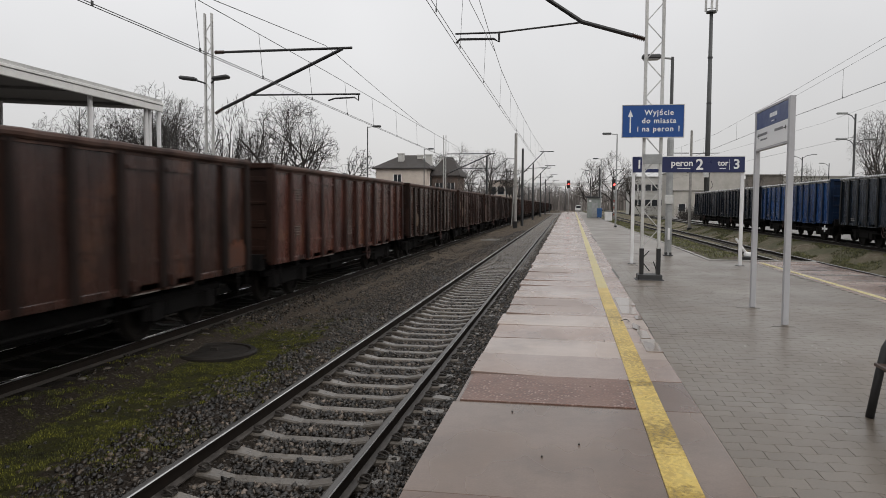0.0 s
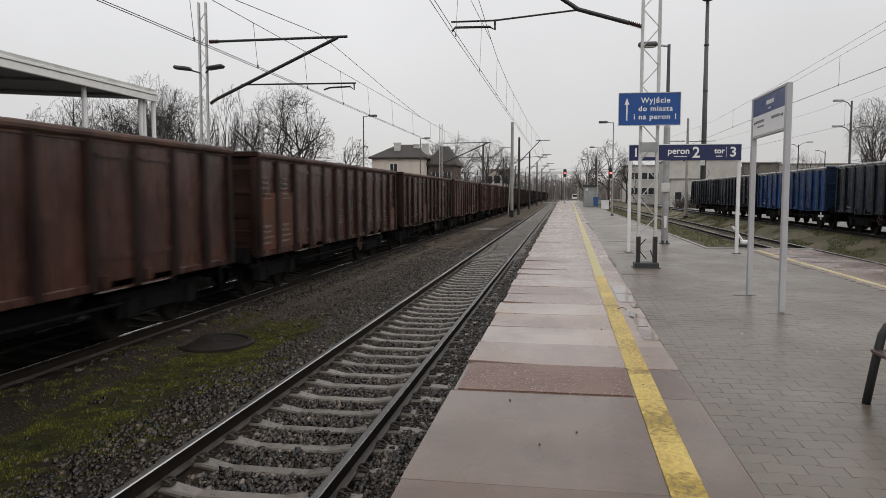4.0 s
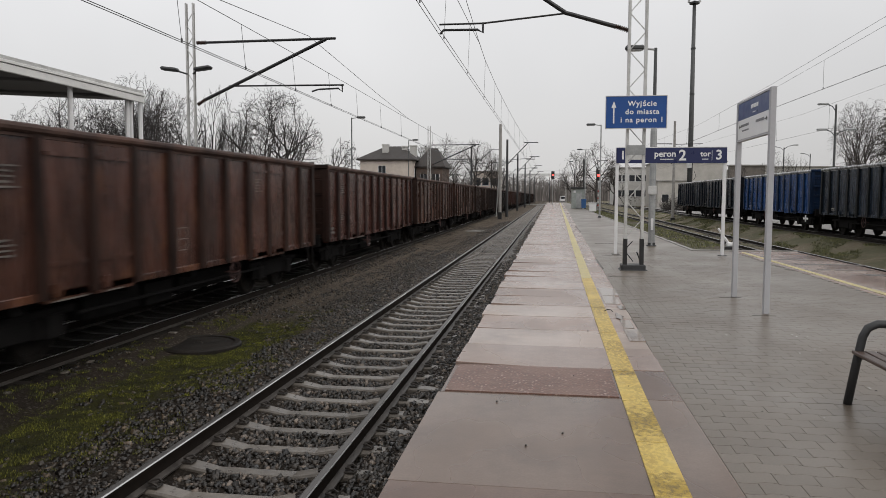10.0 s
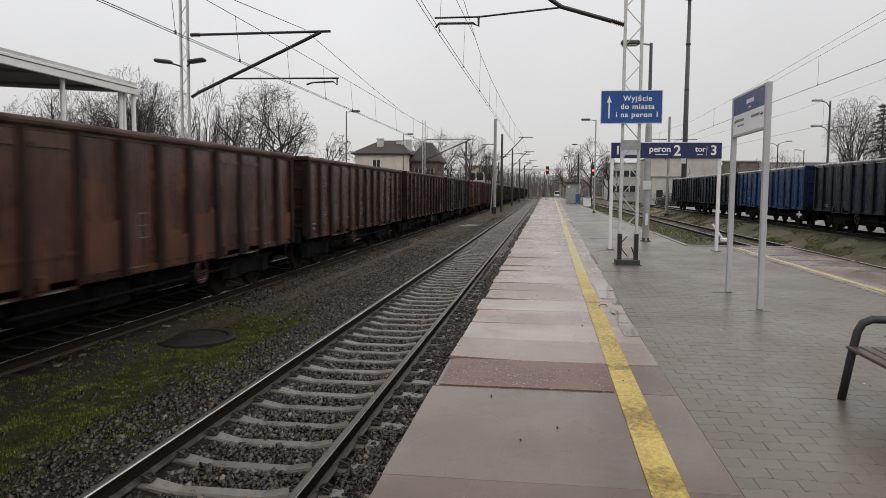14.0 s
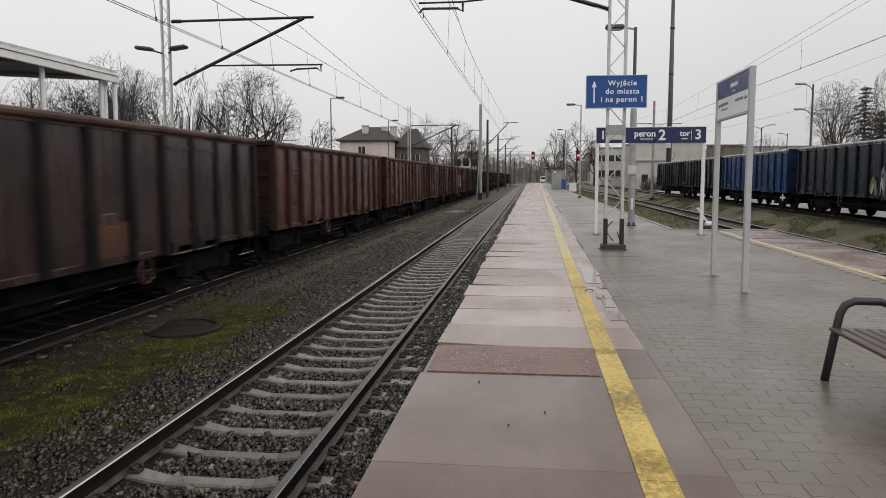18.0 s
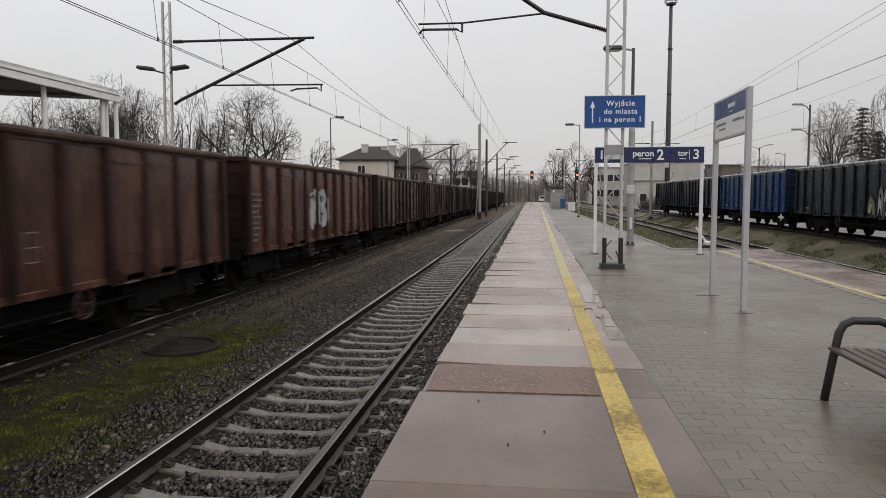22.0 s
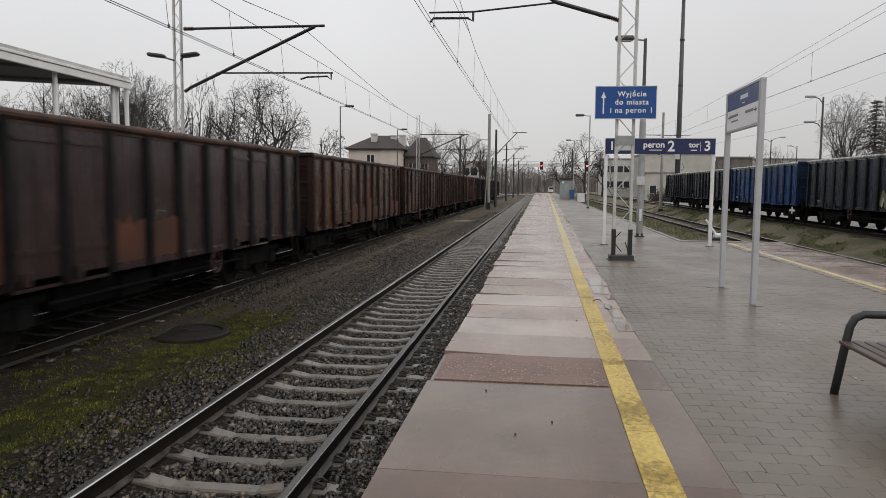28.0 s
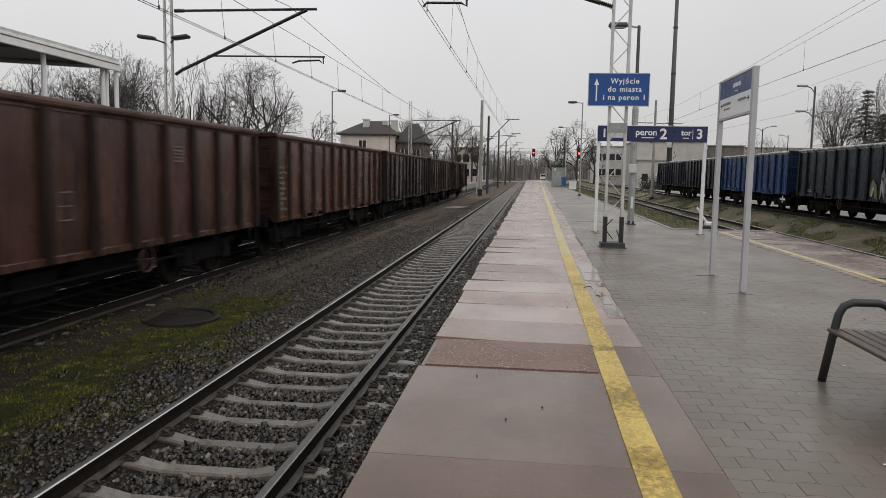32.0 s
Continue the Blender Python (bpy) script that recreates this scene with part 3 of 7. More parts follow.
def build_ground():
    xs = [-2000, -500, -150, -60, -30, -15, -11, -10.2] + [-9.6 + 0.3 * i for i in range(30)] + [-0.6, 2, 5, 7.4] + [7.6 + 0.4 * i for i in range(26)] + [20, 30, 60, 150, 500, 2000]
    ys = [-2000, -450, -100, -20, 0, 2] + [2.6 + 0.4 * i for i in range(80)] + [36 + 2 * i for i in range(40)] + [120 + 8 * i for i in range(26)] + [340, 400, 500, 620, 1000, 3000]
    verts, faces = [], []
    for y in ys:
        for x in xs:
            verts.append((x, y, ground_h(x, y)))
    n = len(xs)
    for j in range(len(ys) - 1):
        for i in range(n - 1):
            faces.append((j * n + i, j * n + i + 1, (j + 1) * n + i + 1, (j + 1) * n + i))
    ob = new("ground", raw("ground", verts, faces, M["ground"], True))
    tagged(ob, "dark trackside soil and gravel with mossy and grassy patches", "ground", kind="structure")


build_ground()


# ---- tracks ----
def rail_mesh(y0, y1, head="rail_head"):
    """One rail: foot, web and head; the running surface is polished."""
    prof = [(-0.07, -0.172), (0.07, -0.172), (0.07, -0.158), (0.012, -0.142), (0.009, -0.05), (0.034, -0.036), (0.036, -0.012), (0.028, -0.003), (0.018, 0.0), (-0.018, 0.0), (-0.028, -0.003), (-0.036, -0.012), (-0.034, -0.036), (-0.009, -0.05), (-0.012, -0.142), (-0.07, -0.158)]
    n = len(prof)
    verts = [(x, y, z) for y in (y0, y1) for x, z in prof]
    faces = [(k, (k + 1) % n, n + (k + 1) % n, n + k) for k in range(n)]
    me = bpy.data.meshes.new("rail")
    me.from_pydata(verts, [], faces)
    me.materials.append(M["rail_side"])
    me.materials.append(M[head])
    me.materials.append(M["rail_foot"])
    me.materials.append(M["rail_edge"])
    for p in me.polygons:
        p.material_index = 3 if p.index in (6, 10) else 1 if p.index in (7, 8, 9) else 2 if p.index in (1, 2, 14, 15) else 0
    me.update()
    return me


def sleeper_mesh():
    """A concrete sleeper: raised seats under the rails, lower and narrower in the middle, sloping ends."""
    prof = [(-1.25, 0.08, -0.02), (-1.0, 0.092, 0.0), (-0.60, 0.092, 0.0), (-0.36, 0.080, -0.045), (0.36, 0.080, -0.045), (0.60, 0.092, 0.0), (1.0, 0.092, 0.0), (1.25, 0.08, -0.02)]
    verts, faces = [], []
    for x, w, z in prof:
        verts += [(x, -w, -0.2), (x, -w, z - 0.02), (x, -w + 0.012, z), (x, w - 0.012, z), (x, w, z - 0.02), (x, w, -0.2)]
    for i in range(len(prof) - 1):
        for k in range(5):
            a = i * 6 + k
            faces.append((a, a + 6, a + 7, a + 1))
    faces.append((0, 1, 2, 3, 4, 5))
    e = (len(prof) - 1) * 6
    faces.append((e + 5, e + 4, e + 3, e + 2, e + 1, e))
    return raw("sleeper", verts, faces, M["sleeper"])


def clip_mesh():
    bm = boxes((-0.05, 0.05, -0.05, 0.05, 0.0, 0.018), bevel=0.004)
    tube(bm, [(-0.045, -0.045, 0.03), (-0.01, -0.05, 0.05), (0.03, -0.03, 0.045), (0.03, 0.03, 0.045), (-0.01, 0.05, 0.05), (-0.045, 0.045, 0.03)], 0.011, 5)
    return finish(bm, "rail_clip", M["clip"])


SLEEPER, CLIP = sleeper_mesh(), clip_mesh()
SLEEPER_DARK = SLEEPER.copy()
SLEEPER_DARK.materials.clear()
SLEEPER_DARK.materials.append(M["sleeper_dark"])
PITCH, FIRST = 0.585, 6.16


def joined_copies(name, me, mats, mat):
    v = np.array([tuple(x.co) for x in me.vertices])
    f = [tuple(p.vertices) for p in me.polygons]
    verts, faces = [], []
    for m in mats:
        a = np.array(m)
        base = len(verts)
        verts.extend((v @ a[:3, :3].T + a[:3, 3]).tolist())
        faces.extend(tuple(i + base for i in q) for q in f)
    return raw(name, verts, faces, mat)


def build_track(name, xc, top, label, near=0, y_from=-420.0, y_to=FAR, clips=0, dark=False):
    root = thing(name, xc, 0, top, label, "railway track")
    tagged(root, kind="structure")
    for sx in (-1, 1):
        part("rail", rail_mesh(y_from, y_to, "rail_bright" if xc == T2 else "rail_head"), None, root).location.x = sx * GAUGE
    rng = random.Random(int(xc * 100))
    k0 = int((3.2 - FIRST) / PITCH)
    rest = []
    k = int(math.ceil((max(y_from, -30) - FIRST) / PITCH))
    while FIRST + PITCH * k < min(y_to, 210):
        y = FIRST + PITCH * k + rng.uniform(-0.02, 0.02)
        m = pose(rng.uniform(-0.015, 0.015), y, -0.168, 0, 0, rng.uniform(-0.5, 0.5))
        if k0 <= k < k0 + near:
            s = part("sleeper", SLEEPER_DARK if dark else SLEEPER, None, root)
            s.matrix_basis = m
            if k < k0 + clips:
                for sx in (-1, 1):
                    for d, turn in ((-0.115, 0), (0.115, 180)):
                        part("rail_clip", CLIP, None, s).matrix_basis = pose(sx * GAUGE + d, 0, 0.002, 0, 0, turn)
        else:
            rest.append(m)
        k += 1
    tagged(part("sleeper_row", joined_copies("sleeper_row", SLEEPER, rest, M["sleeper_dark" if dark else "sleeper"]), None, root), kind="stuff")


def sleeper_ends():
    """Pale wet ends of the second track's sleepers that poke out of the dirty shoulder."""
    rng = random.Random(31)
    root = thing("sleeper_ends", T2 + 1.15, 0, -0.725, "pale wet sleeper ends showing along the dirty ballast shoulder", "sleeper ends")
    tagged(root, kind="structure")
    for k in range(-2, 62):
        if rng.random() < 0.85:
            w, d = rng.uniform(0.03, 0.075), rng.uniform(0.03, 0.06)
            part("sleeper_end", boxes((-w, w, -d, d, -0.05, rng.uniform(0.012, 0.022)), bevel=0.008), M["sleeper"], root).matrix_basis = pose(rng.uniform(-0.05, 0.05), FIRST + PITCH * k + rng.uniform(-0.05, 0.05), 0, 0, 0, rng.uniform(-30, 30))


sleeper_ends()
build_track("track_1", T1, RAIL, "wet railway track with grey concrete sleepers in dark ballast", near=110, clips=40)
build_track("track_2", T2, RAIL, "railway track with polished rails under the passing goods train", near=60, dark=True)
build_track("track_3", T3, RAIL, "little-used railway track beside the platform", near=0, dark=True)
build_track("track_4", T4, RAIL4, "grassy siding track with parked wagons", near=0, dark=True)


def stone_field(name, spots, size, mat, label):
    """Loose crushed stones, half sunk: angular broken blocks."""
    bm = bmesh.new()
    bmesh.ops.create_cube(bm, size=1.5)
    bmesh.ops.triangulate(bm, faces=bm.faces)
    base = np.array([tuple(v.co) for v in bm.verts])
    tri = np.array([[v.index for v in f.verts] for f in bm.faces])
    bm.free()
    rng = np.random.default_rng(5)
    spots = np.asarray(spots)
    n = len(spots)
    s = size * rng.uniform(0.4, 1.5, (n, 1, 1)) ** 1.2 * rng.uniform(0.45, 1.25, (n, 1, 3))
    v = (base[None] + rng.uniform(-0.42, 0.42, (n, len(base), 3))) * s
    ang = rng.uniform(0, 6.283, n)
    til = rng.uniform(-0.9, 0.9, n)
    ca, sa, ct, st = np.cos(ang), np.sin(ang), np.cos(til), np.sin(til)
    y2, z2 = v[..., 1] * ct[:, None] - v[..., 2] * st[:, None], v[..., 1] * st[:, None] + v[..., 2] * ct[:, None]
    x3, y3 = v[..., 0] * ca[:, None] - y2 * sa[:, None], v[..., 0] * sa[:, None] + y2 * ca[:, None]
    v = np.stack([x3, y3, z2], -1) + spots[:, None, :]
    faces = (tri[None] + (np.arange(n) * len(base))[:, None, None]).reshape(-1, 3)
    me = bpy.data.meshes.new(name)
    me.vertices.add(n * len(base))
    me.vertices.foreach_set("co", v.reshape(-1))
    me.loops.add(len(faces) * 3)
    me.loops.foreach_set("vertex_index", faces.reshape(-1))
    me.polygons.add(len(faces))
    me.polygons.foreach_set("loop_start", np.arange(len(faces)) * 3)
    me.update(calc_edges=True)
    me.materials.append(mat)
    return tagged(new(name, me), label, "ballast", kind="stuff")


def ballast():
    rng = np.random.default_rng(3)
    spots = []
    for y0, y1, per, x0, x1 in ((3.6, 9, 950, -4.7, -0.92), (9, 16, 720, -4.9, -0.92), (16, 30, 430, -4.9, -0.92), (30, 70, 150, -4.6, -0.92), (5, 14, 190, -6.9, -4.7), (14, 34, 330, -6.8, -4.8), (34, 60, 60, -6.8, -4.4), (24, 50, 40, 8.2, 11.2)):
        n = int((y1 - y0) * (x1 - x0) * per)
        xs, ys = rng.uniform(x0, x1, n), rng.uniform(y0, y1, n)
        for x, y in zip(xs, ys):
            off = (y - FIRST + PITCH / 2) % PITCH - PITCH / 2
            if abs(off) < 0.085 and abs(x - T1) < 0.85 or abs(off) < 0.08 and abs(x - T1) < 1.2 and rng.random() < 0.55 + 0.35 * noise.noise((3, y * 3, 5)):
                continue
            if abs(abs(x - T1) - GAUGE) < 0.075 or abs(abs(x - T2) - GAUGE) < 0.08:
                continue
            clump = noise.noise((x * 0.9, y * 0.9, 1))
            if x < -4.2 and clump < -0.3 + 0.2 * (-4.2 - x) and (y < 13 or rng.random() < 0.4):
                continue
            if x < -3.6 and rng.random() < (0.5 if y < 13 else 0.2):
                continue
            if -6.3 < x < -4.5 and y < 14.5 and rng.random() < 0.75 - 0.5 * clump:
                continue
            spots.append((x, y, ground_h(x, y) + (rng.uniform(-0.012, 0.016 if y < 12 else 0.004) if abs(x - T1) < 0.75 else rng.uniform(-0.016, 0.008))))
    stone_field("ballast_stones", spots, 0.0225, M["ballast"], "wet dark crushed-stone ballast between the sleepers")


ballast()


def tufts(name, spots, height, mat, label, blades=5, spread=0.03):
    """Little upright blades in clumps."""
    rng = random.Random(8)
    verts, faces = [], []
    for x, y, z in spots:
        for _ in range(blades):
            a, h = rng.uniform(0, 6.283), height * rng.uniform(0.5, 1.3)
            px, py = x + rng.uniform(-spread, spread), y + rng.uniform(-spread, spread)
            w = height * 0.22
            lx, ly = math.cos(a + 1.57) * h * rng.uniform(0.1, 0.7), math.sin(a + 1.57) * h * rng.uniform(0.1, 0.7)
            b = len(verts)
            verts += [(px - w * math.cos(a), py - w * math.sin(a), z - 0.01), (px + w * math.cos(a), py + w * math.sin(a), z - 0.01), (px + lx, py + ly, z + h)]
            faces.append((b, b + 1, b + 2))
    return tagged(new(name, raw(name, verts, faces, mat)), label, "vegetation", kind="stuff")


def plants():
    rng = random.Random(4)
    moss = []
    for _ in range(90000):
        y = rng.uniform(4.5, 16.5)
        mid = -5.1 + 0.02 * (y - 8)
        x = rng.gauss(mid, 0.85)
        if noise.noise((x * 1.1, y * 0.8, 5)) + 0.9 * noise.noise((x * 5, y * 5, 2)) + 0.27 - abs(x - mid) * 0.36 - max(0, y - 13.5) * 0.25 > 0 and x > -6.7:
            moss.append((x, y, ground_h(x, y) + 0.004))
    tufts("moss_patches", moss, 0.019, M["moss"], "bright green moss and weeds on the trackside soil", 4, 0.035)
    grass = []
    for _ in range(26000):
        y = 15 + 90 * rng.random() ** 1.6
        x = rng.uniform(10.8, 13.2) if rng.random() < 0.75 else rng.uniform(15.2, 19)
        if noise.noise((x * 0.6, y * 0.4, 2)) > 0.05:
            grass.append((x, y, ground_z(x)))
    for _ in range(9000):
        x, y = rng.uniform(4.75, 8.2), rng.uniform(24.3, 100)
        if noise.noise((x * 0.8, y * 0.5, 7)) > -0.15:
            grass.append((x, y, -0.12 - max(0, x - 6.2) * 0.3))
    tufts("grass_verge", grass, 0.07, M["grass"], "short wet winter grass along the siding", 4, 0.06)


plants()


# ---- the platform ----
def slab_end(y):
    """Where the edge slabs end and the pavers begin; the line drifts off to the right."""
    return 1.125 + max(0.0, 0.0120 * (y - 8))


def stripe_at(y):
    """The yellow stripe's near edge, which drifts in the same way."""
    return 0.612 + 0.0045 * (min(y, 14) - 3.5) + max(0.0, 0.0100 * (y - 14))


def slab_shape(x0, x1, xm, y0, y1, z, lift, taper):
    """An edge slab whose outer front corner has risen and broken back a little, up to a bend at xm."""
    e = 0.004
    bm = bmesh.new()
    cols = []
    for x, up, back in ((x0, lift, taper), (xm, 0.0, 0.0), (x1, 0.0, 0.0)):
        cols.append([bm.verts.new(p) for p in ((x, y0 + back, -0.10), (x, y0 + back, z + up - e), (x, y0 + back + e, z + up), (x, y1 - e, z), (x, y1, z - e), (x, y1, -0.10))])
    for p, q in zip(cols, cols[1:]):
        for k in range(5):
            bm.faces.new((p[k], q[k], q[k + 1], p[k + 1]))
    bm.faces.new(cols[0][::-1])
    bm.faces.new(cols[2])
    bmesh.ops.recalc_face_normals(bm, faces=bm.faces)
    return bm


def build_platform():
    root = thing("platform", 0, 0, 0, "island platform of wet concrete slabs and grey interlocking pavers", "platform")
    tagged(root, kind="structure")
    # core under the paving, with its brick-like edge wall
    core = part("core", boxes((EDGE + 0.12, 7.45, -30, 24.0, -1.0, -0.105), (EDGE + 0.12, 4.40, 24.0, 203, -1.0, -0.105)), M["concrete"], root)
    part("bedding", boxes((1.13, 5.62, -30, 23.95, -0.104, -0.0075), (1.15, 4.25, 23.95, 203, -0.104, -0.014)), M["joint"], root, "dark sand bedding in the paver joints")
    # long edge slabs, one metre each, a little uneven
    rng = random.Random(12)
    y = 6.20 - 18 * 2.03
    while y < 203:
        ln = 2.03 if y < 6.1 else 1.045
        dx = rng.uniform(-0.03, 0.03)
        gap = rng.uniform(0.005, 0.012) if y < 17 else rng.uniform(0.002, 0.006)
        lift = rng.choice((0.0, 0.004, 0.008, 0.012, 0.016, 0.020) if y < 17 else (0.0, 0.0, 0.0, 0.0, 0.004, 0.016)) if y > 7 else 0.0
        taper = rng.choice((0.0, 0.006, 0.014, 0.026)) if y > 3 else 0.0
        bm = slab_shape(EDGE + dx, slab_end(y) - 0.0015, rng.uniform(-0.35, 0.35), y + gap, y + ln, rng.uniform(-0.003, 0.004), lift, taper)
        red = abs(y - 6.20) < 0.1
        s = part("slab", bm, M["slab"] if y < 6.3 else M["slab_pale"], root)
        if red:
            part("aggregate_patch", boxes((EDGE + 0.03, 0.605, y + 0.03, y + 1.035, -0.004, 0.0085), bevel=0.002), M["red_slab"], s, "rough reddish aggregate surface")
        y += ln
    # slabs along the other edge
    y = -28.0
    while y < 23.6:
        part("slab", boxes((5.62, 7.55 + rng.uniform(-0.03, 0.03), y + 0.01, y + 1.5, -0.10, rng.uniform(-0.006, 0.006)), bevel=0.008), M["slab_pale"], root)
        y += 1.5
    # yellow warning stripes, in lengths
    y = 2.0
    while y < 200:
        ln = 1.03 if y < 40 else 8.0
        xa, xb = stripe_at(y), stripe_at(y + ln)
        w = 0.205
        z = 0.0085
        v = [(xa, y, z - 0.02), (xa + w, y, z - 0.02), (xb + w, y + ln - 0.006, z - 0.02), (xb, y + ln - 0.006, z - 0.02)]
        v += [(p[0], p[1], z) for p in v]
        # a paler yellow from y 15 on
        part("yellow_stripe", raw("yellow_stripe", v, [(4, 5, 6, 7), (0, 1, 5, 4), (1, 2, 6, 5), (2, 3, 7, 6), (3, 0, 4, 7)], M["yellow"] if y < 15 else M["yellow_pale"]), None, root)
        y += ln
    part("yellow_stripe", boxes((5.75, 5.88, -25, 23.4, -0.02, 0.0085)), M["yellow_pale"], root)
    # kerbs where the platform narrows
    k = part("kerb", boxes((4.42, 7.55, 23.95, 24.07, -0.35, 0.035), bevel=0.01), M["concrete"], root)
    y = 24.07
    while y < 202:
        part("kerb", boxes((4.42, 4.54, y + 0.006, y + 1.0 if y < 80 else y + 8.0, -0.35, 0.03 + rng.uniform(-0.008, 0.008)), bevel=0.01), M["concrete"], root)
        y += 1.0 if y < 80 else 8.0
    # planted bank beyond the narrowed part
    v, f = [], []
    ys = [24.07 + 4 * i for i in range(45)]
    for yy in ys:
        v += [(4.54, yy, -0.10), (6.2, yy, -0.13), (8.3, yy, -0.80)]
    for i in range(len(ys) - 1):
        for j in range(2):
            a = i * 3 + j
            f.append((a, a + 1, a + 4, a + 3))
    part("grass_bank", raw("grass_bank", v, f, M["ground"]), None, root, "mossy soil bank beside the kerb")
    return root


PLATFORM = build_platform()


PAVER_W, PAVER_D = 0.24, 0.168


def paver_shape(wave, x0, x1):
    """A zigzag-edged interlocking paver between two shares of its width; wave +1 or -1."""
    h, g, e = 0.013 * wave, 0.0013, 0.0009
    knots = [(-0.5, 0), (-0.40, -h), (-0.14, -h), (0.14, h), (0.40, h), (0.5, 0)]
    line = [(x0, 0.0)] + [(a, b) for a, b in knots if x0 + 0.01 < a < x1 - 0.01] + [(x1, 0.0)]
    line = [(a * PAVER_W + (e if k == 0 else -e if k == len(line) - 1 else 0), b) for k, (a, b) in enumerate(line)]
    out = [(a, b - PAVER_D / 2 + g) for a, b in line] + [(a, b + PAVER_D / 2 - g) for a, b in reversed(line)]
    n, mid = len(out), (x0 + x1) / 2 * PAVER_W
    verts = [(x, y, -0.035) for x, y in out] + [(x, y, -0.003) for x, y in out] + [((x - mid) * 0.985 + mid, y * 0.975, 0.0) for x, y in out]
    faces = [tuple(range(2 * n, 3 * n))]
    for s in (0, n):
        for k in range(n):
            faces.append((s + k, s + (k + 1) % n, s + n + (k + 1) % n, s + n + k))
    return verts, faces


def build_pavers():
    w, d = PAVER_W, PAVER_D
    kinds = [paver_shape(1, -0.5, 0.5), paver_shape(-1, -0.5, 0.5), paver_shape(-1, 0.0, 0.5)]
    meshes = [raw("paver", v, f, M["paver"]) for v, f in kinds[:2]]
    bases = [np.array(v) for v, f in kinds]
    rng = random.Random(21)
    far_v, far_f, near = [], [], 0
    row = 0
    y = 3.2

    def lay(kind, m):
        a = np.array(m)
        b0 = len(far_v)
        far_v.extend((bases[kind] @ a[:3, :3].T + a[:3, 3]).tolist())
        far_f.extend(tuple(i + b0 for i in q) for q in kinds[kind][1])
    while y < 23.9:
        kind = row % 2
        if kind:
            lay(2, pose(slab_end(y), y, -0.001))
        x = slab_end(y) + w / 2 + (w / 2 if kind else 0)
        while x < 5.56:
            dz = rng.uniform(-0.0008, 0.0008) + 0.003 * noise.noise((x * 0.8, y * 0.8, 4))
            m = pose(x, y, dz, rng.uniform(-0.2, 0.2), rng.uniform(-0.2, 0.2), rng.uniform(-0.3, 0.3))
            if 4.0 < y < 8.5 and x < 3.6 and near < 300:
                part("paver", meshes[kind], None, PLATFORM).matrix_basis = m
                near += 1
            else:
                lay(kind, m)
            x += w
        y += d
        row += 1
    tagged(part("paver_field", raw("paver_field", far_v, far_f, M["paver_far"]), None, PLATFORM), kind="stuff")
    part("paved_end", boxes((1.125, 5.61, -30, 3.1, -0.021, -0.001), *[(slab_end(23.93 + 3 * k), 4.41, 23.93 + 3 * k, 26.93 + 3 * k, -0.013, -0.001) for k in range(60)]), M["paver_far"], PLATFORM, "wet grey paving")

# ---- platform furniture ----
def lattice_bracing(parent, mat, x0, x1, y, z0, z1, step, r=0.012):
    """Zigzag braces between two legs, each a part."""
    z, s = z0, 1
    while z + step <= z1:
        a, b = (x0, x1) if s > 0 else (x1, x0)
        part("brace", tubes(([(a, y, z), (b, y, z + step)], r), sides=5), mat, parent)
        z, s = z + step, -s


def channel_post(x, y, z0, z1, w=0.06, d=0.14, taper=1.0):
    """A rolled channel section standing upright."""
    bm = bmesh.new()
    t = 0.008
    prof = [(-w / 2, -d / 2), (w / 2, -d / 2), (w / 2, -d / 2 + t), (-w / 2 + t, -d / 2 + t), (-w / 2 + t, d / 2 - t), (w / 2, d / 2 - t), (w / 2, d / 2), (-w / 2, d / 2)]
    rings = [[bm.verts.new((x + a, y + b, z)) for a, b in prof] for z in (z0, z1)]
    n = len(prof)
    for k in range(n):
        bm.faces.new((rings[0][k], rings[0][(k + 1) % n], rings[1][(k + 1) % n], rings[1][k]))
    bm.faces.new(rings[1])
    return bm


def insulator(points):
    """A string of ribbed discs between two points."""
    a, b = Vector(points[0]), Vector(points[1])
    bm = bmesh.new()
    n = 7
    ps, rs = [], []
    for i in range(n * 2 + 1):
        ps.append(a.lerp(b, i / (n * 2)))
        rs.append(0.066 if i % 2 else 0.03)
    return tube(bm, ps, rs, 8)


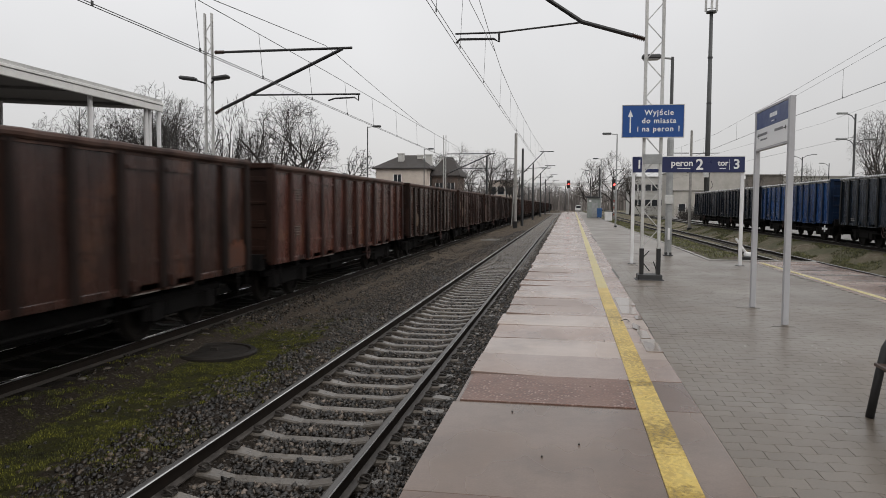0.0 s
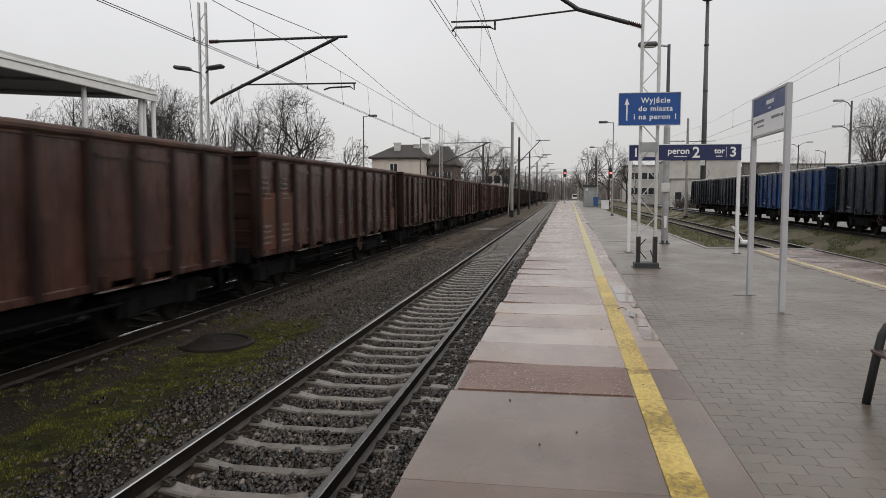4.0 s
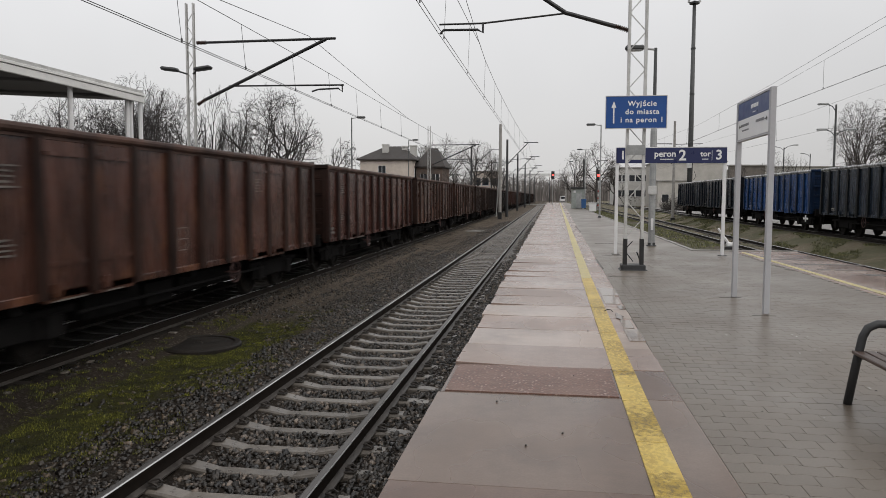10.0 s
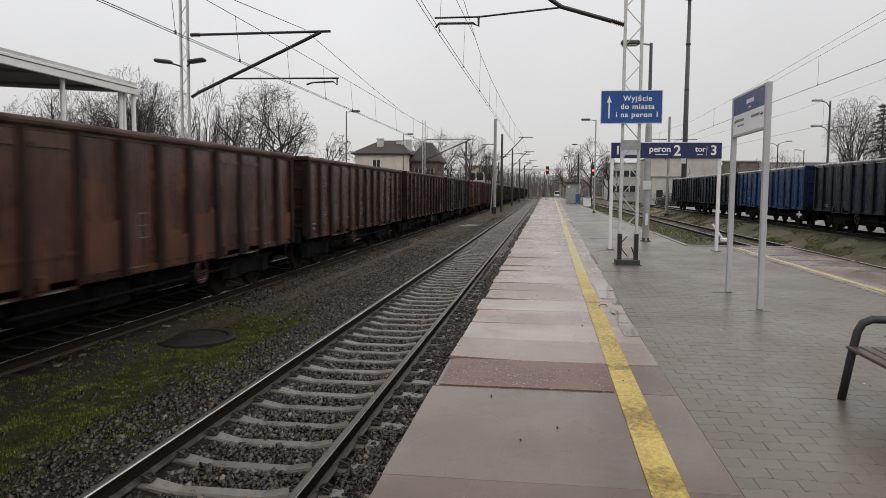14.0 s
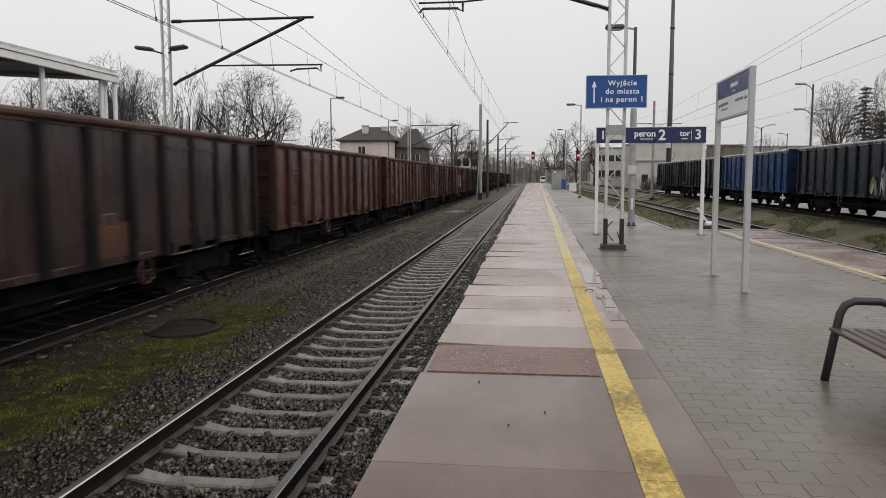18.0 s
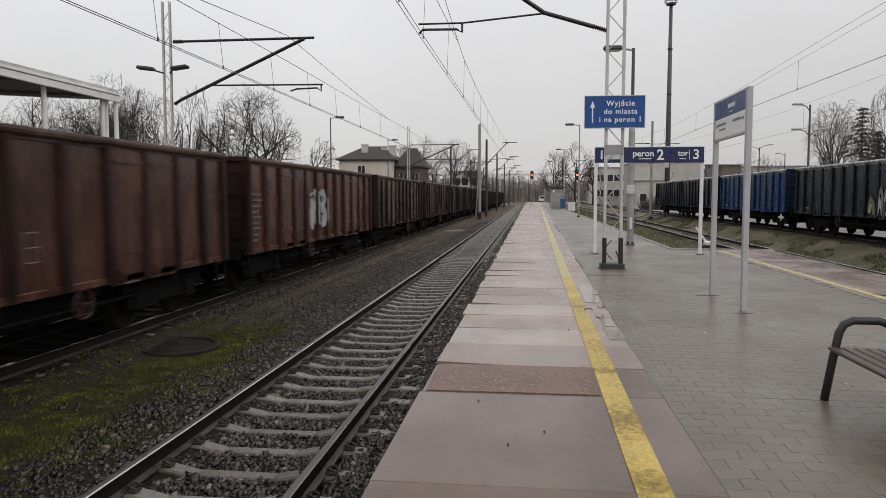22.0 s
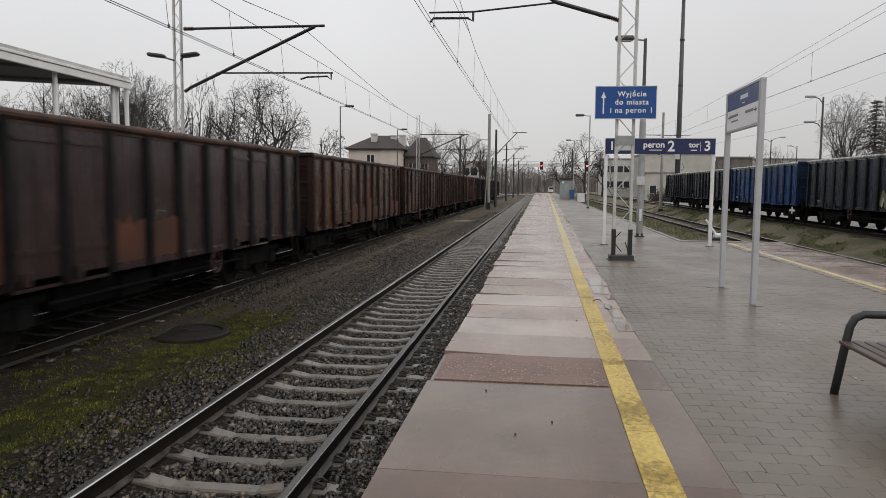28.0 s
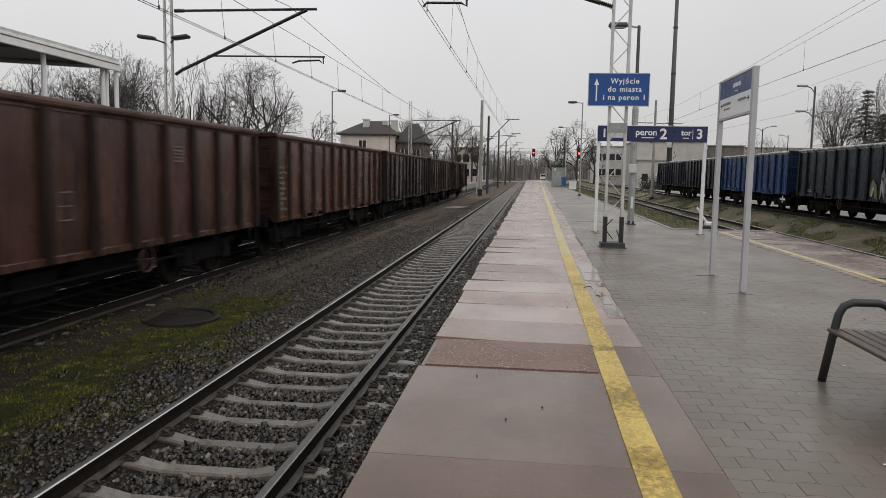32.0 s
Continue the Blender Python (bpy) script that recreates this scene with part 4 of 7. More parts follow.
def platform_mast():
    """The lattice mast on the platform with its bracket over the near track."""
    y = 17.35
    m = thing("catenary_mast", 1.91, y, 0, "pale lattice catenary mast with a black foot on a concrete base", "catenary mast", "catenary masts")
    part("base", boxes((-0.27, 0.27, -0.16, 0.28, -0.02, 0.13), (-0.31, 0.31, -0.19, 0.31, -0.02, 0.02), bevel=0.015), M["dark_steel"], m, "dark wet concrete base")
    for x in (-0.185, 0.185):
        part("leg", channel_post(x, 0, 0.12, 9.2), M["pale_steel"], m)
        part("foot", boxes((x - 0.045, x + 0.045, -0.08, 0.08, 0.125, 0.72)), M["black"], m, "black-painted foot")
    lattice_bracing(m, M["pale_steel"], -0.185, 0.185, -0.03, 0.75, 9.0, 0.42)
    for a, b in (((-0.16, 0, 0.5), (-0.02, 0, 0.66)), ((0.16, 0, 0.2), (0.08, 0, 0.42)), ((-0.16, 0, 0.4), (0.0, 0, 0.2))):
        part("foot_brace", tubes(([a, b], 0.012)), M["black"], m)
    part("bracket_plate", boxes((-0.2, 0.2, -0.1, -0.085, 2.62, 2.84)), M["grey_steel"], m)
    # bracket: insulators, raking tube, steady tube and registration arm over the track
    a = thing("catenary_bracket", 1.72, y, 0, "black tubular catenary bracket with ribbed insulators over the track", "catenary bracket", "catenary brackets")
    part("strut", tubes(([(-0.30, 0, 5.50), (-1.42, 0, 5.84), (-4.3, 0, 7.82)], 0.05)), M["black"], a)
    part("insulator", insulator([(-0.02, 0, 5.41), (-0.32, 0, 5.51)]), M["insulator"], a)
    part("top_tie", tubes(([(-0.35, 0, 7.85), (-4.5, 0, 7.85)], 0.022)), M["black"], a)
    part("insulator", insulator([(0.0, 0, 7.85), (-0.36, 0, 7.85)]), M["insulator"], a)
    part("steady_tube", tubes(([(-1.40, 0, 5.83), (-3.30, 0, 5.66), (-4.32, 0, 5.66)], 0.022)), M["black"], a)
    part("registration_arm", tubes(([(-3.30, 0, 5.68), (-3.30, 0, 5.45), (-3.42, 0, 5.52), (-4.22, 0, 5.53), (-4.30, 0, 5.44)], 0.028)), M["black"], a)
    # direction sign hung on the mast
    s = thing("direction_sign", 1.89, y - 0.16, 3.57, "blue exit direction sign with white lettering and an upward arrow", "sign")
    part("panel", boxes((-0.66, 0.66, -0.012, 0.012, -0.355, 0.355), bevel=0.004), M["sign_blue"], s)
    fr = boxes((-0.675, 0.675, -0.02, 0.02, 0.352, 0.366), (-0.675, 0.675, -0.02, 0.02, -0.366, -0.352), (-0.675, -0.661, -0.02, 0.02, -0.352, 0.352), (0.661, 0.675, -0.02, 0.02, -0.352, 0.352))
    part("frame", fr, M["pale_steel"], s)
    for i, line in enumerate(("Wyjście", "do miasta", "i na peron 1")):
        lettering("lettering", line, 0.165, M["sign_white"], s, pose(0.13, -0.016, 0.185 - 0.18 * i, 90), spacing=1.15, bold=0.018)
    ar = boxes((-0.505, -0.475, -0.017, -0.013, -0.25, 0.12))
    v = [ar.verts.new(p) for p in ((-0.545, -0.0165, 0.10), (-0.435, -0.0165, 0.10), (-0.49, -0.0165, 0.25))]
    ar.faces.new(v)
    part("arrow", ar, M["sign_white"], s)
    for z in (0.28, -0.32):
        part("clamp", boxes((-0.25, 0.25, 0.02, 0.09, z, z + 0.04)), M["dark_steel"], s)


platform_mast()


def platform_number_sign():
    s = thing("platform_sign", 3.42, 22.05, 0, "long navy platform sign on two white posts", "sign")
    for x in (-1.50, 1.49):
        p = part("post", boxes((x - 0.045, x + 0.045, -0.03, 0.06, 0.0, 3.08), bevel=0.006), M["white"], s)
        part("base_plate", boxes((x - 0.11, x + 0.11, -0.1, 0.13, 0.0, 0.014)), M["dark_steel"], s)
    part("panel", boxes((-1.53, 1.53, -0.06, -0.035, 2.64, 3.08), bevel=0.004), M["sign_navy"], s)
    part("top_trim", boxes((-1.53, 1.53, -0.065, 0.065, 3.082, 3.10)), M["white"], s)
    f = -0.064
    lettering("lettering", "1", 0.34, M["sign_white"], s, pose(-1.35, f, 2.86, 90))
    part("white_box", boxes((-1.22, -0.78, f - 0.001, f + 0.002, 2.74, 2.98)), M["pale_steel"], s)
    lettering("lettering", "peron", 0.25, M["sign_white"], s, pose(-0.17, f, 2.90, 90))
    lettering("lettering", "2", 0.42, M["sign_white"], s, pose(0.31, f, 2.85, 90))
    lettering("lettering", "tor", 0.22, M["sign_white"], s, pose(0.94, f, 2.90, 90))
    lettering("lettering", "3", 0.38, M["sign_white"], s, pose(1.31, f, 2.86, 90))
    part("divider", boxes((1.115, 1.125, f - 0.001, f + 0.003, 2.72, 3.0)), M["sign_white"], s)
    for xa, xb in ((-0.3, 0.06), (0.85, 1.02)):
        part("small_print", boxes((xa, xb, f, f + 0.002, 2.74, 2.765)), M["white"], s, "small print too fine to read")


platform_number_sign()


def name_sign():
    """The station name sign stands lengthways, its face to the track."""
    s = thing("station_name_sign", 3.11, 12.06, 0, "navy and white station name sign between two tall pale posts", "sign")
    for y in (-0.93, 0.93):
        part("post", boxes((-0.04, 0.04, y - 0.045, y + 0.045, 0.0, 3.24), bevel=0.006), M["post_grey"], s)
    part("panel", boxes((-0.03, -0.012, -0.885, 0.885, 2.62, 2.93), bevel=0.003), M["sign_white"], s, "white lower panel")
    part("panel", boxes((-0.03, -0.012, -0.885, 0.885, 2.932, 3.20), bevel=0.003), M["sign_deep"], s, "deep blue upper panel")
    part("rail", boxes((-0.035, 0.03, -0.885, 0.885, 3.205, 3.235), (-0.035, 0.03, -0.885, 0.885, 2.585, 2.615)), M["post_grey"], s)
    x0, x1 = -0.0345, -0.0305
    for ya, yb in ((-0.30, -0.20), (-0.18, -0.06), (-0.04, 0.10)):
        part("name_bar", boxes((x0, x1, ya, yb, 3.05, 3.11)), M["sign_white"], s)
    part("name_bar", boxes((x0, x1, -0.16, 0.0, 2.98, 2.995)), M["sign_white"], s)
    for y0, y1, za, zb in ((0.22, 0.70, 2.81, 2.85), (0.22, 0.62, 2.735, 2.76), (-0.62, -0.16, 2.81, 2.85)):
        ya = y0
        while ya < y1 - 0.03:
            yb = min(y1, ya + 0.11)
            part("direction_bar", boxes((x0, x1, ya, yb - 0.015, za, zb)), M["print_grey"], s)
            ya = yb
    for sy in (-1, 1):
        bm = bmesh.new()
        bm.faces.new([bm.verts.new((x0, sy * p, z)) for p, z in ((0.74, 2.86), (0.74, 2.78), (0.81, 2.82))])
        box(bm, x0, x1, sy * 0.66, sy * 0.75, 2.812, 2.828)
        part("arrow", bm, M["dark_steel"], s)


name_sign()


def bench():
    """A slatted bench with bent-tube end frames, facing the near track."""
    b = thing("bench", 2.75, 6.32, 0, "brown slatted bench with dark bent-tube arms on wet pavers", "bench")
    span = 1.62

    def end_frame(y):
        t = 0.033
        arm = [(-0.32, 0.0), (-0.262, 0.36), (-0.225, 0.56), (-0.19, 0.63), (-0.12, 0.665), (0.08, 0.665), (0.15, 0.64), (0.19, 0.57), (0.215, 0.42), (0.20, 0.40)]
        bm = bmesh.new()
        tube(bm, [(x, y, z) for x, z in arm], t, 10)
        part("end_frame", bm, M["dark_steel"], b, smooth=True)
        bm = bmesh.new()
        tube(bm, [(0.16, y, 0.40), (0.21, y, 0.50), (0.33, y, 0.84)], t * 0.8, 8)
        tube(bm, [(0.18, y, 0.42), (0.30, y, 0.0)], t, 8)
        tube(bm, [(-0.27, y, 0.40), (0.19, y, 0.385)], t * 0.8, 8)
        part("back_support", bm, M["dark_steel"], b, smooth=True)
    for y in (0.0, -span):
        end_frame(y)
    for x in (-0.26, -0.165, -0.07, 0.025, 0.12):
        part("seat_slat", boxes((x - 0.038, x + 0.038, -span - 0.02, 0.02, 0.415 - 0.02 * (x + 0.26), 0.445 - 0.02 * (x + 0.26)), bevel=0.006), M["bench_wood"], b)
    for k in range(4):
        z = 0.52 + 0.095 * k
        s = part("back_slat", boxes((-0.012, 0.016, -span - 0.02, 0.02, -0.036, 0.036), bevel=0.006), M["bench_wood"], b)
        s.matrix_basis = pose(0.196 + (z - 0.50) * 0.36, 0, z, 0, 20, 0)
    for y in (-0.05, -span + 0.05):
        for k in range(4):
            part("bolt", tubes(([(0.19 + 0.034 * k, y, 0.54 + 0.095 * k), (0.17 + 0.034 * k, y, 0.545 + 0.095 * k)], 0.008), sides=6), M["pale_steel"], b)


bench()


def street_lamp(x, y, height, side, label, reach=0.85, w=0.09, z=0.0, group="platform lamps", dark=False):
    s = thing("platform_lamp", x, y, z, label, "lamp post", group)
    bm = bmesh.new()
    tube(bm, [(0, 0, 0), (0, 0, height)], [w, w * 0.62], 10)
    part("pole", bm, M["dark_pole"] if dark or group == "far platform lamps" else M["grey_steel"], s)
    part("base_plate", boxes((-w * 1.9, w * 1.9, -w * 1.9, w * 1.9, 0, 0.03), (-w * 1.3, w * 1.3, -w * 1.3, w * 1.3, 0.03, 0.12), bevel=0.01), M["dark_steel"], s)
    part("arm", tubes(([(0, 0, height - 0.06), (side * reach * 0.55, 0, height + 0.0)], 0.035)), M["grey_steel"], s)
    hd = boxes((min(side * reach * 0.5, side * (reach + 0.25)), max(side * reach * 0.5, side * (reach + 0.25)), -0.14, 0.14, height - 0.06, height + 0.10), bevel=0.05)
    part("lamp_head", hd, M["dark_pole"], s)
    x0, x1 = sorted((side * reach * 0.62, side * (reach + 0.2)))
    part("diffuser", boxes((x0, x1, -0.11, 0.11, height - 0.085, height - 0.055), bevel=0.01), M["lamp_glass"], s)
    return s


L = street_lamp(3.45, 26.0, 6.66, -1, "stout grey platform lamp post with a side-mounted head", 0.75, 0.085, dark=True)
part("lower_pole", tubes(([(0, 0, 0.03), (0, 0, 3.9), (0, 0, 4.0)], [0.115, 0.108, 0.088]), sides=12), M["grey_steel"], L, "stout pale lower pole")
part("cabinet_door", boxes((-0.04, 0.04, -0.13, -0.118, 0.55, 0.95), bevel=0.004), M["white"], L, "pale service hatch")
part("junction_box", boxes((-0.16, 0.12, -0.16, -0.1, 1.75, 2.05), bevel=0.01), M["pale_steel"], L, "pale junction box")
street_lamp(3.93, 60.3, 7.35, -1, "slim grey platform lamp post on a dark base", 0.9, 0.075)
street_lamp(4.75, 104.0, 8.1, -1, "slim grey platform lamp post beside the shelter hut", 0.9, 0.07)
street_lamp(4.6, 140.0, 8.1, -1, "distant slim grey platform lamp post", 0.9, 0.07)


# ---- overhead line ----
def catenary_mast(x, y, z, height, reach, label, wire_z, lattice=True, concrete=False, lamps=False):
    """A mast beside a track with a bracket of that reach (signed) holding the wires."""
    m = thing("catenary_mast", x, y, z, label, "catenary mast", "catenary masts")
    s = 1 if reach > 0 else -1
    if lattice:
        for dx in (-0.115, 0.115):
            part("leg", channel_post(dx, 0, 0, height, 0.05, 0.10), M["pale_steel"], m)
        lattice_bracing(m, M["pale_steel"], -0.115, 0.115, -0.03, 0.3, height, 0.36, 0.014)
    else:
        bm = bmesh.new()
        tube(bm, [(0, 0, 0), (0, 0, height)], [0.16, 0.11], 10)
        part("pole", bm, M["concrete"] if concrete else M["dark_steel"], m)
        part("foot", boxes((-0.2, 0.2, -0.2, 0.2, 0.0, 0.35), bevel=0.02), M["black"], m)
    top, low, st = wire_z + 1.55, wire_z - 0.35, wire_z + 0.18
    x0 = s * 0.2
    part("top_tie", tubes(([(x0 + s * 0.3, 0, top), (reach, 0, top + 0.02)], 0.04)), M["black"], m)
    part("insulator", insulator([(x0, 0, top), (x0 + s * 0.32, 0, top)]), M["insulator"], m)
    part("strut", tubes(([(x0 + s * 0.25, 0, low + 0.15), (reach - s * 0.3, 0, top)], 0.052)), M["black"], m)
    part("insulator", insulator([(x0, 0, low), (x0 + s * 0.28, 0, low + 0.17)]), M["insulator"], m)
    f = (st + 0.03 - low - 0.15) / (top - low - 0.15)
    part("steady_tube", tubes(([(x0 + (reach - x0) * f, 0, st + 0.03), (reach + s * 0.25, 0, st)], 0.026)), M["black"], m)
    e = reach + s * 0.2
    part("registration_arm", tubes(([(e, 0, st), (e, 0, st - 0.2), (e - s * 0.12, 0, st - 0.1), (e - s * 0.75, 0, st - 0.12), (e - s * 0.95, 0, wire_z)], 0.026)), M["black"], m)
    if lamps:
        for off in (-0.68, 0.42):
            sx = 1 if off > 0 else -1
            part("lamp_arm", tubes(([(sx * 0.09, -0.05, 5.98), (off - sx * 0.2, -0.05, 6.10)], 0.025)), M["dark_steel"], m)
            hd = boxes((-0.27, 0.27, -0.15, 0.15, -0.05, 0.06), bevel=0.045)
            part("lamp_head", hd, M["dark_steel"], m).matrix_basis = pose(off, -0.05, 6.14, 0, sx * -7, 0)
    return m


catenary_mast(-11.11, 22.0, -0.55, 8.15, 4.65, "pale lattice catenary mast with two lamp heads", 4.84 + 0.55, lamps=True)
catenary_mast(-11.2, 68.5, -0.55, 8.7, 4.7, "distant pale lattice catenary mast", 5.4)
def anchor_mast(x, y, z, height):
    m = thing("anchor_mast", x, y, z, "plain concrete anchor mast with a leaning stay", "catenary mast", "catenary masts")
    bm = bmesh.new()
    tube(bm, [(0, 0, 0), (0, 0, height)], [0.19, 0.15], 10)
    part("pole", bm, M["concrete"], m)
    part("foot", boxes((-0.22, 0.22, -0.22, 0.22, -0.05, 0.7), bevel=0.02), M["black"], m, "black foot")
    part("stay", tubes(([(-0.5, 1.5, 0.2), (-0.1, 0.1, 5.2)], 0.06)), M["pale_steel"], m)


def slim_mast(x, y, z, height, reach):
    """A slim dark mast with a raking bracket, as they recede along the line."""
    s = 1 if reach > 0 else -1
    m = thing("catenary_mast", x, y, z, "slim dark catenary mast with a raking bracket", "catenary mast", "catenary masts")
    bm = bmesh.new()
    tube(bm, [(0, 0, 0), (0, 0, height)], [0.17, 0.12], 8)
    part("pole", bm, M["dark_steel"], m)
    top = height - 0.35
    part("strut", tubes(([(s * 0.1, 0, top - 2.4), (reach - s * 0.5, 0, top)], 0.05)), M["black"], m)
    part("top_bar", tubes(([(reach - s * 1.0, 0, top), (reach + s * 0.6, 0, top)], 0.045)), M["black"], m)
    part("steady_tube", tubes(([(s * 0.1, 0, top - 2.0), (reach + s * 0.3, 0, top - 1.75)], 0.03)), M["black"], m)
    part("registration_arm", tubes(([(reach + s * 0.25, 0, top - 1.75), (reach + s * 0.25, 0, top - 1.95), (reach - s * 0.7, 0, top - 1.95)], 0.025)), M["black"], m)
    part("insulator", insulator([(s * 0.12, 0, top - 2.4), (s * 0.45, 0, top - 2.1)]), M["insulator"], m)


anchor_mast(-5.35, 80.0, -0.75, 10.1)
for x, y, h, reach in ((-4.95, 86.0, 8.9, 2.9), (-5.3, 122.0, 9.2, 2.9), (-5.3, 158.0, 9.2, 2.9), (-5.3, 196.0, 9.2, 2.9), (-5.3, 250.0, 9.2, 2.9), (-11.0, 104.0, 9.2, 3.4), (-11.0, 140.0, 9.2, 3.4), (-11.0, 178.0, 9.2, 3.4), (-11.0, 225.0, 9.2, 3.4), (-0.2, 262.0, 9.2, -2.3), (5.6, 128.0, 8.8, 3.2), (5.6, 175.0, 8.8, 3.2)):
    slim_mast(x, y, -0.72, h, reach)
side_mast = catenary_mast(11.75, 74.0, -0.7, 9.6, -2.2, "pale concrete catenary mast between the side tracks", 5.9, lattice=False, concrete=True)
part("cross_arm", tubes(([(0.1, 0, 7.4), (2.6, 0, 7.45)], 0.03)), M["black"], side_mast)
part("cross_arm", tubes(([(0.1, 0, 6.1), (2.5, 0, 6.08)], 0.02)), M["black"], side_mast)


def wires():
    """Contact wires in pairs, messengers with their stitch wires, and droppers."""
    def line(root, name, pts, r=0.011):
        part(name, tubes((pts, r), sides=5), M["wire"], root)

    def height(pts, y):
        for (xa, ya, za), (xb, yb, zb) in zip(pts, pts[1:]):
            if ya <= y <= yb:
                f = (y - ya) / (yb - ya)
                return xa + (xb - xa) * f, za + (zb - za) * f
        return pts[-1][0], pts[-1][2]

    def system(label, contact, messenger, stitch=None, drop_at=(), pair=0.09, thin=1.0):
        root = thing("overhead_line", 0, 0, 0, label, "overhead wire", "overhead wires")
        for d in (-pair / 2, pair / 2):
            line(root, "contact_wire", [(x + d, y, z) for x, y, z in contact], 0.0075 * thin)
        line(root, "messenger_wire", messenger, 0.009 * thin)
        if stitch:
            line(root, "stitch_wire", stitch, 0.008 * thin)
        for y in drop_at:
            x0, z0 = height(contact, y)
            up = messenger
            if stitch and stitch[0][1] < y < stitch[-1][1]:
                up = stitch
            x1, z1 = height(up, y)
            part("dropper", tubes(([(x0, y, z0), (x1, y, z1)], 0.006), sides=4), M["wire"], root)
            part("dropper_clamp", boxes((x0 - 0.012, x0 + 0.012, y - 0.02, y + 0.02, z0 - 0.01, z0 + 0.06)), M["wire"], root)
    system("thin overhead wires along the platform track", [(-2.3, -40, 5.45), (-2.57, 17.35, 5.45), (-2.4, 80, 5.4), (-2.6, 140, 5.3), (-2.5, 200, 5.3), (-2.5, 600, 5.3)],
           [(-2.5, -40, 7.1), (-2.5, -6, 6.6), (-2.5, 8, 7.0), (-2.5, 17.35, 7.85), (-2.5, 20.8, 7.5), (-2.5, 25.8, 7.02), (-2.5, 28.5, 6.82), (-2.5, 34, 6.72), (-2.5, 42, 6.75), (-2.5, 55, 6.92), (-2.5, 68, 7.25), (-2.5, 80, 7.7), (-2.5, 110, 6.8), (-2.5, 140, 7.2), (-2.5, 170, 6.3), (-2.5, 200, 6.9), (-2.5, 600, 6.5)],
           [(-2.5, 4, 6.8), (-2.5, 17.35, 6.84), (-2.5, 25.8, 6.98)], (11, 14.5, 17.9, 23, 28.5, 33.5, 38, 44, 52, 60, 68, 76))
    system("thin overhead wires above the goods train", [(-7.2, -40, 4.70), (-7.2, 12, 4.70), (-7.2, 22, 4.66), (-7.3, 45, 4.58), (-7.4, 68.5, 4.75), (-7.6, 130, 4.9), (-7.6, 600, 4.9)],
           [(-7.3, -40, 6.3), (-7.3, -4, 5.7), (-7.3, 14, 5.85), (-7.3, 22, 6.50), (-7.3, 31, 5.99), (-7.3, 38, 5.66), (-7.3, 50, 5.6), (-7.3, 60, 5.8), (-7.3, 68.5, 6.4), (-7.5, 99, 5.6), (-7.6, 130, 6.3), (-7.6, 165, 5.6), (-7.6, 200, 6.3), (-7.6, 600, 6)],
           [(-7.3, 6, 5.72), (-7.3, 22, 5.73), (-7.3, 38, 5.64)], (10.5, 13.9, 17, 20.5, 24, 27.5, 31.5, 36, 41, 46, 52, 58, 64))
    system("thin overhead wires above the side track", [(9.9, -40, 5.6), (9.9, 15, 5.6), (9.9, 36, 5.68), (9.6, 74, 5.4), (9.6, 140, 5.3), (9.6, 600, 5.3)],
           [(9.9, -40, 7.2), (9.9, 15, 7.3), (9.9, 25, 7.08), (9.9, 36, 6.79), (9.8, 52, 6.5), (9.6, 74, 6.9), (9.6, 110, 6.3), (9.6, 140, 6.8), (9.6, 600, 6.4)],
           [(9.9, 14, 7.1), (9.9, 25, 6.82), (9.9, 40, 6.42)], (20, 29.3, 38, 46, 56, 66), 0.04, 0.7)
    system("thin overhead wires above the siding", [(14.2, -40, 5.2), (14.2, 40, 5.2), (14.2, 74, 5.36), (14.2, 600, 5.3)],
           [(14.2, -40, 6.9), (14.2, 20, 6.75), (14.2, 45, 6.4), (14.2, 74, 6.72), (14.2, 600, 6.5)], None, (32, 41, 50, 60), 0.02, 0.6)


wires()


# ---- the other platform with its canopy ----
def canopy():
    p = thing("far_platform", -30, 0, 0, "low concrete platform beyond the goods train", "platform")
    tagged(p, kind="structure")
    part("deck", boxes((14.5, 20.65, -60, 190, -0.9, -0.02), bevel=0.02), M["concrete"], p)
    c = thing("platform_canopy", -13.0, 0, 0, "flat white canopy roof on slim white columns", "canopy")
    y1 = 22.55
    rise = 3.2                                   # the roof tilts up away from the track

    def plate(name, x0, x1, ya, yb, z0, z1, mat, label=""):
        o = part(name, boxes((x0, x1, ya, yb, z0, z1)), mat, c, label)
        o.rotation_euler = (0, radians(rise), 0)
        return o
    plate("roof", -8.0, -0.42, -40, y1 - 0.12, 4.80, 4.93, M["grey_steel"], "grey roof deck")
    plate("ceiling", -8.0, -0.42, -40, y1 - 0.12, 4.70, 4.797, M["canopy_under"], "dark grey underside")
    part("fascia", boxes((-0.1, 0.0, -40, y1, 4.64, 4.83), bevel=0.008), M["fascia"], c)
    part("fascia", boxes((-0.1, 0.03, -40, y1, 4.845, 4.92), bevel=0.008), M["fascia"], c)
    part("upper_trim", boxes((-0.3, -0.02, -40, y1 - 0.03, 4.925, 5.02)), M["pale_steel"], c)
    plate("fascia", -8.0, -0.40, y1 - 0.115, y1, 4.69, 4.86, M["white"])
    for x, y in ((-0.3, 19.2), (-0.3, 14.6), (-0.3, 10.0), (-0.12, 22.48), (-0.30, 22.22), (-0.27, 21.98), (-5.5, 22.0), (-5.5, 17.0), (-5.5, 12.0)):
        part("column", tubes(([(x, y, -0.02), (x, y, 4.72 - x * 0.055)], 0.07), sides=12), M["white"], c)
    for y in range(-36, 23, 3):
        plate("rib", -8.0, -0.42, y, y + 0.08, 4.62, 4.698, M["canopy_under"])


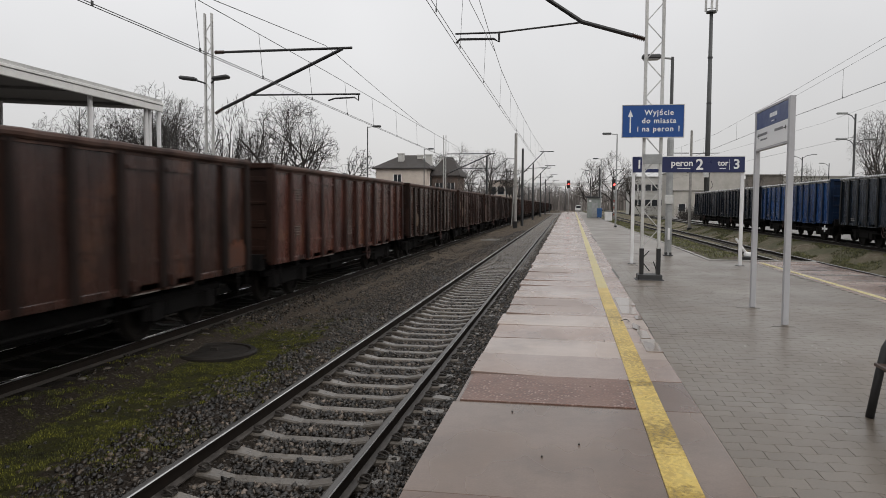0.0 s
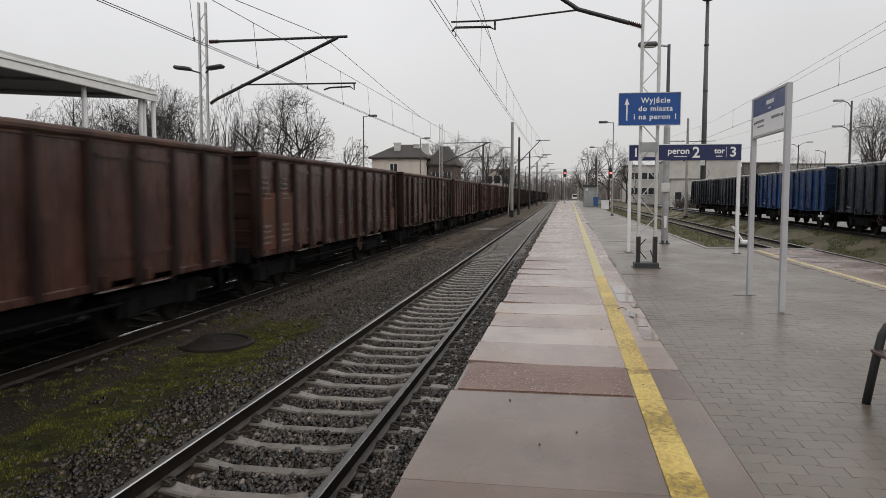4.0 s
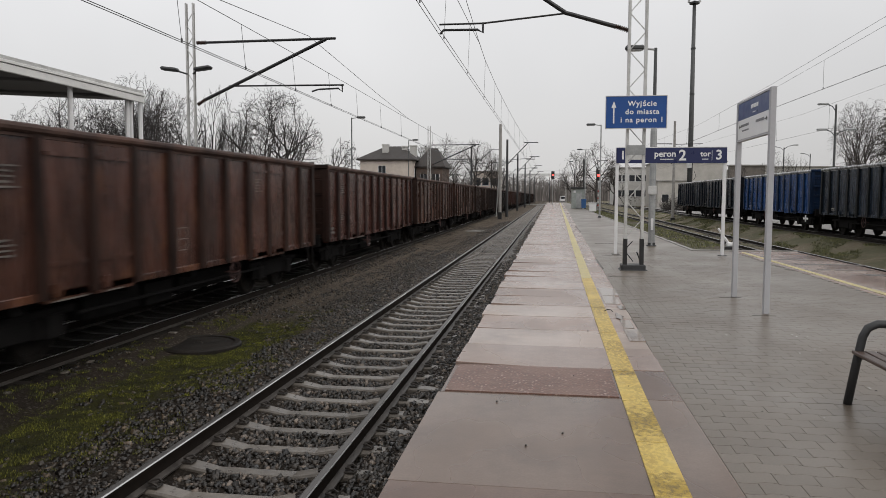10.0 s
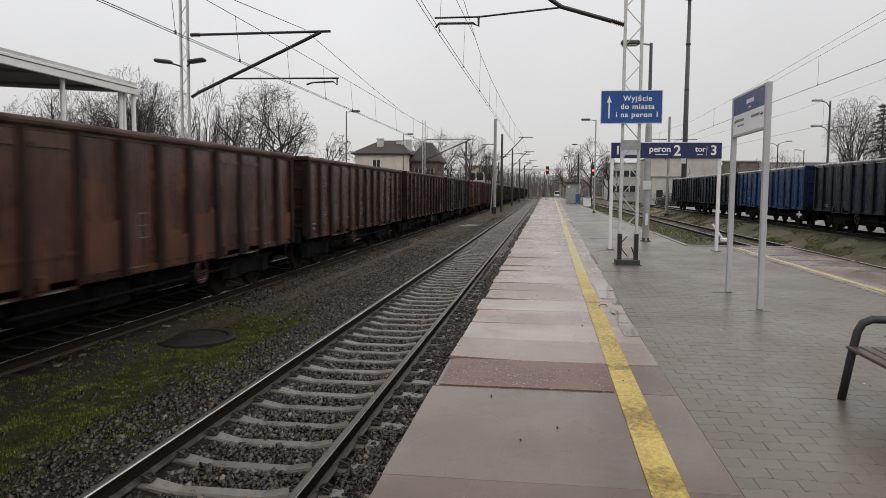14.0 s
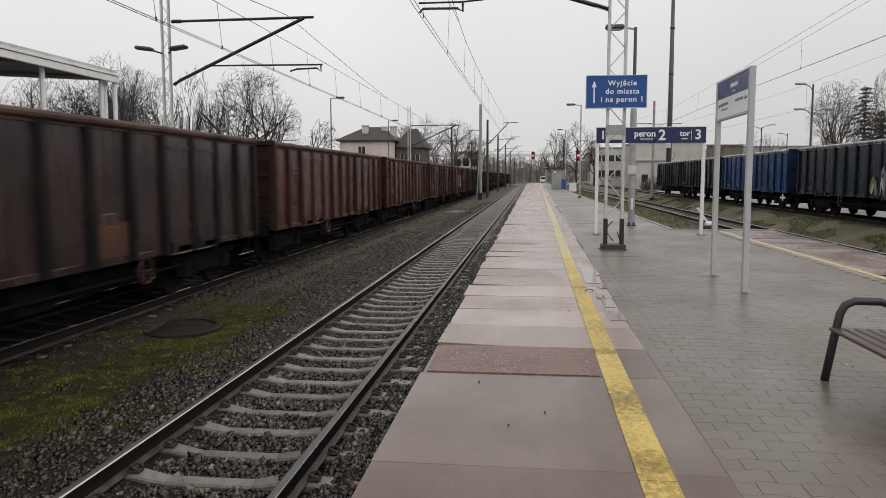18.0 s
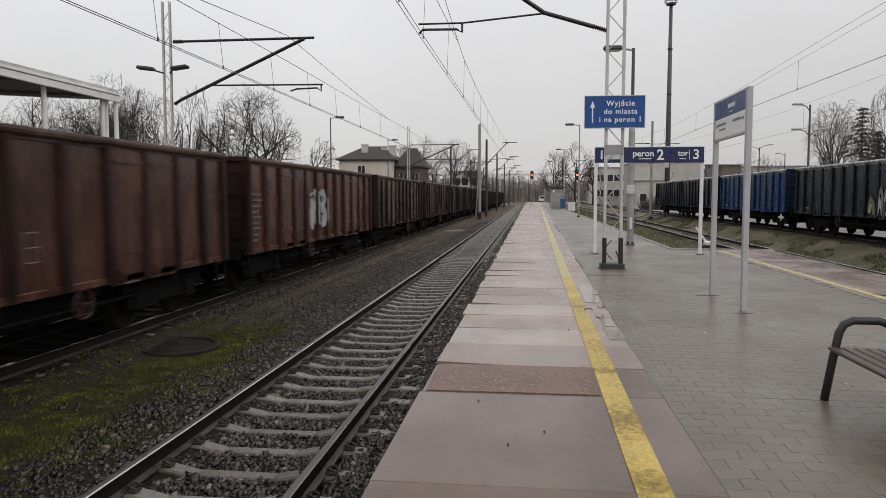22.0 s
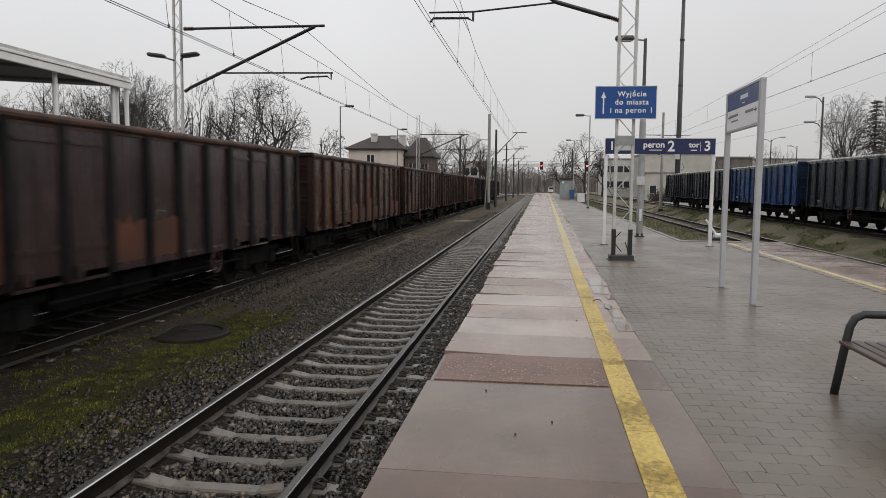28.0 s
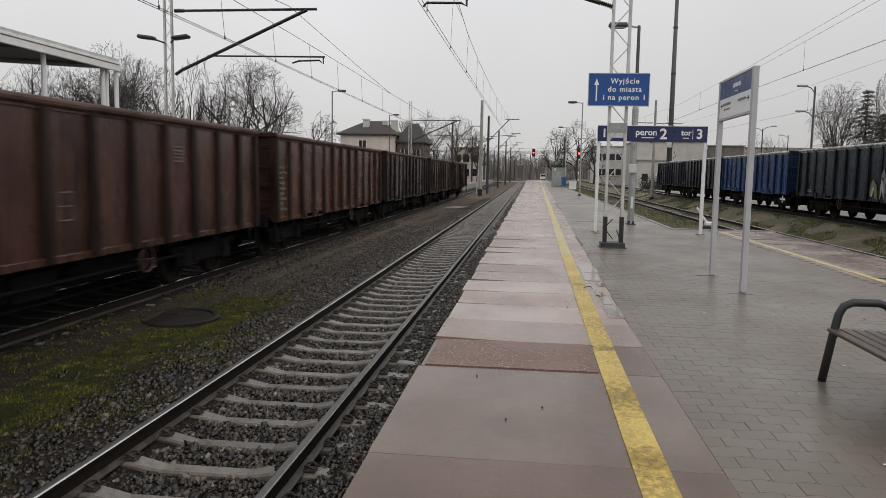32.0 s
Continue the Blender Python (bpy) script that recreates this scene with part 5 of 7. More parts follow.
canopy()
street_lamp(-16.3, 60.0, 8.1, 1, "slim lamp post on the far platform", 0.9, 0.07, group="far platform lamps")
street_lamp(-16.5, 86.0, 8.2, 1, "slim lamp post on the far platform", 0.9, 0.07, group="far platform lamps")


# ---- trees ----
def rods(name, segs, sides, mat):
    """Tapered bars, one for each (start, end, radius, radius), as one mesh."""
    p, q = np.array([tuple(g[0]) for g in segs]), np.array([tuple(g[1]) for g in segs])
    r0, r1 = np.array([g[2] for g in segs]), np.array([g[3] for g in segs])
    u = q - p
    u /= np.linalg.norm(u, axis=1)[:, None] + 1e-9
    a = np.cross(u, (0.31, 0.89, 0.33))
    a /= np.linalg.norm(a, axis=1)[:, None] + 1e-9
    c = np.cross(u, a)
    t = np.arange(sides) * 2 * math.pi / sides
    ring = a[:, None] * np.cos(t)[None, :, None] + c[:, None] * np.sin(t)[None, :, None]
    v = np.concatenate([(p - u * r0[:, None] * 0.4)[:, None] + ring * r0[:, None, None], (q + u * r1[:, None] * 0.4)[:, None] + ring * r1[:, None, None]], 1)
    k = np.arange(sides)
    quad = np.stack([k, (k + 1) % sides, sides + (k + 1) % sides, sides + k], 1)
    faces = (quad[None] + (np.arange(len(segs)) * 2 * sides)[:, None, None]).reshape(-1, 4)
    me = bpy.data.meshes.new(name)
    me.vertices.add(v.shape[0] * v.shape[1])
    me.vertices.foreach_set("co", v.reshape(-1))
    me.loops.add(faces.size)
    me.loops.foreach_set("vertex_index", faces.reshape(-1))
    me.polygons.add(len(faces))
    me.polygons.foreach_set("loop_start", np.arange(len(faces)) * 4)
    me.update(calc_edges=True)
    me.materials.append(mat)
    return me


def tree(x, y, z, height, width, seed, label, stems=1, base=0.25, trunk=0.16, boughs=(7, 6, 6, 4), angle=50, up=0.012, droop=0.0, wobble=0.15, twig_r=0.014, tips=0.0, tuft=3, tuft_size=0.09, lean=0.0, mat="bark", twig_mat="twig", name="bare_tree"):
    """A bare winter tree: stems that bear boughs, which bear limbs, branches and twigs, each thinner and shorter than its parent."""
    rng = random.Random(seed)
    root = thing(name, x, y, z, label, "tree", "bare trees")
    segs, ends = [], []
    last = len(boughs)

    def grow(p, d, length, r, level):
        n = (9, 7, 5, 4, 2)[level]
        step = length / n
        spots, tip = [], r * (0.34 if level < last else 0.5)
        lift = up if level < 3 else up - droop
        for k in range(n):
            d = (d + Vector((rng.gauss(0, wobble), rng.gauss(0, wobble), rng.gauss(0, wobble * 0.7) + lift))).normalized()
            q = p + d * step
            ra, rb = r + (tip - r) * k / n, r + (tip - r) * (k + 1) / n
            segs.append((p, q, ra, rb))
            spots.append((p, q, d, rb))
            p = q
        if level == last:
            ends.append(p)
            return
        count = boughs[level]
        turn = rng.uniform(0, 6.283)
        t0 = base if level == 0 else 0.22
        for k in range(count + 1):
            t = t0 + (1 - t0) * (k + rng.uniform(0.1, 0.9)) / (count + 1)
            if k == count:
                t = 0.999
            p0, q0, d0, rr = spots[int(t * n)]
            turn += 2.4 + rng.uniform(-0.5, 0.5)
            side = d0.orthogonal().normalized()
            side.rotate(Matrix.Rotation(turn, 3, d0))
            ang = radians((angle if level else angle * 1.08) * rng.uniform(0.65, 1.2)) * (0.5 if k == count else 1)
            nd = d0 * math.cos(ang) + side * math.sin(ang)
            ln = length * rng.uniform(0.55, 0.85) * ((1.12 - 0.45 * t) if level < 2 else (0.80 - 0.25 * t))
            grow(p0.lerp(q0, t * n - int(t * n)), nd, ln, max(rr * (0.78 if level < 2 else 0.55), twig_r), level + 1)
    for k in range(stems):
        ang = 6.283 * k / stems + seed
        out = 0.30 if stems > 1 else 0.04
        d = Vector((math.cos(ang) * out + lean, math.sin(ang) * out, 1)).normalized()
        grow(Vector((0.11 * math.cos(ang), 0.11 * math.sin(ang), -0.15)) * (1 if stems > 1 else 0.2), d, height * rng.uniform(0.50, 0.62), trunk * (1 if stems == 1 else rng.uniform(0.7, 1.0)), 0)
    pts = np.array([tuple(e) for e in ends])
    top = np.percentile(pts[:, 2], 99.5)
    wide = np.percentile(np.abs(pts[:, :2] - np.median(pts[:, :2], 0)), 93) * 2
    fit = Vector((1.22 * width / wide, 1.22 * width / wide, 1.12 * height / top))
    move = lambda p: Vector((p.x * fit.x, p.y * fit.y, p.z * fit.z))

    def inside(p):
        """The crown's uneven dome."""
        q = Vector((p.x - lean * height * 0.5, p.y, 0)) / (width / 2)
        e = q.length_squared + ((p.z - height * 0.45) / (height * 0.55)) ** 2
        return e < 1.0 + 0.22 * noise.noise((p.x * 0.7 + seed, p.y * 0.7, p.z * 0.7)) or p.z < height * 0.25
    segs = [(move(p), move(q), ra, rb) for p, q, ra, rb in segs]
    segs = [g for g in segs if inside(g[1])]
    thick = [g for g in segs if g[2] > 0.035]
    part("trunk", rods("trunk", thick, 6, M[mat]), None, root)
    part("crown", rods("crown", [g for g in segs if g[2] <= 0.035], 3, M[twig_mat]), None, root)
    if tips:
        cv, cf = [], []
        for e in ends:
            if rng.random() < tips:
                e = move(e)
                if not inside(e):
                    continue
                for _ in range(tuft):
                    o = e + Vector((rng.gauss(0, 1), rng.gauss(0, 1), rng.gauss(0, 1))) * tuft_size * 0.8
                    s1 = Vector((rng.gauss(0, 1), rng.gauss(0, 1), rng.gauss(0, 1))).normalized() * tuft_size * rng.uniform(0.5, 1.2)
                    s2 = s1.cross(Vector((rng.gauss(0, 1), rng.gauss(0, 1), rng.gauss(0, 1)))).normalized() * tuft_size * rng.uniform(0.2, 0.45)
                    b0 = len(cv)
                    cv.extend([o - s1, o + s2, o + s1, o - s2])
                    cf.append((b0, b0 + 1, b0 + 2, b0 + 3))
        part("withered_foliage", raw("withered_foliage", cv, cf, M["twig"]), None, root, "withered brown seed clusters")
    return root


BROAD = "bare broad-crowned tree with dark limbs behind the far platform"
CLUSTER = "bare tree hung with dark seed clusters behind the far platform"
tree(-21.9, 56.5, -0.5, 10.8, 8.4, 131, BROAD, stems=4, base=0.30, boughs=(6, 6, 5, 3), trunk=0.18)
tree(-26.6, 57.0, -0.5, 11.0, 5.2, 132, BROAD, stems=3, base=0.34, boughs=(6, 6, 4, 3), trunk=0.16, angle=46)
for i, (x, y, h, w, st) in enumerate(((-30.2, 55.5, 11.0, 7.0, 3), (-33.8, 57.0, 12.2, 8.0, 3), (-38.0, 55.5, 11.4, 8.2, 3), (-42.6, 58.0, 10.0, 7.6, 3), (-35.8, 60.0, 11.2, 7.6, 3))):
    tree(x, y, -0.5, h, w, 141 + i, CLUSTER, stems=st, base=0.28, boughs=(6, 6, 5, 2), trunk=0.17, tips=0.12, tuft=3, tuft_size=0.10, angle=50)
tree(-22.7, 80.0, -0.5, 8.7, 4.2, 61, "small bare tree with dark tufted limb ends", base=0.5, boughs=(10, 5, 4), trunk=0.17, tips=0.5, tuft=4, tuft_size=0.14, twig_r=0.02, angle=52)
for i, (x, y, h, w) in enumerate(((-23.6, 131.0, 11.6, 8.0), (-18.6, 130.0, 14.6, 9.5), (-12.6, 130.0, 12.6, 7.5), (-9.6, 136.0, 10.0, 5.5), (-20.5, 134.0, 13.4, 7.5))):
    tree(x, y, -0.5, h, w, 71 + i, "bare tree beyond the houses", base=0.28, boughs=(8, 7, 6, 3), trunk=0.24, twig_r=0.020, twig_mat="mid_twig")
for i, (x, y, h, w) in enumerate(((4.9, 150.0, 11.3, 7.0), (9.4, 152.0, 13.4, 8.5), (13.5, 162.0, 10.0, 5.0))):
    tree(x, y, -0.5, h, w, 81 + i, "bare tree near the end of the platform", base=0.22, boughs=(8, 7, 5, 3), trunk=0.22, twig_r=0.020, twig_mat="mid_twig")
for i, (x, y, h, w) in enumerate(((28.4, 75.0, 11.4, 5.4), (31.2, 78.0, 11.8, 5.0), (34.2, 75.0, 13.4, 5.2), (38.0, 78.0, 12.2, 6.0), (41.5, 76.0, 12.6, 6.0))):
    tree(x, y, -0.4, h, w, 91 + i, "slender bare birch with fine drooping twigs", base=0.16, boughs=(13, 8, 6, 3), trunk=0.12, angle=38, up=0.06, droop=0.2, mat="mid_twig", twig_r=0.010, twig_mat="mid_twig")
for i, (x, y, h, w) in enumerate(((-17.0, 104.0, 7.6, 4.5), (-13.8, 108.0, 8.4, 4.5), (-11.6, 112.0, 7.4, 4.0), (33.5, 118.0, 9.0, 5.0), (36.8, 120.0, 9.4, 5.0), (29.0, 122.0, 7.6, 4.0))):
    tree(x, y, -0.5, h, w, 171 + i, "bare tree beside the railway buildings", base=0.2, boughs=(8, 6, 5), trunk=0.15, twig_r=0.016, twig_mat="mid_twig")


def conifer(x, y, z, height, seed, label):
    """A dark evergreen with tiers of drooping sprays."""
    rng = random.Random(seed)
    root = thing("conifer", x, y, z, label, "tree", "evergreens")
    bm = bmesh.new()
    tube(bm, [(0, 0, 0), (0, 0, height * 0.97)], [0.16, 0.02], 6)
    part("trunk", bm, M["bark"], root)
    v, f = [], []
    z0 = height * 0.16
    while z0 < height:
        reach = (1 - z0 / height) ** 0.8 * height * 0.30 + 0.15
        for _ in range(12):
            a = rng.uniform(0, 6.283)
            ln = reach * rng.uniform(0.6, 1.15)
            n = max(4, int(ln * 7))
            for i in range(n):
                t = (i + 1) / n
                c = Vector((math.cos(a) * ln * t, math.sin(a) * ln * t, z0 - 0.22 * ln * t * t + rng.gauss(0, 0.05)))
                for _ in range(3):
                    d = Vector((rng.gauss(0, 1), rng.gauss(0, 1), rng.gauss(-0.2, 0.5))).normalized() * rng.uniform(0.16, 0.34)
                    w = d.orthogonal().normalized() * 0.05
                    b = len(v)
                    v.extend([c, c + d * 0.5 + w, c + d, c + d * 0.5 - w])
                    f.append((b, b + 1, b + 2, b + 3))
        z0 += height * 0.035
    part("crown", raw("crown", v, f, M["needle"]), None, root)


conifer(30.9, 74.0, -0.4, 10.6, 5, "tall brownish evergreen among the birches")
conifer(32.6, 74.5, -0.4, 8.4, 8, "lower brownish evergreen among the birches")
conifer(36.4, 72.5, -0.4, 10.8, 6, "tall brownish evergreen among the birches")
conifer(38.6, 74.0, -0.4, 11.4, 7, "tall brownish evergreen among the birches")


# ---- buildings ----
def house(x, y, w, d, eaves, ridge, walls, label, rz=0, chimneys=(), windows=()):
    h = thing("house", x, y, -0.5, label, "house", "houses", rz)
    part("wall", boxes((0, w, 0, d, 0, eaves)), walls, h)
    o = 0.5
    v = [(-o, -o, eaves), (w + o, -o, eaves), (w + o, d + o, eaves), (-o, d + o, eaves), (w * 0.33, d / 2, ridge), (w * 0.67, d / 2, ridge)]
    v += [(a, b, c - 0.18) for a, b, c in v[:4]]
    part("roof", raw("roof", v, [(0, 1, 5, 4), (1, 2, 5), (2, 3, 4, 5), (3, 0, 4), (6, 7, 1, 0), (7, 8, 2, 1), (8, 9, 3, 2), (9, 6, 0, 3), (9, 8, 7, 6)], M["roof"]), None, h)
    for cx, cy, cw, cz in chimneys:
        part("chimney", boxes((cx - cw, cx + cw, cy - 0.4, cy + 0.4, eaves, cz), (cx - cw - 0.08, cx + cw + 0.08, cy - 0.48, cy + 0.48, cz, cz + 0.2)), M["render2"], h)
    for face, a, z in windows:
        win = part("window", boxes((a - 0.55, a + 0.55, -0.06, 0.02, z, z + 1.5)) if face == "front" else boxes((w - 0.02, w + 0.06, a - 0.55, a + 0.55, z, z + 1.5)), M["glass"], h)
        part("window_frame", boxes((a - 0.62, a - 0.55, -0.08, 0.0, z - 0.05, z + 1.55), (a + 0.55, a + 0.62, -0.08, 0.0, z - 0.05, z + 1.55), (a - 0.03, a + 0.03, -0.08, 0.0, z, z + 1.5)) if face == "front" else boxes((w, w + 0.08, a - 0.62, a - 0.55, z - 0.05, z + 1.55), (w, w + 0.08, a + 0.55, a + 0.62, z - 0.05, z + 1.55)), M["white"], win)
    return h


house(-28.6, 110.0, 8.0, 12.0, 7.7, 10.0, M["render"], "cream house with a dark hipped roof and tall chimneys", 0,
      ((3.3, 3.0, 0.45, 9.9), (6.0, 4.5, 0.40, 9.75), (7.3, 5.0, 0.5, 9.85)), (("front", 3.4, 5.2), ("side", 2.5, 4.9), ("side", 6.0, 4.9), ("side", 9.5, 4.9)))
house(-20.4, 112.5, 4.0, 8.0, 6.7, 9.7, M["brown_wall"], "darker house with a steep brown roof behind bare shrubs", 0, ((1.0, 4.5, 0.35, 9.7),), (("front", 1.2, 4.0), ("front", 3.0, 4.0)))

# ---- goods wagons ----
W_HALF, BAY, BODY = 1.5, 12.8 / 12, 6.4
Z_LOW, Z_TOP = 0.98, 3.10                       # heights over the rail
PAINTS = {}


def paint(key, base, rust, amount, seed):
    PAINTS[key] = wagon_paint("wagon_paint_" + key, (1.10 * base[0], 0.96 * base[1], 0.92 * base[2]), tuple(1.05 * v for v in rust), amount, seed, spec=0.22 if key in ("blue", "slate", "navy") else 0.5)


paint("maroon", (0.064, 0.0265, 0.0208), (0.066, 0.028, 0.018), 0.16, 10)
paint("red_brown", (0.073, 0.0300, 0.0232), (0.100, 0.040, 0.023), 0.18, 1)
paint("brown", (0.066, 0.0315, 0.0232), (0.095, 0.040, 0.022), 0.20, 2)
paint("dark_brown", (0.053, 0.0265, 0.0202), (0.063, 0.029, 0.018), 0.16, 3)
paint("black_brown", (0.039, 0.0205, 0.0162), (0.062, 0.028, 0.018), 0.18, 4)
paint("rusty", (0.052, 0.0265, 0.0195), (0.078, 0.033, 0.018), 0.22, 5)
paint("grey_black", (0.0340, 0.0235, 0.0245), (0.032, 0.0185, 0.0145), 0.14, 6)
paint("blue", (0.010, 0.052, 0.180), (0.03, 0.045, 0.075), 0.06, 7)
paint("navy", (0.008, 0.0165, 0.030), (0.016, 0.020, 0.025), 0.08, 9)
paint("slate", (0.015, 0.026, 0.042), (0.026, 0.035, 0.046), 0.08, 8)
# the posts' own paint: soot, with the ribs' shade put into its darker colour
POST_PAINTS = {k: wagon_paint("soot_and_shade_post_" + k, tuple(0.62 * v for v in c), (0.018, 0.012, 0.010), 0.15, 20 + i, (0.45, 0.7), 0.14) for i, (k, c) in enumerate((("maroon", (0.038, 0.0165, 0.0132)), ("red_brown", (0.058, 0.0235, 0.0178)), ("brown", (0.046, 0.0235, 0.0178)), ("dark_brown", (0.031, 0.0180, 0.0145)), ("black_brown", (0.024, 0.0140, 0.0115)), ("rusty", (0.036, 0.0190, 0.0140)), ("grey_black", (0.0135, 0.012, 0.012)), ("blue", (0.010, 0.030, 0.08)), ("slate", (0.007, 0.0100, 0.0122)), ("navy", (0.006, 0.010, 0.018))))}
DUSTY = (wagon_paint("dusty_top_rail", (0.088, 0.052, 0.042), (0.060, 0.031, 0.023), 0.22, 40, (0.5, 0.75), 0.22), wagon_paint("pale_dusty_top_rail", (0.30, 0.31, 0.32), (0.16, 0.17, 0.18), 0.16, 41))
M["mark_white"] = plain("faded_white_marking", (0.42, 0.39, 0.36), 0.6, amount=0.4)
M["mark_orange"] = surface("orange_primer_patch", (0.044, 0.023, 0.017), (0.112, 0.040, 0.021), 1.6, 30, (0.5, 0.75), 0.1, 0.003, spec=0.3)
M["mark_ochre"] = plain("ochre_patch", (0.085, 0.048, 0.024), 0.65, amount=0.4)
M["mark_dim"] = plain("worn_stencil_and_glint_white", (0.17, 0.150, 0.135), 0.65, amount=0.5)
M["wheel_red"] = plain("dull_red_handwheel", (0.060, 0.026, 0.023), 0.6, amount=0.4)
M["spray_white"] = plain("sprayed_white_paint", (0.36, 0.36, 0.365), 0.6, amount=0.45)
M["spray_dim"] = plain("faded_grey_spray", (0.15, 0.16, 0.165), 0.6, amount=0.5)
M["mark_yellow"] = plain("pale_yellow_marking", (0.12, 0.125, 0.05), 0.6, amount=0.3)


def wagon_meshes():
    """Every distinct part of an open coal wagon, once."""
    ms = {}
    any_mat = PAINTS["brown"]
    ms["panel"] = finish(boxes((W_HALF - 0.13, W_HALF - 0.08, -BAY / 2 + 0.03, BAY / 2 - 0.03, Z_LOW + 0.04, Z_TOP - 0.1)), "side_panel", any_mat)
    bm = boxes((W_HALF - 0.13, W_HALF - 0.05, -BAY / 2 + 0.07, BAY / 2 - 0.07, Z_LOW - 0.10, Z_TOP - 0.16), bevel=0.006)
    box(bm, W_HALF - 0.07, W_HALF - 0.015, -BAY / 2 + 0.14, BAY / 2 - 0.14, Z_TOP - 0.36, Z_TOP - 0.31)
    box(bm, W_HALF - 0.07, W_HALF - 0.03, -BAY / 2 + 0.07, BAY / 2 - 0.07, Z_LOW + 0.36, Z_LOW + 0.42)
    box(bm, W_HALF - 0.07, W_HALF - 0.005, -BAY / 2 + 0.2, -BAY / 2 + 0.34, Z_LOW - 0.03, Z_LOW + 0.14)
    ms["door"] = finish(bm, "door_leaf", any_mat)
    # pressed post: hat section, tapering to the top
    v = []
    for z, w, d in ((Z_LOW - 0.04, 0.108, 0.0), (Z_LOW + 0.5, 0.108, 0.0), (Z_TOP - 0.1, 0.09, 0.02)):
        v += [(W_HALF - 0.16, -w, z), (W_HALF - d, -w + 0.02, z), (W_HALF - d, w - 0.02, z), (W_HALF - 0.16, w, z)]
    f = [(a, a + 4, a + 5, a + 1) for s in (0, 4) for a in (s, s + 1, s + 2)] + [(0, 1, 2, 3), (11, 10, 9, 8)]
    ms["post"] = raw("side_post", v, [q[::-1] for q in f], any_mat)
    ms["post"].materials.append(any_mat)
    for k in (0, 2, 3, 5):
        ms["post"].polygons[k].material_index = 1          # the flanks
    bm = bmesh.new()
    rng = random.Random(77)
    n = 48
    tube(bm, [(W_HALF - 0.055 + rng.uniform(-0.003, 0.003), -BODY + 2 * BODY * k / n, Z_TOP - 0.06 + rng.uniform(-0.004, 0.004)) for k in range(n + 1)], [0.065 + rng.uniform(-0.004, 0.004) for _ in range(n + 1)], 10)
    box(bm, W_HALF - 0.14, W_HALF - 0.05, -BODY, BODY, Z_TOP - 0.16, Z_TOP - 0.07)
    ms["top_rail"] = finish(bm, "top_rail", any_mat)
    ms["sill"] = finish(boxes((W_HALF - 0.16, W_HALF - 0.05, -BODY, BODY, Z_LOW - 0.06, Z_LOW + 0.05), bevel=0.01), "side_sill", any_mat)
    # far side, simpler but solid
    far = boxes((-W_HALF + 0.03, -W_HALF + 0.10, -BODY, BODY, Z_LOW, Z_TOP - 0.02))
    for k in range(13):
        y = -BODY + k * BAY
        box(far, -W_HALF, -W_HALF + 0.04, max(-BODY, y - 0.07), min(BODY, y + 0.07), Z_LOW, Z_TOP - 0.1)
    ms["far_wall"] = finish(far, "side_wall", any_mat)
    ms["end_wall"] = finish(boxes((-W_HALF + 0.1, W_HALF - 0.1, BODY - 0.07, BODY - 0.02, Z_LOW, Z_TOP - 0.02)), "end_wall", any_mat)
    ms["end_rib"] = finish(boxes((-W_HALF + 0.1, W_HALF - 0.1, BODY - 0.03, BODY - 0.005, 0, 0.10), bevel=0.008), "end_rib", any_mat)
    ms["end_post"] = finish(boxes((-0.07, 0.07, BODY - 0.02, BODY + 0.03, Z_LOW, Z_TOP - 0.1), bevel=0.006), "end_post", any_mat)
    ms["end_cap"] = finish(boxes((-W_HALF + 0.02, W_HALF - 0.02, BODY - 0.1, BODY + 0.05, Z_TOP - 0.1, Z_TOP + 0.02), bevel=0.02), "end_cap", any_mat)
    ms["rung"] = finish(tubes(([(0, BODY + 0.02, 0), (0, BODY + 0.09, 0), (0.34, BODY + 0.09, 0), (0.34, BODY + 0.02, 0)], 0.012), sides=5), "rung", any_mat)
    ms["floor"] = finish(boxes((-W_HALF + 0.1, W_HALF - 0.1, -BODY, BODY, Z_LOW + 0.02, Z_LOW + 0.08)), "floor_plate", M["under"])
    und = boxes((-0.35, -0.15, -6.6, 6.6, 0.72, 1.0), (0.15, 0.35, -6.6, 6.6, 0.72, 1.0), (-1.25, 1.25, 6.35, 6.6, 0.82, 1.15), (-1.25, 1.25, -6.6, -6.35, 0.82, 1.15))
    for y in (-4.5, -2.0, 0.0, 2.0, 4.5):
        box(und, -1.3, 1.3, y - 0.1, y + 0.1, 0.78, 0.99)
    box(und, 0.6, 1.05, -1.2, -0.3, 0.42, 0.78)
    tube(und, [(0.75, 0.4, 0.6), (0.75, 1.6, 0.6)], 0.2, 10)
    tube(und, [(1.2, -3.2, 0.62), (1.2, 3.2, 0.62)], 0.03, 6)
    box(und, -0.95, 0.95, -2.7, -0.1, 0.40, 0.80, bevel=0.03)
    box(und, -0.9, 0.9, 0.2, 2.6, 0.44, 0.80, bevel=0.03)
    ms["underframe"] = finish(und, "underframe", M["under"])
    bf = bmesh.new()
    lathe(bf, [(0.10, 0.0), (0.10, 0.25), (0.065, 0.25), (0.065, 0.37), (0.24, 0.38), (0.225, 0.42)], 16, "Y")
    ms["buffer"] = finish(bf, "buffer", M["under"])
    cp = boxes((-0.09, 0.09, 0, 0.3, 0.86, 1.06), bevel=0.02)
    tube(cp, [(0, 0.28, 0.95), (0.04, 0.42, 0.8), (0, 0.55, 0.72), (-0.04, 0.42, 0.8), (0, 0.28, 0.95)], 0.025, 6)
    ms["coupling"] = finish(cp, "coupling", M["under"])
    bg = bmesh.new()
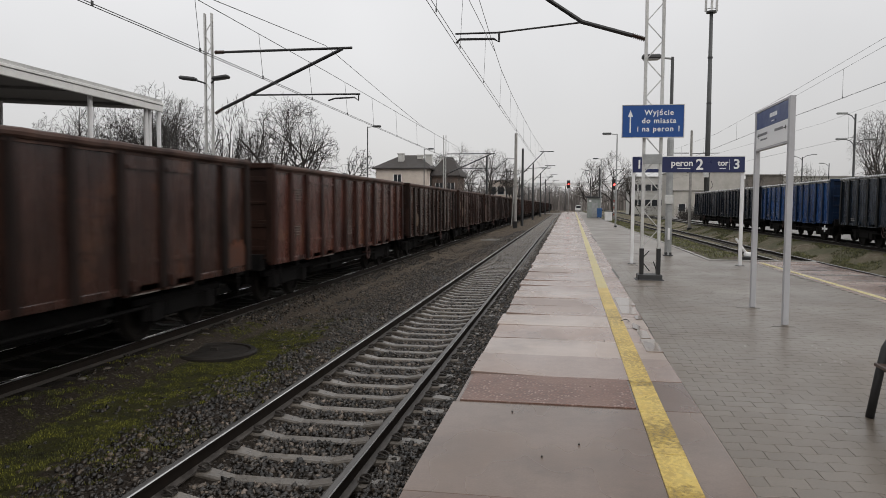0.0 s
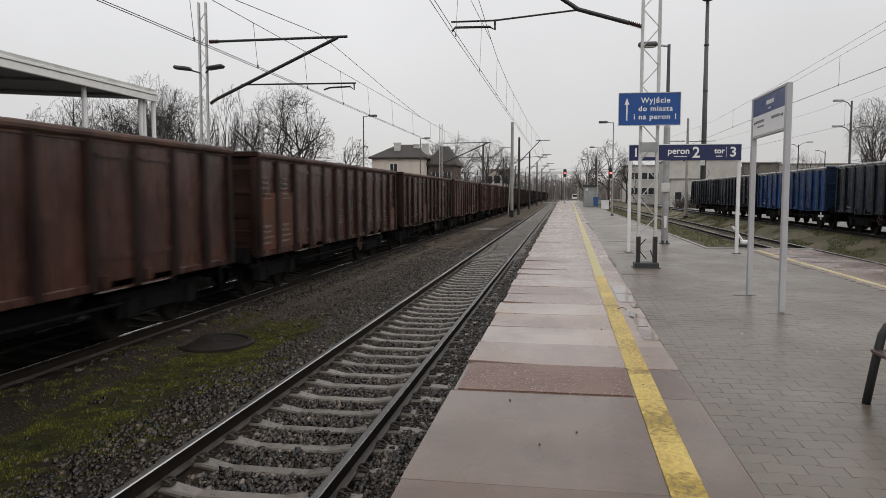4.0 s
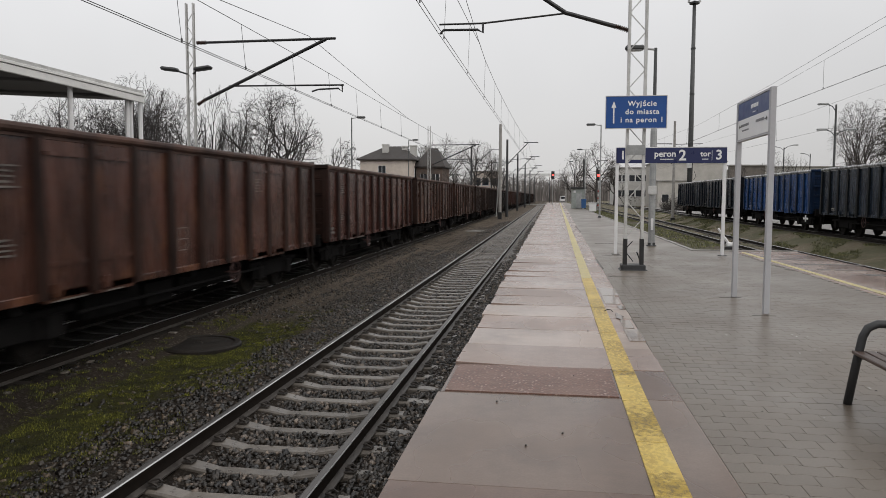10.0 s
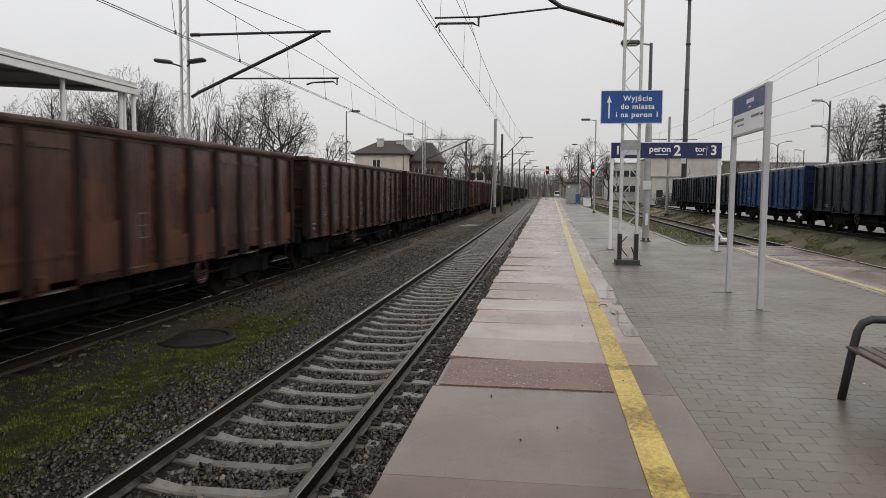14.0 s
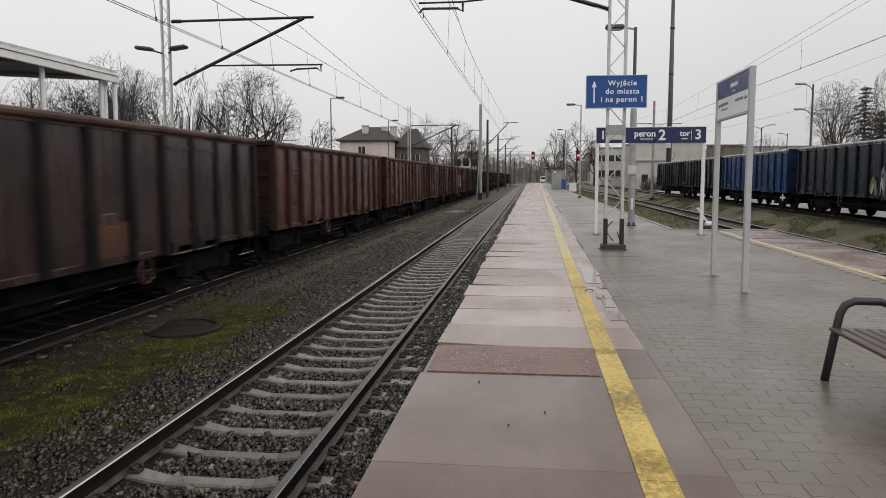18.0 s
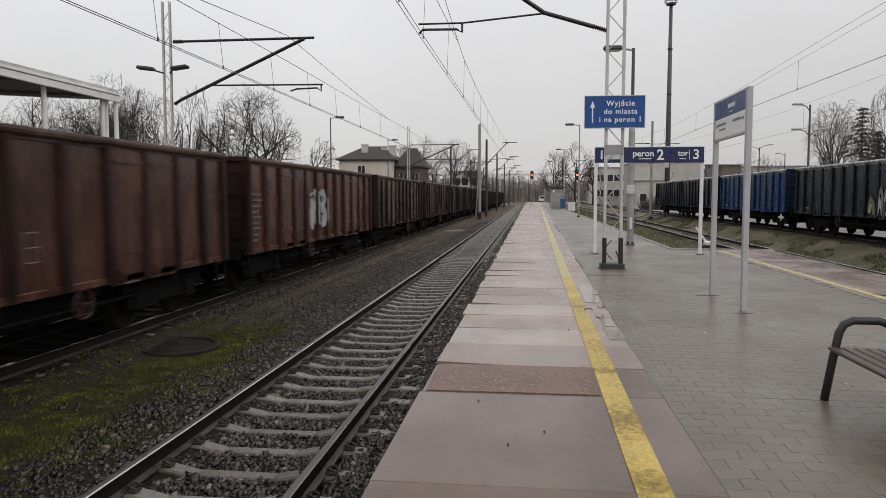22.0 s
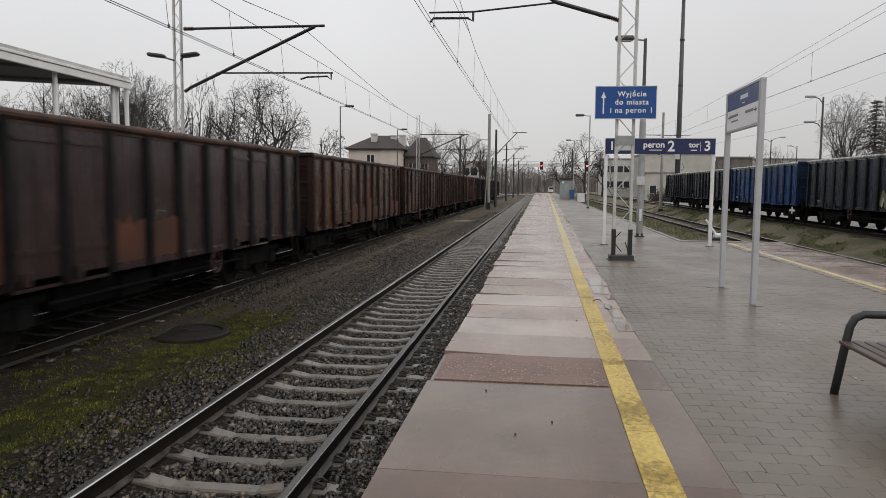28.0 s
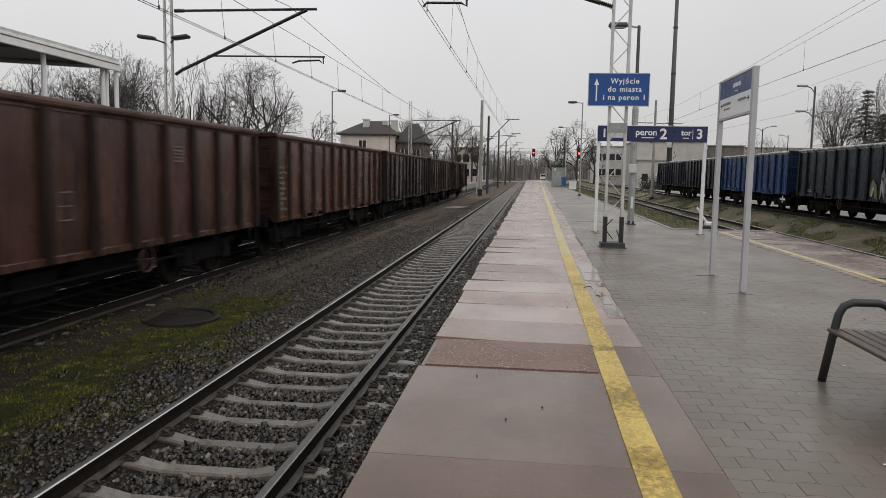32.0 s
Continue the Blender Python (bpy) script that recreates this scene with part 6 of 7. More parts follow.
    for sx in (-1, 1):
        x0, x1 = sorted((sx * 0.94, sx * 1.08))
        box(bg, x0, x1, -1.45, 1.45, 0.62, 0.74, bevel=0.02)
        box(bg, x0, x1, -0.55, 0.55, 0.36, 0.66, bevel=0.03)
        for y in (-0.9, 0.9):
            box(bg, x0 + sx * 0.02, x1 + sx * 0.06, y - 0.17, y + 0.17, 0.32, 0.66, bevel=0.03)
            for dy in (-0.25, 0.25):
                tube(bg, [(sx * 1.03, y + dy, 0.36), (sx * 1.03, y + dy, 0.62)], 0.07, 8)
    box(bg, -1.0, 1.0, -0.25, 0.25, 0.45, 0.75)
    ms["bogie"] = finish(bg, "bogie", M["under"])
    wh = bmesh.new()
    for sx in (-1, 1):
        o = sx * 0.70
        lathe(wh, [(0.10, o), (0.12, o + sx * 0.02), (0.36, o + sx * 0.02), (0.37, o - sx * 0.01), (0.485, o - sx * 0.01), (0.49, o + sx * 0.015), (0.46, o + sx * 0.03), (0.455, o + sx * 0.115), (0.38, o + sx * 0.12), (0.36, o + sx * 0.07), (0.12, o + sx * 0.07), (0.10, o + sx * 0.16)], 28, "X")
    tube(wh, [(-1.05, 0, 0), (1.05, 0, 0)], 0.08, 10)
    for sx in (-1, 1):
        for k in range(4):
            a = k * math.pi / 2
            box(wh, sx * 0.80, sx * 0.805, 0.22 * math.cos(a) - 0.03, 0.22 * math.cos(a) + 0.03, 0.22 * math.sin(a) - 0.03, 0.22 * math.sin(a) + 0.03)
    ms["wheelset"] = finish(wh, "wheelset", M["wheel"])
    hw = bmesh.new()
    tube(hw, [(0, 0.21 * math.cos(a * math.pi / 8), 0.21 * math.sin(a * math.pi / 8)) for a in range(17)], 0.016, 6, cap=False)
    for a in (0, 2.09, 4.19):
        tube(hw, [(0, 0, 0), (0, 0.21 * math.cos(a), 0.21 * math.sin(a))], 0.012, 5)
    tube(hw, [(-0.2, 0, 0), (0.03, 0, 0)], 0.02, 6)
    ms["hand_wheel"] = finish(hw, "hand_wheel", M["wheel_red"])
    ms["step"] = finish(tubes(([(1.42, -0.2, 0.95), (1.45, -0.2, 0.45), (1.45, 0.2, 0.45), (1.42, 0.2, 0.95)], 0.018), sides=6), "step_iron", M["under"])
    return ms


WM = wagon_meshes()


def coloured(ob, mat):
    ob.material_slots[0].link = "OBJECT"
    ob.material_slots[0].material = mat
    return ob


def goods_wagon(colour, doors=True, label="", group="wagons of the passing train", flip=False):
    """An open high-sided coal wagon on two bogies; origin at its middle on the rail top."""
    root = thing("goods_wagon", 0, 0, 0, label, "goods wagon", group)
    p = PAINTS[colour]
    for k in range(12):
        y = -BODY + (k + 0.5) * BAY
        leaf = doors and k in (2, 3, 8, 9)
        coloured(part("door_leaf" if leaf else "side_panel", WM["door" if leaf else "panel"], None, root), p).location.y = y
    for k in range(13):
        y = -BODY + k * BAY
        y = max(-BODY + 0.09, min(BODY - 0.09, y))
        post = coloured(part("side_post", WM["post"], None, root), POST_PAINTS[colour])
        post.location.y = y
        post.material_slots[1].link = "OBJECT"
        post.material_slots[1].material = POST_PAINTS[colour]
    coloured(part("side_sill", WM["sill"], None, root), p)
    coloured(part("top_rail", WM["top_rail"], None, root), DUSTY[colour in ("blue", "slate", "navy")])
    coloured(part("side_wall", WM["far_wall"], None, root), p)
    # ends take dark post paint, standing in for the shade between wagons
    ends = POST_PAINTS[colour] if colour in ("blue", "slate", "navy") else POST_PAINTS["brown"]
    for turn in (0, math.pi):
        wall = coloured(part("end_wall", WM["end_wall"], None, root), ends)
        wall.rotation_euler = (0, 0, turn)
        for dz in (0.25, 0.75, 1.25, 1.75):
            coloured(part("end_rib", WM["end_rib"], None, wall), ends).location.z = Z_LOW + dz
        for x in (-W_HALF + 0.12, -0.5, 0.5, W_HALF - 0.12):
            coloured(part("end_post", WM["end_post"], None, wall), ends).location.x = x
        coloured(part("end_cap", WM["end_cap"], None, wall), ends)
        for dz in (0.1, 0.5, 0.9, 1.3, 1.7):
            coloured(part("rung", WM["rung"], None, wall), ends).location = (-W_HALF + 0.2 if turn else W_HALF - 0.54, 0, Z_LOW + dz)
    tr = coloured(part("top_rail", WM["top_rail"], None, root), DUSTY[colour in ("blue", "slate", "navy")])
    tr.rotation_euler = (0, 0, math.pi)
    part("floor_plate", WM["floor"], None, root)
    part("underframe", WM["underframe"], None, root)
    for sy in (-1, 1):
        for sx in (-1, 1):
            b = part("buffer", WM["buffer"], None, root)
            b.matrix_basis = pose(sx * 0.875, sy * 6.6, 1.05, 0, 0, 0 if sy > 0 else 180)
        part("coupling", WM["coupling"], None, root).matrix_basis = pose(0, sy * 6.6, 0, 0, 0, 0 if sy > 0 else 180)
        part("step_iron", WM["step"], None, root).location.y = sy * 6.15
        bogie = part("bogie", WM["bogie"], None, root)
        bogie.location.y = sy * 4.5
        for y in (-0.9, 0.9):
            w = part("wheelset", WM["wheelset"], None, bogie)
            w.location = (0, y, 0.46)
    part("hand_wheel", WM["hand_wheel"], None, root, "reddish brake wheel").location = (1.42, -1.5 if not flip else 1.5, 0.72)
    return root


def marking(wagon, name, mat, y, z, w, h, label=""):
    """A flat painted patch on the side panel at y along the wagon, z over the rail."""
    n = 30
    ring = []
    for k in range(n):
        c, s = math.cos(6.2832 * k / n), math.sin(6.2832 * k / n)
        e = 1 / (abs(c) ** 4 + abs(s) ** 4) ** 0.25 * (1 + 0.30 * noise.noise((c * 2.2 + y, s * 2.2 + z, w * 7)))
        ring.append((c * e * w / 2 + y, s * e * h / 2 + z))
    v = [(W_HALF - 0.13, a, b) for a, b in ring] + [(W_HALF - 0.0475, a, b) for a, b in ring]
    return part(name, raw(name, v, [tuple(range(n, 2 * n))] + [(k, (k + 1) % n, n + (k + 1) % n, n + k) for k in range(n)], mat), None, wagon, label)


def bars(wagon, y, z, w, rows, mat, pitch=0.062, thick=0.026, seed=0):
    """Lines of small lettering too worn to read: broken runs of uneven length."""
    rng = random.Random(seed)
    bm = bmesh.new()
    for r in range(rows):
        a, end = y - w / 2 + rng.uniform(0, 0.15) * w, y - w / 2 + w * rng.uniform(0.6, 1.0)
        while a < end:
            run = rng.uniform(0.05, 0.16)
            th = thick * rng.uniform(0.55, 1.1)
            box(bm, W_HALF - 0.13, W_HALF - 0.043, a, min(a + run, end), z - r * pitch - th, z - r * pitch)
            a += run + rng.uniform(0.02, 0.07)
    return part("stencilled_marks", bm, mat, wagon, "worn stencilled lettering")


def primer(wagon, k, top, mat, seed, label="orange primer on the lower panel"):
    """Primer coat over the lower part of one bay, ending in an uneven brushed edge."""
    rng = random.Random(seed)
    y0, y1 = bay(k) - BAY / 2 + 0.115, bay(k) + BAY / 2 - 0.115
    n = 9
    line = [(y1 - (y1 - y0) * j / n, top + rng.uniform(-0.07, 0.07) + 0.12 * noise.noise((j * 0.5, seed, 1))) for j in range(n + 1)]
    ring = [(y0, Z_LOW + 0.06), (y1, Z_LOW + 0.06)] + line
    m = len(ring)
    v = [(W_HALF - 0.14, a, b) for a, b in ring] + [(W_HALF - 0.0475, a, b) for a, b in ring]
    return part("primer_patch", raw("primer_patch", v, [tuple(range(m, 2 * m))] + [(j, (j + 1) % m, m + (j + 1) % m, m + j) for j in range(m)], mat), None, wagon, label)


def bay(k):
    return -BODY + (k + 0.5) * BAY


# colour, doors, and marks per wagon, from the front of what is seen to the last one
TRAIN = [
    ("black_brown", True, "o11"), ("red_brown", True, "l1 l8"), ("black_brown", True, "l0 y1"), ("dark_brown", True, "y0 y1"), ("dark_brown", True, "r0 r1 o11 w11"),
    ("black_brown", True, "o4 o9 w0"), ("brown", True, "r0 r1 o6 o11"), ("red_brown", True, "l1 l6"), ("brown", True, "l1 l8"), ("maroon", True, "l1 w0"), ("brown", True, "r1 l0 o4"),
    ("rusty", True, "o4 o6 o7 o11 l0 w1"), ("dark_brown", True, "w0 l1"), ("black_brown", False, "o10 l8"), ("grey_black", True, "o6 w2"), ("red_brown", True, "l1 l0 w9"), ("red_brown", True, "l1"),
    ("brown", True, "y0 y1"), ("red_brown", True, "G l1 W0 l10"), ("black_brown", True, "l8"), ("dark_brown", True, "o6"), ("grey_black", True, "l0 w0"), ("grey_black", True, "o5 o4 r1"),
    ("rusty", True, "o2 o3 o4 o5 o6 o7 o10 o11"), ("dark_brown", True, "o1 o2 w0"), ("dark_brown", False, "W0 W1 l8"), ("brown", True, "l1 W0 w10"), ("grey_black", True, "w2"), ("dark_brown", True, "l1"), ("black_brown", True, "l1"),
]
COLOUR_WORDS = {"maroon": "dark maroon-brown", "red_brown": "faded red-brown", "brown": "weathered brown", "dark_brown": "grimy dark brown", "black_brown": "sooty black-brown", "rusty": "rust-streaked brown", "grey_black": "dirty grey-black"}
SPOT_WORDS = {"o": "with an orange primer patch", "l": "with worn white stencilling", "y": "with ochre patches at its end", "r": "with faded reddish lettering", "w": "with a small white mark", "W": "with bold white lettering", "G": "with white graffiti on its side"}
WAGONS = []


def stroke(wagon, pts, r, mat, x, label):
    """One sprayed stroke with round ends and joints through (y, z) points, lying on the panel."""
    bm = bmesh.new()
    ps = [Vector((x, a, b)) for a, b in pts]
    count = 0
    for p, q in zip(ps, ps[1:]):
        side = (q - p).cross(Vector((1, 0, 0))).normalized() * r
        for ring in ([p - side, q - side, q + side, p + side], [q + Vector((0, r * math.cos(k * 0.524), r * math.sin(k * 0.524))) for k in range(12)], [p + Vector((0, r * math.cos(k * 0.524), r * math.sin(k * 0.524))) for k in range(12)]):
            bm.faces.new([bm.verts.new(c + Vector((0.0006 * count, 0, 0))) for c in ring])
            count += 1
    return part("graffiti", bm, mat, wagon, label)


def train_graffiti(wagon):
    """Filled white block letters over two bays: two bars, a double-bellied shape and a short bar on the post."""
    words = "sprayed white graffiti"
    marking(wagon, "graffiti", M["spray_white"], -1.50, 1.83, 0.34, 0.98, words)
    marking(wagon, "graffiti", M["spray_white"], -1.16, 1.92, 0.24, 1.10, words)
    stroke(wagon, ((-0.80, 1.45), (-0.80, 2.32)), 0.07, M["spray_white"], W_HALF - 0.039, words)
    stroke(wagon, ((-0.66, 2.34), (-0.40, 2.36), (-0.22, 2.16), (-0.38, 1.98), (-0.62, 1.98)), 0.10, M["spray_white"], W_HALF - 0.029, words)
    stroke(wagon, ((-0.62, 1.86), (-0.34, 1.84), (-0.16, 1.66), (-0.30, 1.46), (-0.62, 1.42)), 0.12, M["spray_white"], W_HALF - 0.019, words)
    stroke(wagon, ((-0.60, 1.60), (-0.40, 1.62)), 0.10, M["spray_white"], W_HALF - 0.009, words)
    stroke(wagon, ((-0.62, 2.16), (-0.42, 2.17)), 0.07, M["spray_dim"], W_HALF - 0.015, words)
    stroke(wagon, ((0.0, 1.55), (0.0, 2.12)), 0.06, M["spray_white"], W_HALF + 0.004, words)
    stroke(wagon, ((-1.66, 2.20), (-1.40, 2.26), (-1.28, 2.14)), 0.05, M["black"], W_HALF - 0.035, "dark outline of the graffiti")


def siding_graffiti(w, y):
    """A tangle of pale, yellow and black letters over three bays, from the sill to half the height."""
    x = W_HALF - 0.02
    words = "grey, white and yellow graffiti"
    stroke(w, ((y - 1.45, 1.25), (y - 1.30, 1.62), (y - 1.10, 1.45), (y - 1.05, 1.15)), 0.12, M["mark_yellow"], x, words)
    stroke(w, ((y - 1.35, 1.15), (y - 1.25, 1.4)), 0.07, M["spray_white"], x + 0.012, words)
    stroke(w, ((y - 0.85, 1.05), (y - 0.72, 1.75), (y - 0.50, 2.00), (y - 0.38, 1.80), (y - 0.40, 1.10)), 0.09, M["spray_dim"], x, words)
    stroke(w, ((y - 0.70, 1.08), (y - 0.58, 1.66), (y - 0.46, 1.30)), 0.07, M["spray_white"], x + 0.012, words)
    stroke(w, ((y - 0.22, 1.02), (y - 0.10, 1.86), (y + 0.12, 2.12), (y + 0.32, 1.9), (y + 0.30, 1.05)), 0.11, M["black"], x + 0.02, "black outlined letters")
    stroke(w, ((y - 0.12, 1.6), (y + 0.05, 2.22), (y + 0.34, 2.16), (y + 0.46, 1.7)), 0.055, M["spray_white"], x + 0.034, words)
    stroke(w, ((y + 0.02, 1.08), (y + 0.12, 1.55), (y + 0.24, 1.10)), 0.06, M["spray_white"], x + 0.034, words)
    stroke(w, ((y + 0.62, 1.10), (y + 0.78, 1.62), (y + 1.02, 1.72), (y + 1.12, 1.25), (y + 0.85, 1.12)), 0.11, M["mark_yellow"], x, words)
    stroke(w, ((y + 0.60, 1.7), (y + 0.85, 1.95), (y + 0.92, 1.72)), 0.06, M["spray_white"], x + 0.014, words)
    stroke(w, ((y + 0.80, 1.05), (y + 1.15, 1.12)), 0.08, M["spray_dim"], x + 0.016, words)


def build_train():
    for i, (colour, doors, marks) in enumerate(TRAIN):
        kinds = []
        for mk in marks.split():
            if mk[0] not in kinds:
                kinds.append(mk[0])
        label = COLOUR_WORDS[colour] + " open coal wagon " + SPOT_WORDS[kinds[0]]
        w = goods_wagon(colour, doors, label, flip=bool(i % 3))
        rng = random.Random(100 + i)
        for mk in marks.split():
            c, n = mk[0], mk[1:]
            y = bay(int(n)) if n else 0
            if c == "o":
                primer(w, int(n), Z_LOW + rng.uniform(0.45, 0.85), M["mark_orange"], i * 13 + int(n))
            elif c == "l":
                bars(w, y, Z_TOP - 0.5, 0.42, 5, M["mark_dim"], seed=i)
                if n in ("0", "1"):
                    bars(w, bay(1) - 0.05, Z_LOW + 0.75, 0.35, 4, M["mark_dim"], seed=i + 50)
            elif c == "y":
                marking(w, "ochre_patch", M["mark_ochre"], y, Z_LOW + 0.5 + 0.7 * rng.random(), 0.7, 0.5, "ochre patch")
            elif c == "r":
                primer(w, int(n), Z_TOP - rng.uniform(0.35, 0.9), M["mark_orange"], i * 17 + int(n), "faded reddish primer over most of the panel")
                bars(w, y, Z_TOP - 0.5, 0.5, 5, M["mark_dim"], 0.11, 0.04, i)
                bars(w, y, Z_LOW + 0.6, 0.6, 4, M["mark_dim"], 0.12, 0.05, i + 70)
            elif c == "w":
                bars(w, y, Z_LOW + 0.35, 0.4, 2, M["mark_dim"], 0.12, 0.07, i)
            elif c == "W":
                bars(w, y, Z_TOP - 0.8, 0.6, 9, M["mark_dim"], 0.13, 0.06, i)
            elif c == "G":
                train_graffiti(w)
        # glints painted on lower door edges; a framed load table worn like the rest
        for n in (2, 3, 8, 9):
            if doors and rng.random() < 0.5:
                marking(w, "scuffed_edge", M["mark_dim"], bay(n) + rng.uniform(-0.1, 0.1), Z_LOW - 0.085, rng.uniform(0.4, 0.85), 0.022, "bright glint painted along the door edge")
        y, z = bay(rng.choice((5, 6))) + rng.uniform(-0.1, 0.1), Z_LOW + rng.uniform(0.5, 0.75)
        fr = boxes(*[(W_HALF - 0.085, W_HALF - 0.075, y - a, y + a, z + b - 0.007, z + b + 0.007) for a, b in ((0.15, 0.19), (0.15, 0.0), (0.15, -0.19))], *[(W_HALF - 0.085, W_HALF - 0.0755, y + a - 0.006, y + a + 0.006, z - 0.183, z + 0.183) for a in (-0.144, 0.144)])
        part("load_table", fr, M["mark_dim"], w, "worn white framed load table")
        WAGONS.append(w)


build_train()


def parked_wagons():
    for y, colour, words in ((31.2, "slate", "dark slate-grey open wagon covered with graffiti at one end"), (45.4, "blue", "deep blue open coal wagon with ribbed sides"), (59.6, "navy", "dark navy open coal wagon parked on the siding"), (71.0, "navy", "dark open coal wagon, last of the parked row"), (17.0, "slate", "dark slate-grey open wagon parked on the siding")):
        w = goods_wagon(colour, True, words, "wagons parked on the siding")
        w.matrix_basis = pose(T4, y, RAIL4, 0, 0, 180)
        bars(w, bay(1), Z_LOW + 0.25, 0.5, 2, M["mark_white"], seed=int(y))
        if y == 31.2:
            siding_graffiti(w, 2.9)
        if y == 45.4:
            part("cross_mark", boxes((W_HALF - 0.02, W_HALF + 0.01, 5.55, 6.25, 0.62, 0.72), (W_HALF - 0.02, W_HALF + 0.01, 5.85, 5.95, 0.5, 0.85)), M["sign_white"], w, "white cross plate")


parked_wagons()

# ---- beyond the platform ----
def shelter_hut():
    h = thing("shelter_hut", 3.95, 105.5, 0, "grey-green sheet-metal hut with an overhanging roof", "hut")
    part("wall", boxes((-0.95, 0.85, -1.2, 2.2, 0, 2.75), bevel=0.02), M["booth"], h)
    part("roof", boxes((-1.15, 1.05, -1.5, 2.4, 2.752, 2.98), bevel=0.03), M["dark_steel"], h, "dark flat roof")
    part("door", boxes((-0.35, 0.45, -1.225, -1.195, 0.05, 2.1)), M["grey_steel"], h)
    part("vent", boxes((-0.75, -0.45, -1.22, -1.195, 2.2, 2.5)), M["white"], h)


shelter_hut()


def wheelie_bin(x, y):
    b = thing("wheelie_bin", x, y, 0, "blue plastic wheelie bin beside the hut", "bin")
    bm = bmesh.new()
    v = [bm.verts.new(p) for p in ((-0.28, -0.3, 0.1), (0.28, -0.3, 0.1), (0.28, 0.3, 0.1), (-0.28, 0.3, 0.1), (-0.35, -0.38, 1.25), (0.35, -0.38, 1.25), (0.35, 0.38, 1.25), (-0.35, 0.38, 1.25))]
    for q in ((3, 2, 1, 0), (4, 5, 6, 7), (0, 1, 5, 4), (1, 2, 6, 5), (2, 3, 7, 6), (3, 0, 4, 7)):
        bm.faces.new([v[i] for i in q])
    part("body", bm, M["bin_blue"], b)
    part("lid", boxes((-0.38, 0.38, -0.42, 0.42, 1.252, 1.34), bevel=0.03), M["bin_blue"], b)
    for sx in (-0.25, 0.25):
        part("wheel", tubes(([(sx - 0.04, 0.3, 0.12), (sx + 0.04, 0.3, 0.12)], 0.12), sides=12), M["black"], b)


wheelie_bin(4.55, 103.0)


def planter(x, y):
    p = thing("concrete_planter", x, y, 0, "white concrete planter on the platform", "planter")
    part("tub", boxes((-0.4, 0.4, -0.4, 0.4, 0.0, 0.9), bevel=0.05), M["white"], p)
    part("rim", boxes((-0.45, 0.45, -0.45, 0.45, 0.9, 1.0), bevel=0.02), M["white"], p)
    part("soil", boxes((-0.38, 0.38, -0.38, 0.38, 1.001, 1.03)), M["joint"], p)


planter(4.75, 85.0)


def light_signal(x, y, z, lamp_z, label, bands=False):
    s = thing("light_signal", x, y, z, label, "railway signal", "light signals")
    top = lamp_z - z
    part("mast", tubes(([(0, 0, 0), (0, 0, top + 0.2)], 0.06)), M["grey_steel"], s)
    part("head", boxes((-0.32, 0.32, -0.14, 0.14, top - 0.8, top + 0.75), bevel=0.06), M["black"], s)
    for k, dz in enumerate((0.35, 0.0, -0.35)):
        part("hood", tubes(([(0, -0.14, top + dz), (0, -0.36, top + dz - 0.02)], 0.17), sides=12), M["black"], s)
        part("lens", tubes(([(0, -0.362, top + dz - 0.02), (0, -0.368, top + dz - 0.02)], 0.16), sides=14), M["signal_red"] if k == 1 else M["black"], s, "lit red lens" if k == 1 else "")
    for k in range(5 if bands else 0):
        part("mast_band", tubes(([(0, 0, 0.9 + 0.5 * k), (0, 0, 1.15 + 0.5 * k)], 0.068)), M["sign_white"] if k % 2 else M["mark_red_sign"], s)
    part("base", boxes((-0.25, 0.25, -0.25, 0.25, -0.1, 0.1)), M["concrete"], s)


light_signal(0.49, 150.0, 0.0, 5.92, "railway light signal showing red at the platform end")
light_signal(6.9, 110.0, -0.6, 4.78, "railway light signal showing red by the side track", True)


def tall_mast():
    m = thing("antenna_mast", 17.0, 95.0, -0.4, "tall dark radio mast with antenna panels at its top", "radio mast")
    bm = bmesh.new()
    tube(bm, [(0, 0, 0), (0, 0, 12), (0, 0, 25.4)], [0.34, 0.29, 0.20], 14)
    part("pole", bm, M["dark_pole"], m, smooth=True)
    for z in (6.0, 14.5, 20.0):
        part("collar", tubes(([(0, 0, z), (0, 0, z + 0.18)], 0.36 if z < 10 else 0.30), sides=14), M["dark_steel"], m)
    part("ring", tubes(([(0, 0, 25.4), (0, 0, 25.6)], 0.6), sides=14), M["dark_steel"], m)
    for a in range(3):
        c, s = math.cos(a * 2.094 + 0.4), math.sin(a * 2.094 + 0.4)
        part("antenna_panel", boxes((c * 0.72 - 0.14, c * 0.72 + 0.14, s * 0.72 - 0.08, s * 0.72 + 0.08, 25.65, 27.6), bevel=0.03), M["pale_steel"], m)
        part("antenna_arm", tubes(([(0, 0, 26.0), (c * 0.72, s * 0.72, 26.0)], 0.04)), M["dark_steel"], m)
    part("equipment_box", boxes((-0.5, 0.1, -0.62, -0.4, 5.6, 6.5), bevel=0.03), M["pale_steel"], m)
    part("cable_loop", tubes(([(0.45, -0.1, 4.2), (0.7, -0.2, 4.6), (0.5, -0.1, 5.2)], 0.03)), M["black"], m)


tall_mast()


